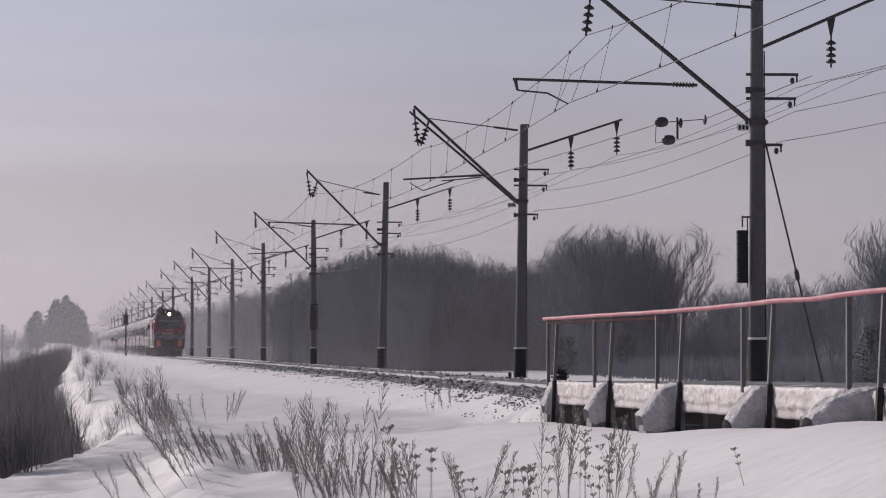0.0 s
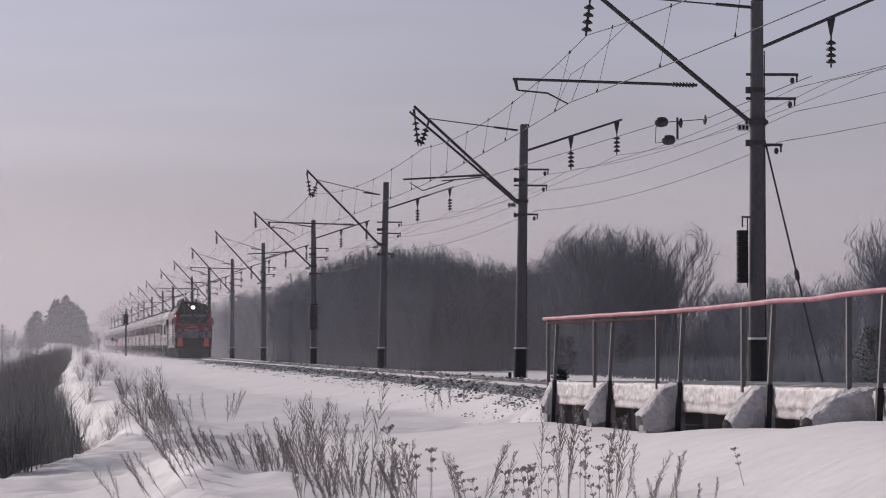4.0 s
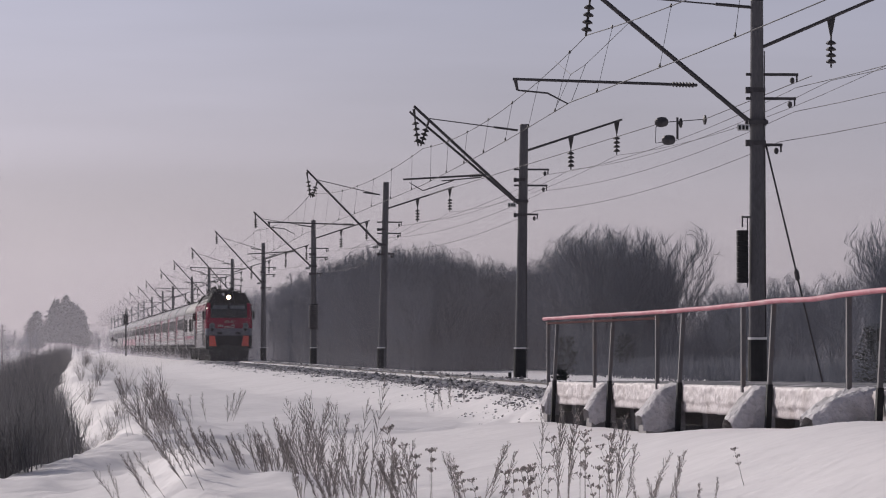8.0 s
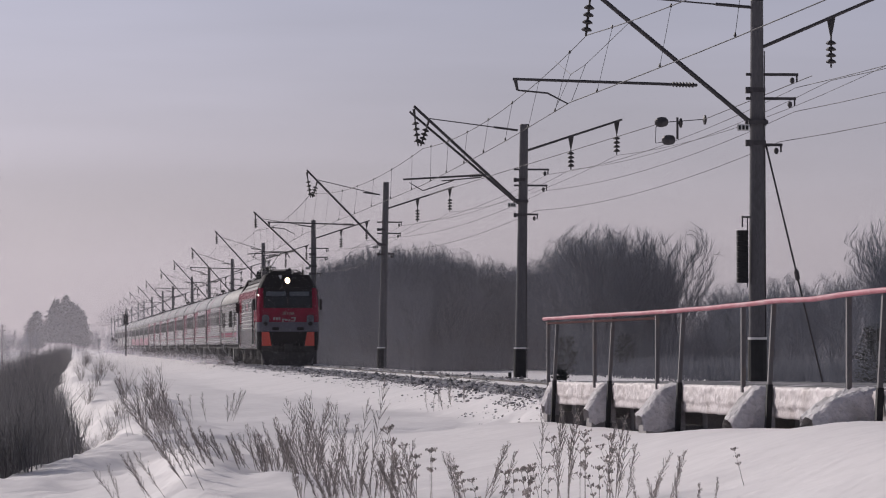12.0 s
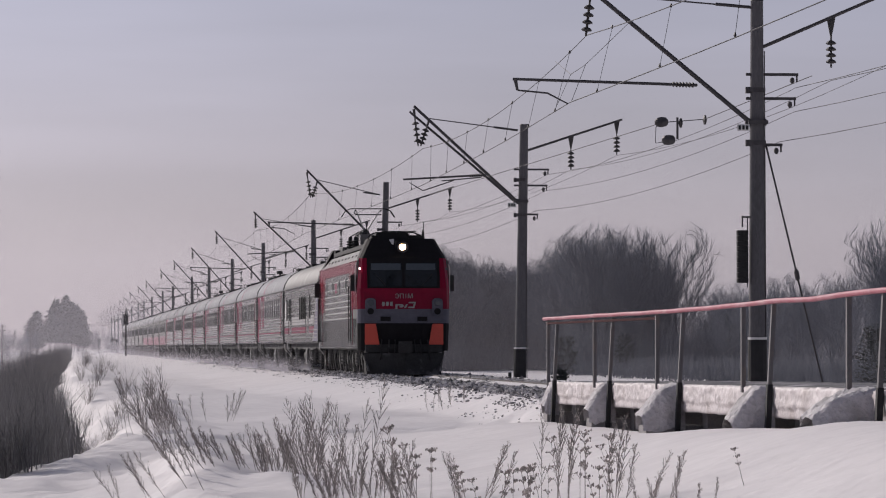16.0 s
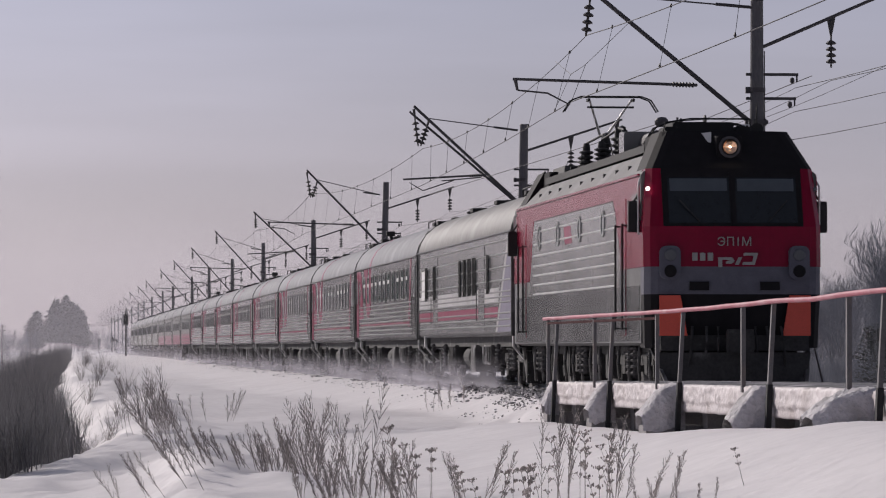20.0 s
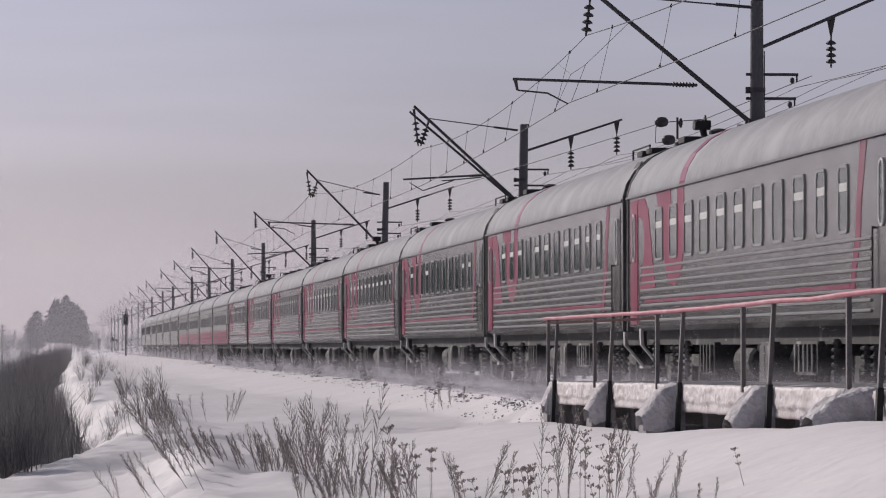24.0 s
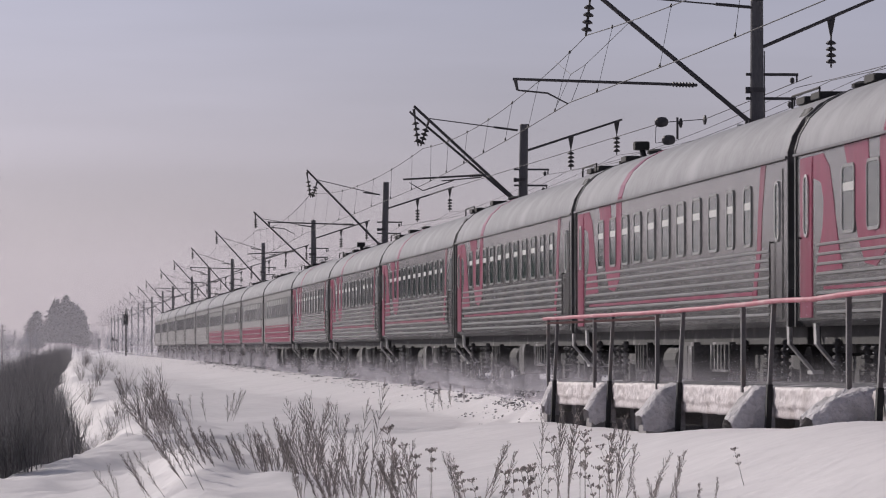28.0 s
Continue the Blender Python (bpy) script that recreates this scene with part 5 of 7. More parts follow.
        vs = [(r * math.cos(2 * math.pi * i / 40), 0.512 - d, 4.44 + r * math.sin(2 * math.pi * i / 40)) for d, r in rings for i in range(40)]
        fs = [(q * 40 + i, q * 40 + (i + 1) % 40, (q + 1) * 40 + (i + 1) % 40, (q + 1) * 40 + i) for q in range(10) for i in range(40)]
        part("headlamp_reflector", raw_mesh("reflector", vs, fs, M["reflector"], True), None, br, "warm polished headlamp dish")
        part("headlamp_core", MB().lathe((0, 0.459, 4.44), (0, -1, 0), [(0, 0.002), (0.002, 0.007), (0.0075, 0.009), (0.013, 0.007), (0.015, 0.002)], 14), M["lamp_glow"] if end == 0 else M["lamp_glass"], br, "bright lamp core" if end == 0 else "")
        part("deflector", MB().add([(-0.44, 0.85, 4.70), (-0.27, 0.85, 4.72), (-0.30, 0.70, 4.45), (-0.44, 0.95, 4.70), (-0.27, 0.95, 4.72), (-0.30, 0.85, 4.45)], [(0, 2, 1), (3, 4, 5), (0, 1, 4, 3), (1, 2, 5, 4), (2, 0, 3, 5)]), M["white_paint"], br, "small white deflector")
        # boxes added to give the folded pantograph its dark bulk
        part("roof_unit", MB().box(-0.80, 0.30, 1.9, 3.0, 4.70, 4.95, 0.05).box(-0.95, -0.72, 1.8, 2.6, 4.70, 4.86, 0.03).box(0.35, 0.62, 2.0, 2.5, 4.70, 4.88, 0.04), M["rubber"], cab, "flat black boxes added on the cab roof for the folded pantograph's bulk")
        part("unit_rail", wire_mesh([(-1.0, 1.75, 4.72), (-0.95, 1.75, 4.93), (-0.5, 1.75, 5.0), (0.55, 1.75, 5.0), (0.62, 1.75, 4.72)], 0.018, 6), M["rubber"], cab)
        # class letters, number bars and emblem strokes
        if end == 0:
            cu = bpy.data.curves.new("class_letters", "FONT")
            cu.body, cu.size, cu.extrude, cu.align_x = "ЭП1М", 0.215, 0.004, "CENTER"
            tmp = bpy.data.objects.new("tmp_letters", cu)
            scene.collection.objects.link(tmp)
            bpy.context.view_layer.update()
            me = bpy.data.meshes.new_from_object(tmp.evaluated_get(bpy.context.evaluated_depsgraph_get()))
            bpy.data.objects.remove(tmp)
            me.materials.clear(); me.materials.append(M["dull_alu"])
            le = part("class_letters", me, None, cab, "pale metal class letters")
            le.matrix_basis = pose(0.0, rake(2.8) - 0.075, 2.70, 90)
        for b in range(3):
            part("number_bar", MB().box(-0.74 + b * 0.135, -0.65 + b * 0.135, rake(2.5) - 0.065, rake(2.5) - 0.03, 2.44, 2.58, 0.01), M["dull_alu"], cab, "pale bar in place of a number")
        em = MB()
        for pts in ([(-0.02, 2.33), (0.05, 2.33), (0.05, 2.50), (-0.02, 2.50)], [(0.05, 2.50), (0.22, 2.50), (0.27, 2.44), (0.22, 2.39), (0.12, 2.39), (0.12, 2.43), (0.2, 2.45), (0.05, 2.46)], [(0.27, 2.37), (0.34, 2.37), (0.40, 2.5), (0.34, 2.5)],
                    [(0.40, 2.37), (0.62, 2.37), (0.68, 2.58), (0.44, 2.58), (0.42, 2.53), (0.60, 2.53), (0.58, 2.42), (0.42, 2.42)]):
            em.face_plate([(px - 0.27, pz) for px, pz in pts], rake(2.4) - 0.075, rake(2.4) - 0.05)
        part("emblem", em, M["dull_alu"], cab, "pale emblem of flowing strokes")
        part("snow_plough", MB().add([(-1.35, 0.1, 0.85), (1.35, 0.1, 0.85), (1.25, -0.05, 0.14), (-1.25, -0.05, 0.14), (0, -0.35, 0.85), (0, -0.45, 0.14), (-1.3, 0.5, 0.14), (1.3, 0.5, 0.14), (1.3, 0.5, 0.85), (-1.3, 0.5, 0.85)],
                                          [(0, 4, 5, 3), (4, 1, 2, 5), (3, 5, 2, 7, 6), (0, 9, 8, 1, 4), (6, 7, 8, 9), (0, 3, 6, 9), (1, 8, 7, 2)]), M["underframe"], cab, "black snow plough")
        part("coupler", MB().box(-0.14, 0.14, -0.7, 0.4, 0.90, 1.20, 0.05).box(-0.22, 0.22, -0.75, -0.45, 0.85, 1.25, 0.06), M["underframe"], cab)
        for xx in (-0.75, -0.5, -0.3, 0.35, 0.55, 0.8):
            part("air_hose", wire_mesh([(xx, -0.05, 1.3), (xx * 1.03, -0.15, 1.1), (xx * 1.05, -0.18, 0.9), (xx * 1.08, -0.14, 0.7), (xx * 1.1, -0.05, 0.55)], 0.025, 6), M["underframe"], cab)
        part("buffer_beam", MB().box(-1.3, 1.3, -0.02, 0.3, 0.88, 1.15, 0.04), M["underframe"], cab)
        if end:     # the rear cab is the front one turned about
            for ob in set(lo.children) - before:
                ob.matrix_basis = pose(0, L, 0, 0, 0, 180) @ ob.matrix_basis
    # painted fields on the sides
    for s in (-1, 1):
        x0, x1 = sorted((s * 1.549, s * 1.557))
        flip = (lambda y: y) if s < 0 else (lambda y: L - y)
        P = lambda pts: [(flip(y), z) for y, z in pts]
        part("dark_skirt", MB().plate(P([(0.75, 1.04), (20.4, 1.04), (20.4, 2.02), (0.75, 2.02)]), x0, x1), M["loco_dark"], body, "dark grey lower side")
        part("red_side", MB().plate(P([(0.75, 2.34), (3.0, 2.34), (3.5, 2.9), (4.0, 3.45), (4.3, 3.62), (17.0, 3.62), (17.3, 3.3), (17.6, 2.6), (17.8, 2.34), (20.4, 2.34), (20.4, 3.93), (0.75, 3.93)]), x0, x1), M["loco_red"], body, "red upper side")
        part("light_panel", MB().plate(P([(3.15, 2.03), (17.9, 2.03), (17.75, 2.33), (17.55, 2.6), (17.25, 3.28), (16.95, 3.6), (4.35, 3.6), (4.05, 3.42), (3.55, 2.88), (3.05, 2.33)]), x0, x1), M["loco_light"], body, "pale grey ribbed side")
        for z in (2.06, 2.26, 2.46, 2.66, 2.88, 3.12, 3.38):
            o = part("side_rib", MB().add(*rib(s, flip(3.9 if s < 0 else 17.0), flip(17.0 if s < 0 else 3.9))), M["rib_pale"], body)
            o.location = (0, 0, z)
        for y in (5.6, 9.1, 12.6, 15.9):
            fr = part("porthole", cached("porthole", lambda: ring_plate(MB(), rounded(0.5, 0.5, 0.245, 5), rounded(0.38, 0.38, 0.185, 5), -0.03, 0.0), M["window_rim"]), None, lo)
            at(fr, s * 1.552, flip(y), 3.24, 0 if s < 0 else 180)
            part("porthole_glass", cached("portglass", lambda: MB().plate(rounded(0.4, 0.4, 0.19, 5), -0.02, -0.01), M["glass"]), None, fr)
        part("side_emblem", MB().plate(P([(10.3, 3.0), (11.5, 3.0), (11.7, 3.35), (10.6, 3.35)]), *sorted((s * 1.556, s * 1.56))), M["car_red"], body, "small red emblem shape")
        for dy in (2.85, 18.8):
            d = part("door", MB().box(*sorted((s * 1.545, s * 1.566)), flip(dy) - 0.36, flip(dy) + 0.36, 1.15, 3.6, 0.006), M["loco_red"], lo, "red cab door, grey below")
            part("door_lower", MB().box(*sorted((s * 1.564, s * 1.570)), flip(dy) - 0.35, flip(dy) + 0.35, 1.16, 2.34, 0.002), M["loco_dark"], d, "grey lower half of the door")
            for o in (-0.46, 0.46):
                part("door_rail", MB().tube((s * 1.64, flip(dy) + o, 1.25), (s * 1.64, flip(dy) + o, 3.15), 0.022, n=6).tube((s * 1.55, flip(dy) + o, 3.12), (s * 1.64, flip(dy) + o, 3.12), 0.018, n=5).tube((s * 1.55, flip(dy) + o, 1.28), (s * 1.64, flip(dy) + o, 1.28), 0.018, n=5), M["rubber"], d, "black door rail")
        part("side_window", MB().plate(P([(0.95, 3.0), (1.75, 3.0), (1.75, 3.65), (1.05, 3.65)]), *sorted((s * 1.556, s * 1.562))), M["glass"], body, "dark cab side window")
        for i in range(9):
            y = 3.4 + i * 1.75
            part("roof_bolt", cached("rbolt", lambda: MB().box(-0.03, 0.03, -0.035, 0.035, -0.04, 0.04, 0.01), M["rubber"]), None, body).location = (s * 1.36, flip(y), 4.18)
        part("cornice", MB().box(*sorted((s * 1.53, s * 1.585)), 0.8, L - 0.8, 3.94, 3.98, 0.01), M["loco_red"], body)
        part("roof_walkway", MB().box(*sorted((s * 0.85, s * 1.12)), 3.2, L - 2.5, 4.50, 4.54, 0.01).box(*sorted((s * 1.1, s * 1.13)), 3.2, L - 2.5, 4.46, 4.60, 0.005), M["rubber"], body, "dark roof walkway")
    # roof gear
    ro = lo
    part("fairing", MB().add([(-1.0, 16.2, 4.45), (1.0, 16.2, 4.45), (1.0, 19.6, 4.45), (-1.0, 19.6, 4.45), (-0.9, 16.9, 4.82), (0.9, 16.9, 4.82), (0.9, 18.9, 4.82), (-0.9, 18.9, 4.82)],
                             [(0, 3, 2, 1), (4, 5, 6, 7), (0, 1, 5, 4), (1, 2, 6, 5), (2, 3, 7, 6), (3, 0, 4, 7)]), M["rubber"], ro, "black roof fairing")
    part("reservoir", MB().lathe((-0.45, 6.0, 4.80), (0, 1, 0), [(0, 0.10), (0.06, 0.22), (1.3, 0.22), (1.36, 0.10)], 14), M["galvanised"], ro, "grey air reservoir")
    part("breaker_box", MB().box(-0.95, -0.3, 7.2, 7.9, 4.5, 5.05, 0.04), M["loco_light"], ro, "pale switchgear box")
    for y, x, h in ((8.6, -0.75, 0.62), (9.8, -0.7, 0.72), (10.7, -0.5, 0.8), (11.6, -0.8, 0.55), (12.5, -0.6, 0.75), (13.6, -0.85, 0.6), (14.7, -0.75, 0.5), (9.2, 0.6, 0.7), (12.0, 0.6, 0.7)):
        rings = [(0, 0.10)]
        for q in range(5):
            rings += [(0.05 + q * h / 6, 0.08), (0.08 + q * h / 6, 0.15), (0.11 + q * h / 6, 0.15), (0.13 + q * h / 6, 0.08)]
        rings += [(h, 0.08), (h + 0.08, 0.06)]
        part("roof_insulator", MB().lathe((x, y, 4.45), (0, 0, 1), rings, 9), M["rubber"], ro)
    part("busbar", wire_mesh([(-0.75, 8.6, 5.15), (-0.7, 9.8, 5.25), (-0.5, 10.7, 5.33), (-0.8, 11.6, 5.10), (-0.6, 12.5, 5.28), (-0.85, 13.6, 5.13), (-0.75, 14.7, 5.02)], 0.025, 6), M["rubber"], ro)
    part("whip_aerial", MB().tube((0.95, 3.3, 4.6), (0.95, 3.3, 5.35), 0.015, n=5).lathe((0.95, 3.5, 4.6), (0, 0, 1), [(0, 0.06), (0.4, 0.05), (0.5, 0.02)], 7), M["rubber"], ro, "thin roof aerial")
    part("horn", MB().lathe((0.6, 1.6, 4.78), (0, -1, 0), [(0, 0.04), (0.3, 0.05), (0.42, 0.12)], 9), M["rubber"], ro)
    # pantographs: one raised to the wire, one folded
    pantograph(lo, 16.6, 6.25)
    pantograph(lo, 4.2, 5.02)
    # underframe
    part("underframe", MB().box(-1.2, 1.2, 0.6, L - 0.6, 0.80, 1.02, 0.03), M["underframe"], lo)
    for ya, yb in ((6.6, 7.6), (13.2, 14.3)):
        part("transformer_case", MB().box(-1.25, 1.25, ya, yb, 0.35, 0.95, 0.08), M["underframe"], lo)
    sets = []
    for by in (3.4, 10.5, 17.6):
        sets += add_bogie(lo, by, 2.88, 0.62, 1.18)
    for s in (-1, 1):
        for i in range(14):
            y = 1.3 + i * 1.36
            part("sand_pipe", MB().tube((s * 1.28, y, 0.98), (s * 1.32, y - 0.1, 0.62), 0.035, n=6).tube((s * 1.32, y - 0.1, 0.62), (s * 1.25, y + 0.18, 0.22), 0.03, n=6), M["snowy_steel"], lo, "frosted sand pipe")
    TRAIN.append((lo, 0.0))
    return lo


def pantograph(lo, y, ztop):
    p = part("pantograph", MB().box(-0.9, 0.9, y - 0.75, y - 0.67, 4.68, 4.75, 0.01).box(-0.9, 0.9, y + 0.67, y + 0.75, 4.68, 4.75, 0.01).box(-0.06, 0.06, y - 0.75, y + 0.75, 4.68, 4.76, 0.01), M["rubber"], lo,
             "dark steel single-arm pantograph with a flat bow" if ztop > 5.5 else "folded dark steel pantograph")
    mb = MB()
    for xx in (-0.8, 0.8):
        for yy in (y - 0.7, y + 0.7):
            mb.lathe((xx, yy, 4.42), (0, 0, 1), [(0, 0.06), (0.05, 0.11), (0.1, 0.06), (0.15, 0.11), (0.2, 0.06), (0.27, 0.05)], 8)
    part("base_insulator", mb, M["rubber"], p)
    zk = 4.78 + (ztop - 4.78) * 0.48
    part("lower_arm", MB().tube((0, y - 0.55, 4.78), (0, y + 0.85 if ztop > 5.5 else y + 0.95, zk), 0.06, 0.045, 8), M["rubber"], p)
    mb = MB()
    for xx in (-0.45, 0.45):
        mb.tube((xx * 0.15, y + 0.85, zk), (xx, y - 0.35, ztop - 0.06), 0.03, 0.022, 7)
    part("upper_arm", mb, M["alu"] if ztop > 5.5 else M["rubber"], p)
    part("thrust_rod", MB().tube((0.12, y - 0.2, 4.78), (0.1, y + 0.7, zk - 0.05), 0.02, n=6), M["rubber"], p)
    mb = wire_mesh([(-1.0, y - 0.5, ztop - 0.32), (-0.85, y - 0.5, ztop - 0.08), (-0.65, y - 0.5, ztop), (0.65, y - 0.5, ztop), (0.85, y - 0.5, ztop - 0.08), (1.0, y - 0.5, ztop - 0.32)], 0.017, 6)
    part("bow", mb, M["rubber"], p)
    mb = wire_mesh([(-1.0, y - 0.2, ztop - 0.32), (-0.85, y - 0.2, ztop - 0.08), (-0.65, y - 0.2, ztop), (0.65, y - 0.2, ztop), (0.85, y - 0.2, ztop - 0.08), (1.0, y - 0.2, ztop - 0.32)], 0.017, 6)
    part("bow", mb, M["rubber"], p)
    part("bow_frame", MB().box(-0.5, -0.46, y - 0.5, y - 0.2, ztop - 0.1, ztop - 0.04).box(0.46, 0.5, y - 0.5, y - 0.2, ztop - 0.1, ztop - 0.04).box(-0.5, 0.5, y - 0.37, y - 0.33, ztop - 0.24, ztop - 0.2), M["rubber"], p)


def make_dust(seed, count, tall, reach=3.0):
    """A drift of tiny flakes, thick near the ground."""
    g = np.random.default_rng(seed)
    h = np.where(g.random(count) > tall, 0.30, 0.45 * reach)
    z = -0.25 + np.minimum(reach, g.exponential(1.0, count) * h)
    x = np.where(z < 0.9, g.uniform(-4.0, 2.2, count), g.uniform(-3.8, -1.72, count))
    # wisps: thicker and thinner stretches along the train
    y = g.uniform(0, CAR, count)
    y = y + 1.1 * np.sin(y * 2 * np.pi / CAR * 3 + seed) + 0.5 * np.sin(y * 2 * np.pi / CAR * 7)
    c = np.stack([x, y, z], 1)
    r = g.uniform(0.0055, 0.011, count)[:, None, None]
    v = (c[:, None, :] + r * g.uniform(-1, 1, (count, 3, 3))).reshape(-1, 3)
    me = bpy.data.meshes.new("snow_dust")
    me.from_pydata(v.tolist(), [], np.arange(count * 3).reshape(-1, 3).tolist())
    me.materials.append(M["flakes"])
    return me


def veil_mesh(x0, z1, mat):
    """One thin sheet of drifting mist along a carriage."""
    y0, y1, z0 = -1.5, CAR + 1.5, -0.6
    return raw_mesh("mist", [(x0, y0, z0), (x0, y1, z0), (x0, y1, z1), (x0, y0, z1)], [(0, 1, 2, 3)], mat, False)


def make_train():
    rnd = random.Random(7)
    make_locomotive()
    styles = ["baggage"] + ["rzd"] * 8 + ["red"] * 4 + ["silver"] * 6
    for k, st in enumerate(styles):
        TRAIN.append((make_carriage(k, st, rnd), 21.0 + k * CAR))
    # whirled-up snow: fine flakes among drifting wisps of mist
    kinds = []
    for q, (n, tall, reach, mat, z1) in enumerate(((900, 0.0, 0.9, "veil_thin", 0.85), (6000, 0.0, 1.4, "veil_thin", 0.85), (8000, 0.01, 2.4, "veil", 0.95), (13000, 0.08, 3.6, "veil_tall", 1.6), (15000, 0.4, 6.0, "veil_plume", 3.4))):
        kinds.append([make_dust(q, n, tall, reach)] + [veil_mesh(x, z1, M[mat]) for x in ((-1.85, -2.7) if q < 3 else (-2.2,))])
    for k in range(-1, 22):
        d = tagged(new("snow_dust", kinds[0 if k < 0 else 1 if k < 2 else 2 if k < 9 else 3 if k < 18 else 4][0]), "cloud of fine white snow whirled up by the train", "snow dust", kind="stuff")
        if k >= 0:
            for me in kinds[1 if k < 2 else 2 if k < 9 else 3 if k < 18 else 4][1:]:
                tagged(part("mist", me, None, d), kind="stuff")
        TRAIN.append((d, (-3.0 if k < 0 else 21.0 + k * CAR)))


make_train()


# ---- flat sheets added across the line as distance haze ----
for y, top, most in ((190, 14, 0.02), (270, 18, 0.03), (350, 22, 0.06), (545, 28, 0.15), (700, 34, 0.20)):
    me = raw_mesh("frost_mist", [(-160, 0, -4), (260, 0, -4), (260, 0, top), (-160, 0, top)], [(0, 1, 2, 3)], haze_material("frost_mist", top, most), False)
    tagged(new("frost_mist", me), "thin pale sheet added across the line to stand for distance haze", "mist", kind="stuff").location = (0, y, 0)

# ---- vegetation ----
def seg(v, f, a, b, ra, rb):
    """A three-sided twig from a to b."""
    d = b - a
    s = d.cross(Vector((0.3, 0.2, 1)))
    if s.length < 1e-6:
        s = Vector((1, 0, 0))
    s.normalize()
    t = d.cross(s).normalized()
    k = len(v)
    for p, r in ((a, ra), (b, rb)):
        for c, q in ((1, 0), (-0.5, 0.866), (-0.5, -0.866)):
            v.append(tuple(p + s * (r * c) + t * (r * q)))
    f.extend([(k, k + 1, k + 4, k + 3), (k + 1, k + 2, k + 5, k + 4), (k + 2, k, k + 3, k + 5)])


def spike(v, f, p, e, r):
    """A three-sided twig that runs to a point."""
    k = len(v)
    for a in (0.4, 2.5, 4.6):
        v.append((p.x + r * math.cos(a), p.y + r * math.sin(a), p.z))
    v.append(tuple(e))
    f.extend([(k, k + 1, k + 3), (k + 1, k + 2, k + 3), (k + 2, k, k + 3)])


def grow(rnd, wood, twig, p, d, length, r, depth, spread, up, thin=0.013):
    """A limb in three bent pieces, with branches along it."""
    if depth == 0:      # a last twig: one three-sided spike
        spike(*twig, p, p + (d + Vector((rnd.gauss(0, 0.15), rnd.gauss(0, 0.15), up))).normalized() * length, r)
        return
    n = 3
    for i in range(n):
        d = (d + Vector((rnd.gauss(0, 0.16), rnd.gauss(0, 0.16), rnd.gauss(0, 0.10) + up))).normalized()
        q = p + d * (length / n)
        r2 = r * (0.80 if i < n - 1 else 0.6)
        seg(*(wood if depth >= 2 else twig), p, q, r, r2)
        p, r = q, r2
        if depth > 0:
            for b in range(3 if depth > 1 else 2):
                a = rnd.uniform(0, 2 * math.pi)
                side = Vector((math.cos(a), math.sin(a), rnd.uniform(-0.1, 0.5)))
                nd = (d + side * spread * rnd.uniform(0.6, 1.3)).normalized()
                grow(rnd, wood, twig, p, nd, length * rnd.uniform(0.42, 0.66), max(thin, r * 0.5), depth - 1, spread, up, thin)


def tree_meshes(seed, height, spread, limbs, branches=2, twigs=3):
    """A bare tree: a forking trunk whose limbs rise into a rounded crown of fine twigs."""
    rnd = random.Random(seed)
    wood, twig = ([], []), ([], [])
    turn = lambda d, k: (d + Vector((rnd.gauss(0, k), rnd.gauss(0, k), rnd.gauss(0, k)))).normalized()

    def inside(q):
        """Pull a point back into the crown's rounded outline."""
        w = math.hypot(q.x, q.y)
        most = height * (0.30 * spread + 0.10) * math.sqrt(max(0.02, 1 - max(0.0, (q.z / height - 0.62) / 0.40) ** 2))
        k = min(1.0, (most / max(w, 1e-6)) ** 0.55 * rnd.uniform(0.85, 1.2))
        return Vector((q.x * k, q.y * k, min(q.z, height * rnd.uniform(0.86, 1.04))))

    p, r = Vector((0, 0, -0.4)), height * 0.007 + 0.02
    n = 6
    for i in range(n):
        q = p + Vector((rnd.gauss(0, 0.10), rnd.gauss(0, 0.10), height * 0.6 / n))
        seg(*wood, p, q, r, r * 0.84)
        p, r = q, r * 0.84
        for b in range(limbs if i > 0 else 0):
            a = rnd.uniform(0, 2 * math.pi)
            d = Vector((math.cos(a) * spread, math.sin(a) * spread, rnd.uniform(0.3, 1.3))).normalized()
            o, ro, ln = p.copy(), max(0.022, r * 0.5), height * rnd.uniform(0.30, 0.46)
            for j in range(4):
                d = turn(d + Vector((0, 0, 0.22)), 0.14)
                e = inside(o + d * ln / 4)
                seg(*wood, o, e, ro, ro * 0.78)
                o, ro = e, ro * 0.78
                for c in range(branches):
                    d2 = turn(d + Vector((0, 0, 0.15)), 0.5)
                    o2 = o
                    for m in range(2):
                        e2 = inside(o2 + d2 * ln * rnd.uniform(0.11, 0.20))
                        seg(*twig, o2, e2, 0.013, 0.010)
                        for g in range(twigs):
                            at_ = o2.lerp(e2, rnd.uniform(0.2, 1.0))
                            spike(*twig, at_, inside(at_ + turn(d2 + Vector((0, 0, 0.55)), 0.38) * rnd.uniform(0.6, 1.7) * height / 10), 0.013)
                        o2, d2 = e2, turn(d2, 0.3)
    return raw_mesh("trunk", *wood, M["bark"]), raw_mesh("crown", *twig, M["twig"])


TREES = [tree_meshes(s, 10, sp, li, br, tw) for s, sp, li, br, tw in ((1, 0.7, 4, 2, 4), (2, 0.8, 4, 2, 4), (3, 0.55, 4, 2, 3), (4, 0.95, 4, 2, 4), (5, 0.5, 3, 2, 4))]
THIN = [tree_meshes(s, 10, sp, 3, 1, 3) for s, sp in ((11, 0.7), (12, 0.9), (13, 0.55))]


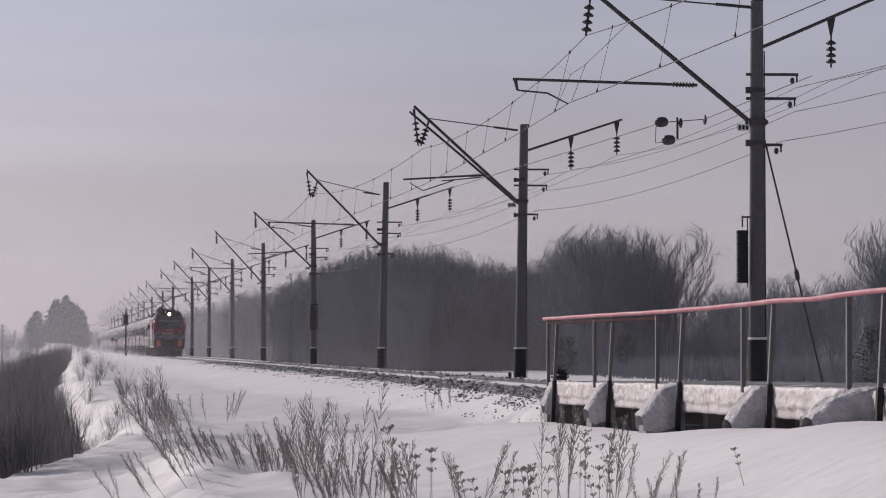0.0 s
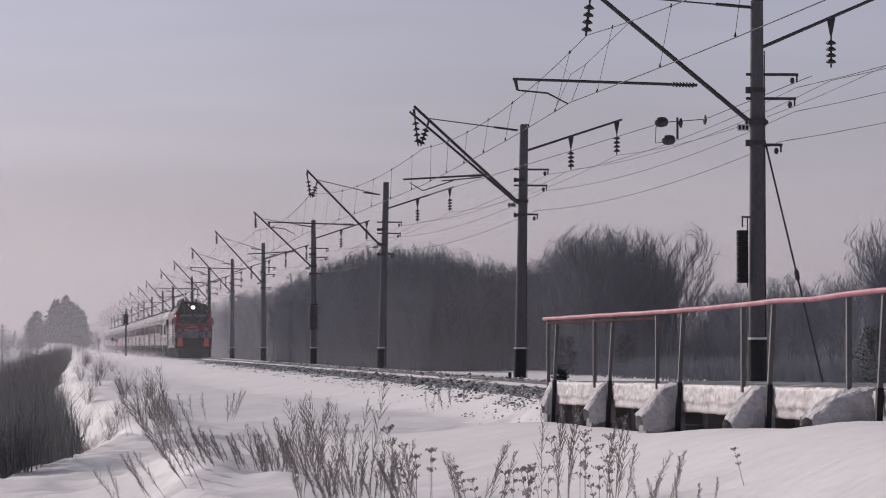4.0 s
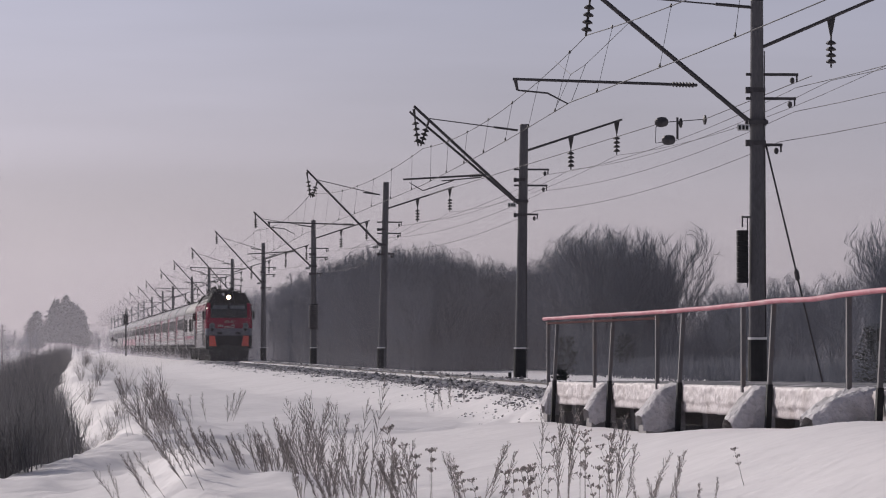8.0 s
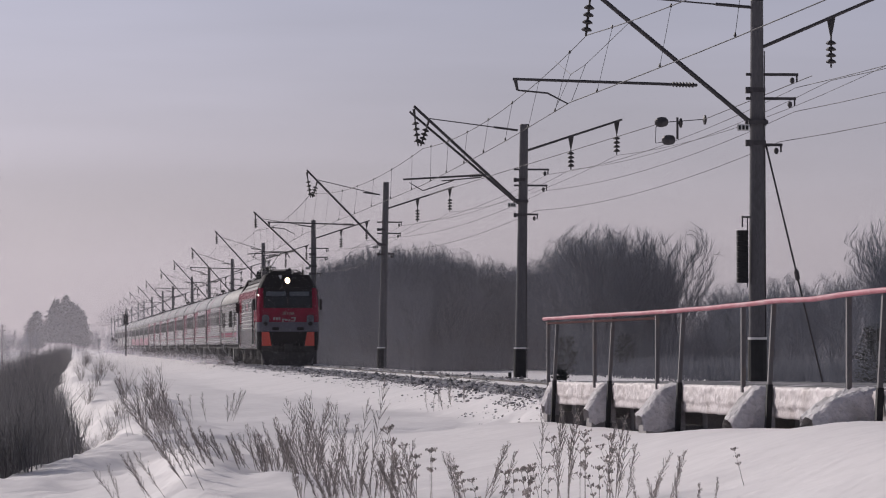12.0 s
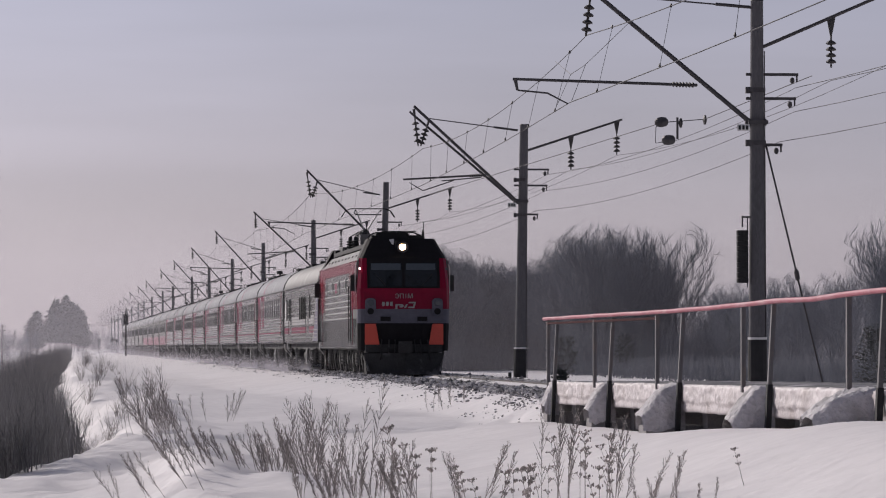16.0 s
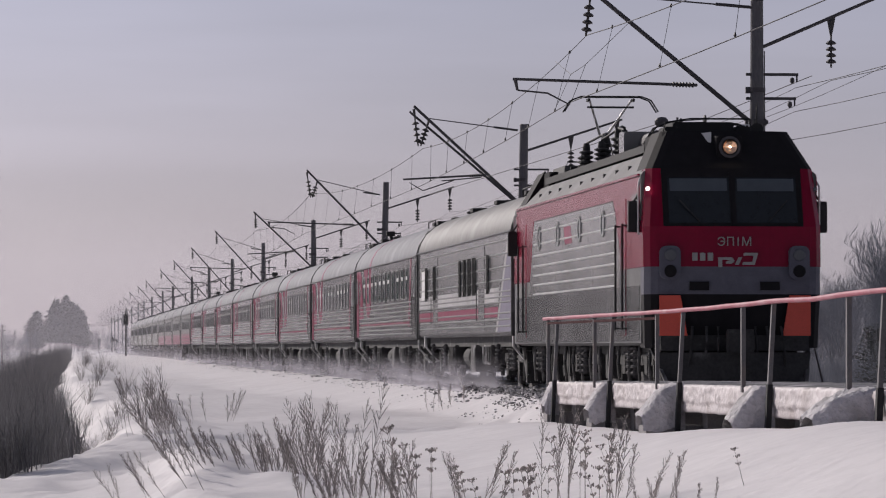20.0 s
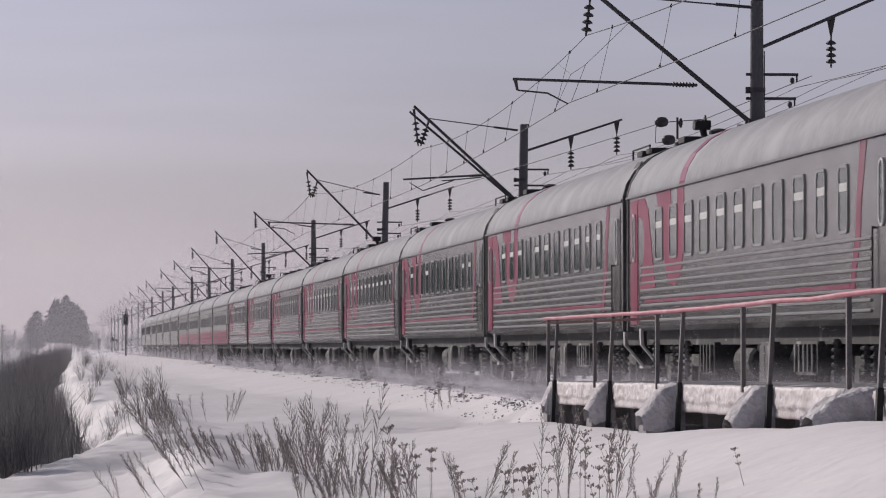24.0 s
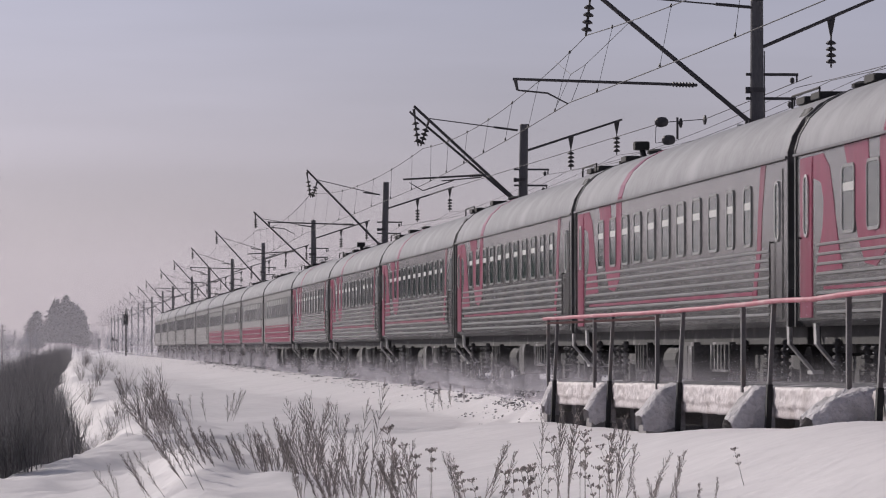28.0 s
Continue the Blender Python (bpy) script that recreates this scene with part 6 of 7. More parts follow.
def plant(kind, x, y, z, scale, turn, label="leafless grey birch in the wood behind the track"):
    t = thing("tree", label, "tree", "bare trees of the wood", pose(x, y, z, 0, 0, turn))
    for me, nm in zip(TREES[kind], ("trunk", "crown")):
        ob = part(nm, me, None, t)
        ob.scale = (scale, scale, scale)
    return t


FAR = []


def plant_far(kind, x, y, z, scale, turn):
    """Remember a tree of the joined far rows."""
    FAR.append((kind, x, y, z, scale, radians(turn)))


def join_far():
    for q, (nm, mat) in enumerate((("far_trunks", "bark"), ("far_crowns", "twig"))):
        vs, fs, base = [], [], 0
        src = [np.array([w.co[:] for w in t[q].vertices]) for t in THIN]
        polys = [[tuple(p.vertices) for p in t[q].polygons] for t in THIN]
        for kind, x, y, z, s, a in FAR:
            c, n = math.cos(a), math.sin(a)
            co = src[kind] * s
            vs.append(np.stack([co[:, 0] * c - co[:, 1] * n + x, co[:, 0] * n + co[:, 1] * c + y, co[:, 2] + z], 1))
            fs.extend([tuple(i + base for i in p) for p in polys[kind]])
            base += len(co)
        ob = new(nm, raw_mesh(nm, np.concatenate(vs).tolist(), fs, M[mat]))
        tagged(ob, "grey leafless trees farther back in the wood", "trees", kind="stuff")


def make_wood():
    rnd = random.Random(11)
    # tree line: x, y, height and number of trees up to the next stop
    line = ((34, 1300, 11.6, 9), (31, 1000, 11.9, 9), (29.3, 700, 12.2, 8), (29, 590, 11.9, 8), (29, 513, 12.3, 7), (29, 464, 12.9, 6), (29.5, 431, 13.2, 6), (30, 403, 13.1, 6),
            (31.3, 391, 12.3, 6), (33.6, 387, 11.5, 7), (37.7, 394, 10.9, 7), (42, 400, 10.7, 5), (45.6, 390, 11.2, 0))
    for row in range(5):
        for (xa, ya, ha, n), (xb, yb, hb, _) in zip(line, line[1:]):
            for i in range(n if row < 3 else n + 1):
                w = (i + rnd.random()) / max(1, n)
                y = ya + (yb - ya) * w + row * 7 + rnd.uniform(-5, 5)
                x = (xa + (xb - xa) * w) * (y / (ya + (yb - ya) * w)) + row * 1.6 + rnd.uniform(-0.8, 0.8)
                sc = (ha + (hb - ha) * w - 0.45) / 10 * rnd.uniform(0.86, 1.0) * (0.80 if row == 0 else 1) * (1 + 0.018 * row)
                if row < 3:
                    plant(rnd.randrange(5), x, y, ground_z(x, y), sc, rnd.uniform(0, 360))
                else:
                    plant_far(rnd.randrange(3), x, y, ground_z(x, y), sc, rnd.uniform(0, 360))
    # grove with broad crowns
    for i in range(40):
        x, y = rnd.uniform(44.8, 54.0), rnd.uniform(350, 385)
        plant(rnd.choice((0, 1, 3)), x, y, ground_z(x, y), 1.37 * rnd.uniform(0.68, 1.0), rnd.uniform(0, 360), label="broad-crowned leafless tree in the grove")
    # thinner trees towards the field
    for i in range(56):
        x = rnd.uniform(53, 72)
        y = x * rnd.uniform(4.95, 6.46)
        plant(rnd.randrange(5), x, y, ground_z(x, y), rnd.uniform(0.5, 0.82), rnd.uniform(0, 360))
    # a farther belt closes the field
    for i in range(64):
        u = (i + rnd.random()) / 64
        y = rnd.uniform(560, 640)
        x = y * (0.128 + 0.075 * u)
        plant_far(rnd.randrange(3), x, y, ground_z(x, y), rnd.uniform(0.75, 1.05) * (1.0 + 0.15 * math.sin(u * 9)), rnd.uniform(0, 360))
    # low woods far off on both sides of the pines
    for i in range(56):
        y = rnd.uniform(1280, 1420) if i < 36 else rnd.uniform(840, 1000)
        x = y * (rnd.uniform(0.009, 0.028) if i < 36 else rnd.uniform(-0.0135, -0.0045))
        plant_far(rnd.randrange(3), x, y, -2.6, rnd.uniform(0.75, 1.1) if i < 36 else rnd.uniform(0.5, 0.8), rnd.uniform(0, 360))
    for x, y, s in ((51, 250, 1.0), (52, 262, 0.9), (50, 245, 0.8), (53.5, 268, 1.05)):
        plant(4, x, y, ground_z(x, y), s, 40 * s)
    # undergrowth: many-stemmed shrubs before and between the trees
    v, f = [], []
    for i in range(15000):
        if i < 7800:
            k = rnd.uniform(1.0, len(line) - 1.01)
            a = int(k)
            x = line[a][0] + (line[a + 1][0] - line[a][0]) * (k - a)
            y = line[a][1] + (line[a + 1][1] - line[a][1]) * (k - a)
            e = rnd.uniform(-6, 34)
            x, y = x * (y + e) / y + rnd.uniform(-1.0, 5.0), y + e
            h = rnd.uniform(2.0, 5.0) if e < 2 else rnd.uniform(3.0, 9.0)
        elif i < 9000:      # under the grove
            y = rnd.uniform(340, 390)
            x = y * rnd.uniform(0.120, 0.165)
            h = rnd.uniform(2.0, 7.0)
        elif i < 10300:
            y = rnd.uniform(470, 600)
            x = y * rnd.uniform(0.125, 0.205)
            h = rnd.uniform(2.0, 6.0)
        else:
            x = rnd.uniform(40, 62)
            y = x * rnd.uniform(4.95, 8.44)
            h = rnd.uniform(0.6, 2.6)
        p = Vector((x, y, ground_z(x, y) - 0.1))
        d = Vector((rnd.gauss(0, 0.2), rnd.gauss(0, 0.2), 1)).normalized()
        q = p + d * h * 0.5
        seg(v, f, p, q, 0.024, 0.016)
        for b in range(11):
            o = p.lerp(q, rnd.uniform(0.1, 1.0))
            dd = (d + Vector((rnd.gauss(0, 0.55), rnd.gauss(0, 0.55), 0))).normalized()
            spike(v, f, o, o + dd * h * rnd.uniform(0.25, 0.5), 0.016)
    tagged(new("undergrowth", raw_mesh("undergrowth", v, f, M["undergrowth"])), "dense leafless undergrowth along the edge of the wood", "undergrowth", kind="stuff")


def make_offview_pines():
    """Low dark pines added out of view, left of the line, to darken reflections in the train."""
    rnd = random.Random(77)
    v, f = [], []
    for i in range(330):
        y = rnd.uniform(330, 430)
        x = -10.5 - 120 * rnd.random() ** 1.3
        h = rnd.uniform(9.5, 13.5)
        z0 = ground_z(x, y)
        seg(v, f, Vector((x, y, z0 - 0.2)), Vector((x, y, z0 + h * 0.95)), 0.13, 0.04)
        for j in range(46):
            u = rnd.random()
            rr = (0.35 + 2.1 * (1 - u)) * math.sqrt(rnd.random())
            a = rnd.uniform(0, 6.28)
            o = Vector((x + rr * math.cos(a), y + rr * math.sin(a), z0 + h * (0.10 + 0.88 * u)))
            seg(v, f, o, o + Vector((rnd.gauss(0, 0.7), rnd.gauss(0, 0.7), rnd.gauss(0.1, 0.5))), 0.42, 0.10)
    tagged(new("pine_wood", raw_mesh("pine_wood", v, f, M["needles"])), "low dark pines added out of view for the train sides to reflect", "pines", kind="stuff")


make_wood()
make_offview_pines()
join_far()


def make_brush():
    """Thicket on the lower ground beside the embankment."""
    rnd = random.Random(21)
    v, f = [], []
    for i in range(17000):
        y = 52.5 + 640 * rnd.random() ** 1.65
        edge = crest_edge(y)
        x = (edge - 1.4 if y > 66 else 0.34 - 0.15 * max(0.0, 56 - y)) - abs(rnd.gauss(0, 2.4))
        zg = ground_z(x, y)
        topz = 0.66 + 0.0024 * y + rnd.gauss(-0.16, 0.26)
        h = max(0.7, (topz - zg) * rnd.uniform(0.5, 1.02))
        p = Vector((x, y, zg - 0.1))
        d = Vector((rnd.gauss(0, 0.09), rnd.gauss(0, 0.09), 1)).normalized()
        r = 0.0055 + 0.0012 * h
        q = p + d * h * 0.6
        seg(v, f, p, q, r, r * 0.7)
        for b in range(8):
            dd = (d + Vector((rnd.gauss(0, 0.34), rnd.gauss(0, 0.34), 0))).normalized()
            o = p.lerp(q, rnd.uniform(0.25, 1))
            spike(v, f, o, o + dd * h * rnd.uniform(0.14, 0.42), r * 0.65)
    tagged(new("thicket", raw_mesh("thicket", v, f, M["brush"])), "dense dark leafless thicket below the embankment", "thicket", kind="stuff")


make_brush()


def bush_mesh(seed, height, stems):
    rnd = random.Random(seed)
    tw = ([], [])
    for i in range(stems):
        a = rnd.uniform(0, 6.28)
        d = Vector((0.35 * math.cos(a), 0.35 * math.sin(a), 1)).normalized()
        grow(rnd, tw, tw, Vector((rnd.gauss(0, 0.08), rnd.gauss(0, 0.08), -0.05)), d, height * rnd.uniform(0.45, 0.75), 0.0085 * height, 1, 0.7, 0.05, 0.0045)
    return raw_mesh("twig_mass", *tw, M["weed"])


def weed_meshes(seed, height, lean, umbel=False):
    """A dry stalk: a feathery plume of short upswept stems, or a flat umbel of seed heads."""
    rnd = random.Random(seed)
    st, hd = ([], []), MB()

    def head(o, s):
        hd.add([tuple(o + Vector(w) * s) for w in ((1, 0, 0), (-0.5, 0.87, 0), (-0.5, -0.87, 0), (0, 0, 1.6), (0, 0, -1.2))],
               [(0, 1, 3), (1, 2, 3), (2, 0, 3), (1, 0, 4), (2, 1, 4), (0, 2, 4)])

    p, d, r = Vector((0, 0, -0.1)), Vector((lean + rnd.gauss(0, 0.08), rnd.gauss(0, 0.08), 1)).normalized(), 0.0043
    n = 12
    for i in range(n):
        d = (d + Vector((rnd.gauss(0, 0.035), rnd.gauss(0, 0.035), 0))).normalized()
        q = p + d * (height + 0.1) / n
        seg(*st, p, q, r, r * 0.93)
        p, r = q, r * 0.93
        if umbel:
            if i in (7, 9, 11):
                for b in range(5 if i < 11 else 7):
                    a = rnd.uniform(0, 6.28)
                    t = p + (d + Vector((math.cos(a), math.sin(a), 0)) * 0.75).normalized() * height * rnd.uniform(0.06, 0.11)
                    seg(*st, p, t, 0.0026, 0.0020)
                    for c in range(3):
                        head(t + Vector((rnd.gauss(0, 0.010), rnd.gauss(0, 0.010), rnd.gauss(0, 0.004))), rnd.uniform(0.0045, 0.008))
        elif i >= 3:
            for b in range(3 if i > 5 else 2):
                a = rnd.uniform(0, 6.28)
                e = (d * 1.5 + Vector((math.cos(a), math.sin(a), 0.1)) * rnd.uniform(0.4, 0.9)).normalized()
                l = height * rnd.uniform(0.12, 0.32) * (1.15 - i / n * 0.7)
                t = p + e * l
                seg(*st, p, t, 0.0028, 0.0017)
                for c in range(4):
                    head(p.lerp(t, rnd.uniform(0.3, 1.05)) + Vector((rnd.gauss(0, 0.006), rnd.gauss(0, 0.006), rnd.gauss(0, 0.008))), rnd.uniform(0.0026, 0.0046))
    return raw_mesh("stalk", *st, M["weed"]), raw_mesh("seed_head", hd.v, hd.f, M["weed"])


def make_weeds():
    rnd = random.Random(31)
    sizes = (0.32, 0.55, 0.85)
    kinds = [[weed_meshes(s, hh, ln) for s, ln in ((1, 0.0), (2, 0.14), (3, -0.34), (4, -0.55), (5, 0.24), (6, -0.18), (7, 0.05), (8, -0.75))] + [weed_meshes(s, hh, ln, True) for s, ln in ((9, 0.0), (10, -0.15))] for hh in sizes]
    # patches: x, y, spread, number, height of the tips, kinds
    patches = (
        (2.50, 46, 0.198, 18, 0.11, (2, 3, 6)),
        (2.87, 45, 0.145, 18, 0.22, (2, 3, 6)),
        (2.82, 44, 0.059, 6, 0.33, (6, 2)),
        (2.04, 46, 0.136, 7, 0.02, (7, 3)),
        (2.23, 45, 0.121, 9, -0.02, (3, 2)),
        (1.75, 45, 0.085, 4, 0.05, (3, 7)),
        (2.55, 37.5, 0.182, 17, 0.03, (2, 3, 6)),
        (2.98, 37.5, 0.141, 17, 0.06, (0, 2, 3, 6)),
        (2.82, 38.5, 0.207, 10, -0.10, (2, 3, 6)),
        (3.01, 40, 0.005, 1, 0.51, (6,)),
        (2.88, 40, 0.022, 3, 0.34, (2, 6)),
        (3.24, 37, 0.080, 7, -0.01, (8, 9, 3)),
        (3.12, 37, 0.025, 2, 0.18, (9,)),
        (3.88, 33, 0.018, 2, 0.34, (0,)),
        (4.03, 33, 0.036, 3, 0.35, (0, 6)),
        (3.98, 32, 0.026, 2, 0.22, (8, 9)),
        (4.12, 32, 0.034, 2, 0.14, (8,)),
        (4.25, 32, 0.034, 3, 0.30, (0, 6)),
        (4.35, 32, 0.043, 3, 0.20, (8, 9)),
        (4.34, 31, 0.033, 3, 0.16, (1, 4)),
        (4.06, 31, 0.092, 3, -0.03, (9, 8)),
        (3.64, 31, 0.063, 3, 0.02, (8, 9, 0)),
        (3.30, 33, 0.053, 3, 0.03, (2, 3)),
        (3.41, 33, 0.044, 3, 0.14, (1, 4)),
        (3.26, 32, 0.060, 4, -0.06, (8, 9)),
        (3.57, 32, 0.026, 3, -0.04, (8,)),
        (4.47, 30, 0.016, 1, 0.09, (0,)),
        (4.49, 30, 0.073, 3, -0.03, (1, 4)),
        (4.69, 30, 0.016, 1, -0.02, (0,)),
        (5.09, 31, 0.021, 1, 0.15, (9, 8)),
        (2.98, 33, 0.027, 1, 0.09, (9,)),
        (4.38, 31, 0.050, 2, -0.07, (2, 1)),
        (1.54, 56, 0.098, 8, 0.59, (2, 3, 7)),
        (1.54, 53, 0.100, 5, 0.38, (7, 3)),
        (1.64, 50, 0.081, 4, 0.35, (3, 7)),
        (2.82, 76, 0.143, 3, 0.05, (0, 5, 2)),
        (3.35, 78, 0.126, 3, 0.13, (1, 4)),
        (1.30, 42, 0.10, 4, 0.02, (7, 3)),
        (1.45, 40, 0.05, 2, 0.50, (3, 7)),
        (1.56, 43, 0.081, 5, 0.12, (3, 7)),
        (1.25, 60, 0.113, 6, 0.39, (2, 0)),
        (0.98, 42, 0.12, 3, -0.10, (7, 3)),
        (0.74, 41, 0.110, 2, -0.25, (7, 3)),
        (8.36, 88, 0.237, 8, 0.19, (0, 5)),
    )
    for x, y, sx, n, tip, ks in patches:
        for i in range(n):
            gx, gy = x + rnd.gauss(0, sx), y + rnd.uniform(-1.0, 1.0)
            zg = ground_z(gx, gy)
            w = thing("dry_weed", "dry brown weed stalk with seed heads standing in the snow", "weed", "dry weeds in the snow", pose(gx, gy, zg, 0, 0, rnd.uniform(-40, 40)))
            sc = max(0.15, (tip - zg) * (rnd.uniform(0.5, 1.05) if n > 6 else rnd.uniform(0.9, 1.08)))
            g = min(range(3), key=lambda k: abs(sizes[k] - sc))
            for me, nm in zip(kinds[g][rnd.choice(ks)], ("stalk", "seed_head")):
                tagged(part(nm, me, None, w), kind="stuff").scale = (sc / sizes[g],) * 3
    bushes = [bush_mesh(40 + i, 1.0, 13) for i in range(4)]
    spots = [(0.55, 62, 0.6), (0.78, 66, 0.75), (0.42, 59, 0.45), (1.0, 72, 0.6), (2.0, 118, 0.9), (2.3, 100, 0.8), (1.4, 135, 0.9), (2.2, 190, 1.5), (2.0, 260, 1.6), (2.6, 320, 1.4), (0.7, 84, 0.6), (1.2, 78, 0.5), (0.9, 106, 0.8), (1.6, 70, 0.6), (1.9, 74, 0.7), (1.75, 66, 0.6), (3.2, 230, 0.8), (1.1, 170, 1.0), (2.6, 112, 0.5), (0.9, 70, 0.5)]
    for x, y, h in spots:
        b = thing("bush", "bare twiggy bush on the snowy embankment edge", "bush", "bushes on the embankment", pose(x, y, ground_z(x, y), 0, 0, rnd.uniform(0, 360)))
        part("twig_mass", rnd.choice(bushes), None, b).scale = (h, h, h)
    # small pines beyond the track
    def small_pine(seed, h):
        q = random.Random(seed)
        tr, nd = ([], []), ([], [])
        seg(*tr, Vector((0, 0, -0.2)), Vector((0, 0, h)), 0.05, 0.01)
        for i in range(int(h * 60)):
            z = q.uniform(0.06, 0.96) * h
            l = 0.36 * h * math.sqrt(max(0.03, 1 - ((z / h - 0.42) / 0.60) ** 2)) * q.uniform(0.7, 1.05)
            a = q.uniform(0, 6.28)
            o = Vector((0, 0, z * 0.8))
            e = Vector((l * math.cos(a), l * math.sin(a), z))
            seg(*tr, o, e, 0.009, 0.004)
            for j in range(12):
                m = o.lerp(e, q.uniform(0.35, 1.0))
                b = q.uniform(0, 6.28)
                seg(*nd, m, m + Vector((0.13 * math.cos(b), 0.13 * math.sin(b), q.uniform(-0.04, 0.12))), 0.018, 0.004)
        return raw_mesh("trunk", *tr, M["bark"]), raw_mesh("needles", *nd, M["needles"])
    for i, (x, y, h) in enumerate(((38.5, 315, 3.2), (43.0, 315, 3.3), (39.8, 201, 3.5), (41.5, 206, 3.1), (16.3, 134.5, 0.8))):
        t = thing("pine_tree", "small rounded dark green pine on the snowy field", "pine", "small pines beyond the track", pose(x, y, ground_z(x, y)))
        for me, nm in zip(small_pine(60 + i, h), ("trunk", "needles")):
            part(nm, me, None, t)
    # far pine group at the bend of the line
    tall = ((-5.9, 12.6), (-5.0, 14.4), (-4.2, 12.8), (-1.0, 14.2), (0.4, 16.4), (1.6, 17.2), (2.6, 18.0), (3.6, 18.2), (4.6, 17.2), (5.6, 17.0), (6.6, 16.0), (7.5, 14.2), (8.2, 11.0))
    for i in range(26):
        x, h = tall[i % 13]
        h *= 0.95
        x, y, h = x + rnd.uniform(-0.5, 0.5), 1180 + rnd.uniform(-50, 50), h * (1.0 if i < 13 else rnd.uniform(0.6, 0.85))
        t = thing("pine_tree", "distant dark pine in a clump at the bend", "pine", "far pines", pose(x, y, -2.5))
        q = random.Random(90 + i)
        tr, nd = ([], []), ([], [])
        seg(*tr, Vector((0, 0, 0)), Vector((0, 0, h * 0.95)), 0.18, 0.05)
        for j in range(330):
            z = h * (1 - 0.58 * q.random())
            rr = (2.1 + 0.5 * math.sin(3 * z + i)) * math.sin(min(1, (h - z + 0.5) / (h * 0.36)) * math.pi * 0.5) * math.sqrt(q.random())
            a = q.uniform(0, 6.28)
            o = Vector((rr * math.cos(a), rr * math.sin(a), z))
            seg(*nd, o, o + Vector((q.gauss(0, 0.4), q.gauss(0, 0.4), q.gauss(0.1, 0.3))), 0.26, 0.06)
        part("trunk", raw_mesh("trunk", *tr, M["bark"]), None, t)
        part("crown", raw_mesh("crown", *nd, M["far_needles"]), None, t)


make_weeds()


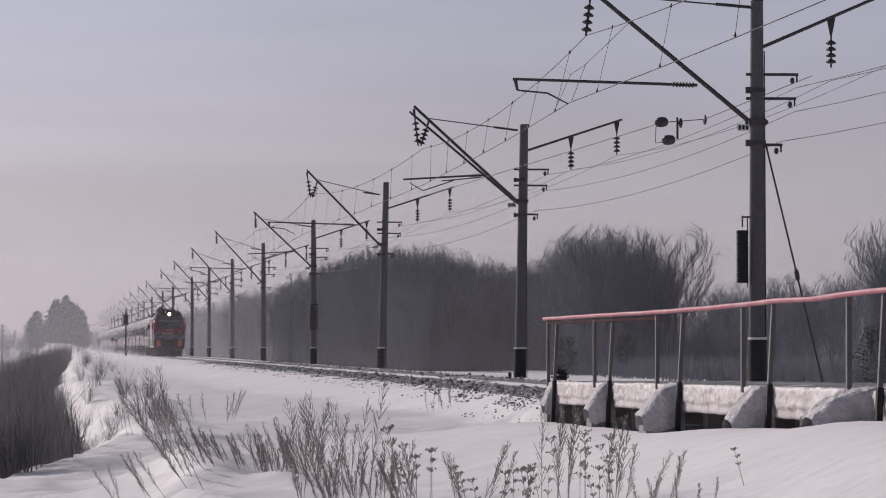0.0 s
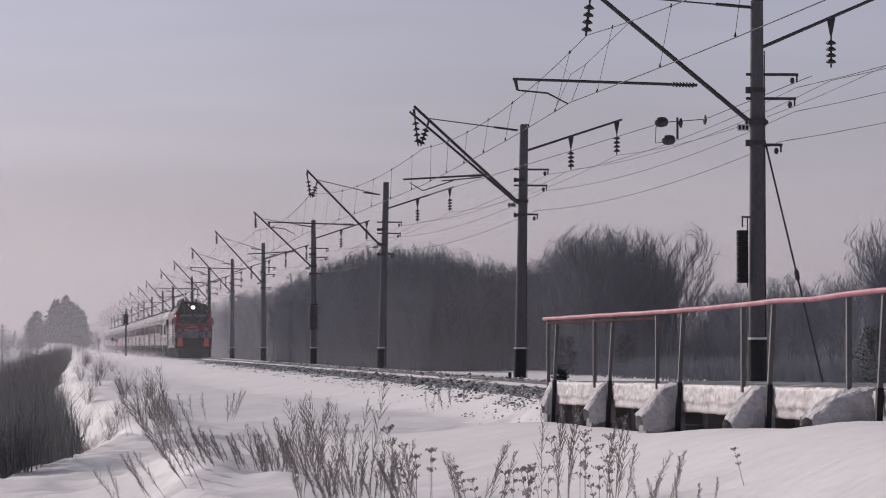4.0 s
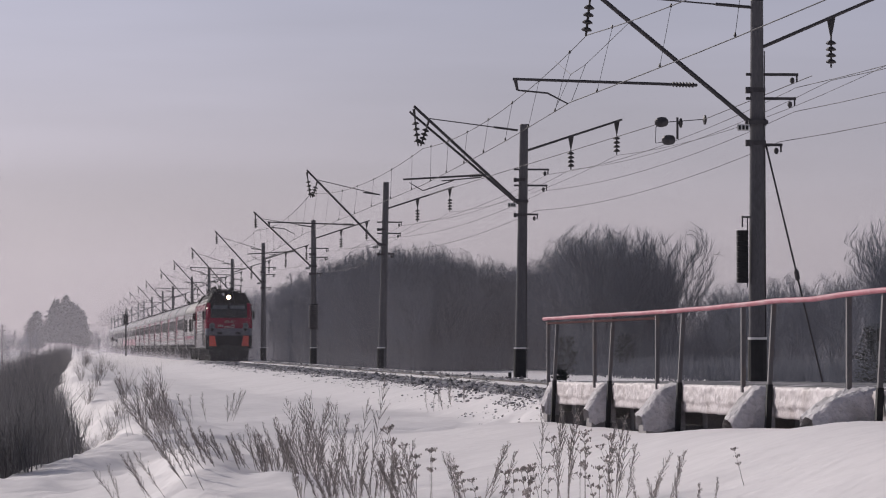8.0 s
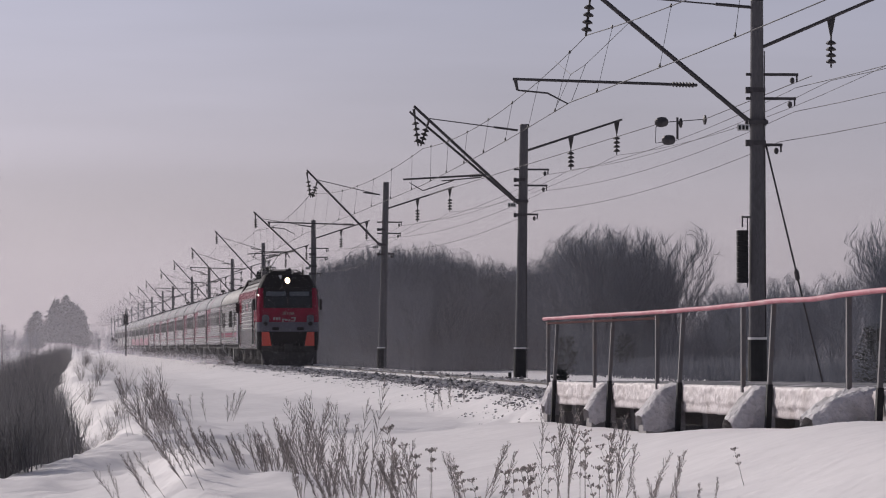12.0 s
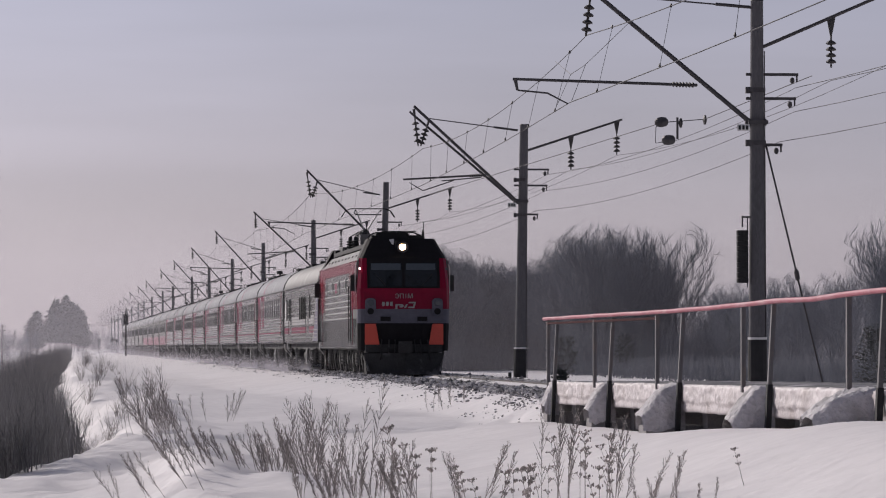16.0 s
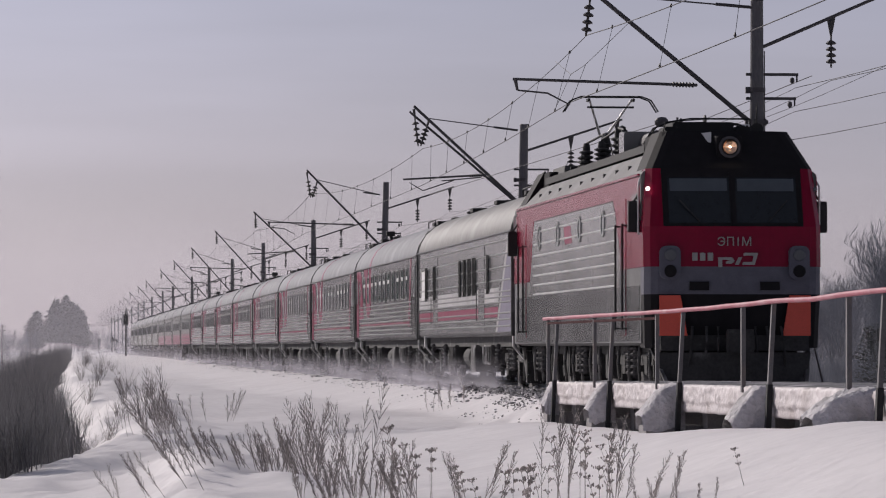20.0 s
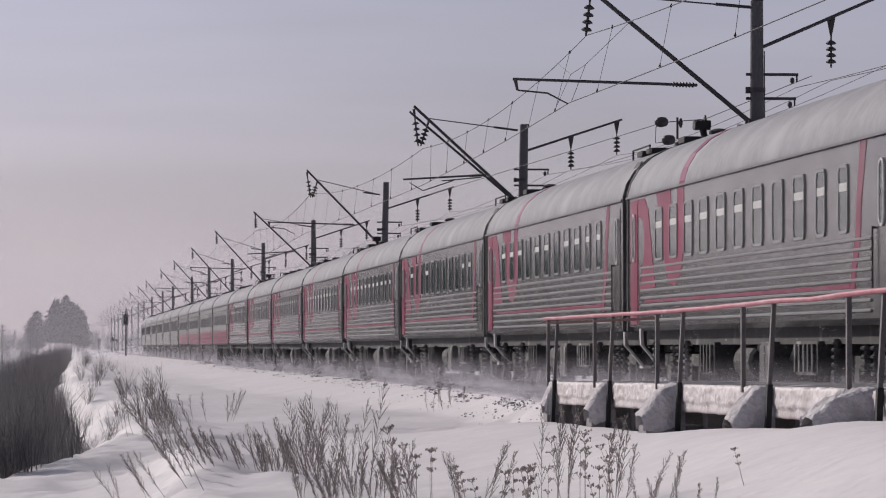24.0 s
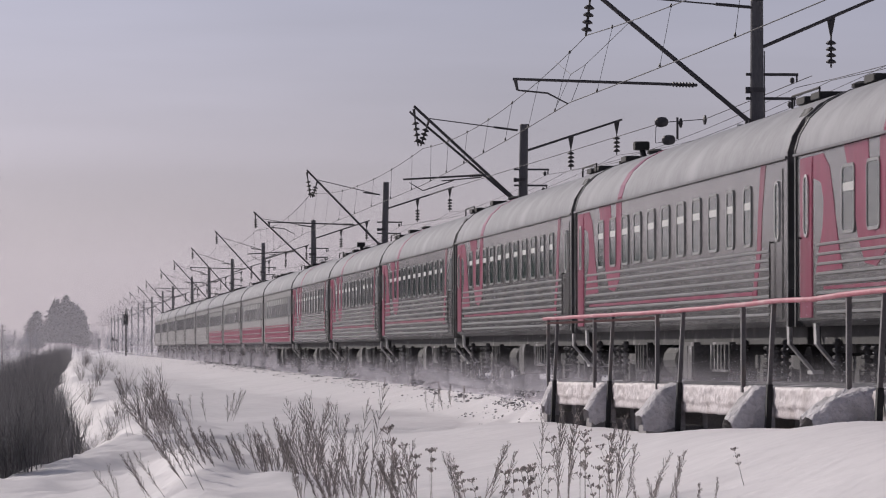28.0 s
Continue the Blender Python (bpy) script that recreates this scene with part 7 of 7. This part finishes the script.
def make_lineside():
    sg = thing("signal_mast", "dark railway signal mast with its head turned away", "signal", m=pose(8.3, 485, -0.3))
    part("mast", MB().tube((0, 0, -0.3), (0, 0, 5.4), 0.10, 0.08, 8), M["pole_black"], sg)
    part("signal_head", MB().box(-0.28, 0.28, -0.12, 0.12, 3.7, 5.0, 0.08), M["pole_black"], sg)
    part("hood", MB().lathe((0, 0.1, 4.6), (0, 1, 0), [(0, 0.14), (0.25, 0.16)], 10).lathe((0, 0.1, 4.1), (0, 1, 0), [(0, 0.14), (0.25, 0.16)], 10), M["pole_black"], sg)
    part("finial", MB().tube((0, 0, 5.4), (0, 0, 5.65), 0.03, n=5), M["pole_black"], sg)
    for x, y, h, dia in ((7.9, 740, 2.3, 0), (9.8, 700, 2.6, 1), (9.5, 640, 2.2, 0)):
        s = thing("track_sign", "small dark trackside sign on a thin post", "sign", "trackside signs", pose(x, y, -0.4))
        part("post", MB().tube((0, 0, -0.2), (0, 0, h), 0.05, n=6), M["pole_black"], s)
        pts = [(0, h - 0.5), (0.42, h), (0, h + 0.5), (-0.42, h)] if dia else [(-0.25, h), (0.25, h), (0.25, h + 0.35), (-0.25, h + 0.35)]
        part("board", MB().face_plate(pts, -0.06, -0.02), M["pole_black"], s)
    for x, y, h in ((-4.45, 825, 9.0), (-10.9, 900, 9.0)):
        s = thing("telegraph_pole", "wooden telegraph pole with two crossarms beyond the thicket", "telegraph pole", "telegraph poles", pose(x, y, -3.2))
        part("pole", MB().tube((0, 0, 0), (0, 0, h), 0.18, 0.13, 8), M["wood_pole"], s)
        for z in (h - 0.6, h - 1.4):
            part("crossarm", MB().box(-0.8, 0.8, -0.08, 0.08, z - 0.07, z + 0.07, 0.02), M["wood_pole"], s)
            for xx in (-0.65, 0.65):
                part("pin_insulator", cached("pin", lambda: MB().lathe((0, 0, 0), (0, 0, 1), [(0, 0.04), (0.12, 0.10), (0.25, 0.10), (0.32, 0.04)], 7), M["insulator"]), None, s).location = (xx, 0, z + 0.07)
    # short post beside the second pole
    ps = thing("marker_post", "short dark marker post beside a pole", "post", m=pose(14.7, 135, -0.9))
    part("post", MB().box(-0.05, 0.05, -0.05, 0.05, -0.3, 1.0, 0.01), M["pole_black"], ps)
    # feeder strain fittings hung on the wires
    st = thing("wire_weights", "oval weights and insulators hung on the feeder wires", "fittings", m=pose(0, 100.0, 0))
    for x, z in ((14.563, 6.327), (14.737, 5.896)):
        part("weight", MB().lathe((x - 0.16, 0, z), (1, 0, 0.05), [(0, 0.05), (0.05, 0.11), (0.16, 0.13), (0.27, 0.11), (0.32, 0.05)], 10), M["galvanised"], st)
    for x, z, r in ((15.031, 6.314, 0.12), (15.619, 6.395, 0.12)):
        part("disc_insulator", MB().lathe((x - 0.05, 0, z), (1, 0, 0), [(0, 0.02), (0.03, r), (0.07, r), (0.10, 0.02)], 10), M["insulator"], st)
    a, b = (14.951, 0, 6.449), (14.951, 0, 5.923)
    part("hanger", MB().tube(a, b, 0.03, n=6), M["galvanised"], st)
    a, b, c = (14.416, 0, 6.206), (14.416, 0, 5.829), (14.737, 0, 6.314)
    part("jumper", wire_mesh([(14.563, 0, 6.422), (14.429, 0, 6.206), (14.416, 0, 5.829), (14.603, 0, 5.856)], 0.012, 5), M["wire"], st)
    part("suspension_wire", wire_mesh([(x, y, z) for x, y, z in ((11.662, 30, 5.667), (14.603, 0, 6.327), (15.606, 0, 6.408), (16.475, -9.65, 6.839))], 0.010, 4), M["wire"], st)


make_lineside()


# ---- motion ----
def front_at(t):
    """Distance of the locomotive's nose along the track at t seconds."""
    return 429.2 - 18.566 * t + 0.03104 * t ** 2 + 0.000211 * t ** 3


def track_sink(d):
    """The slight dip of the track away from the platform."""
    return -0.02 - 0.14 * smoothstep(70, 180, d)


def motions():
    times = [i for i in range(0, 29)]
    for ob, back in TRAIN:
        walk(ob, [(float(t), pose(TRACK_X, front_at(t) + back, track_sink(front_at(t) + back + 10))) for t in times])
    # wheels of the locomotive and the leading carriages roll along the rails
    for ob, back in TRAIN[:4]:
        for ws in [o for o in ob.children if o.name.startswith("wheelset")]:
            r, y = ws.location.z, ws.location.y
            turn = [(t / 20, (front_at(0) - front_at(t / 20)) / r) for t in range(561)]
            walk(ws, [(t, pose(0, y, r, math.degrees(a))) for t, a in turn])


motions()
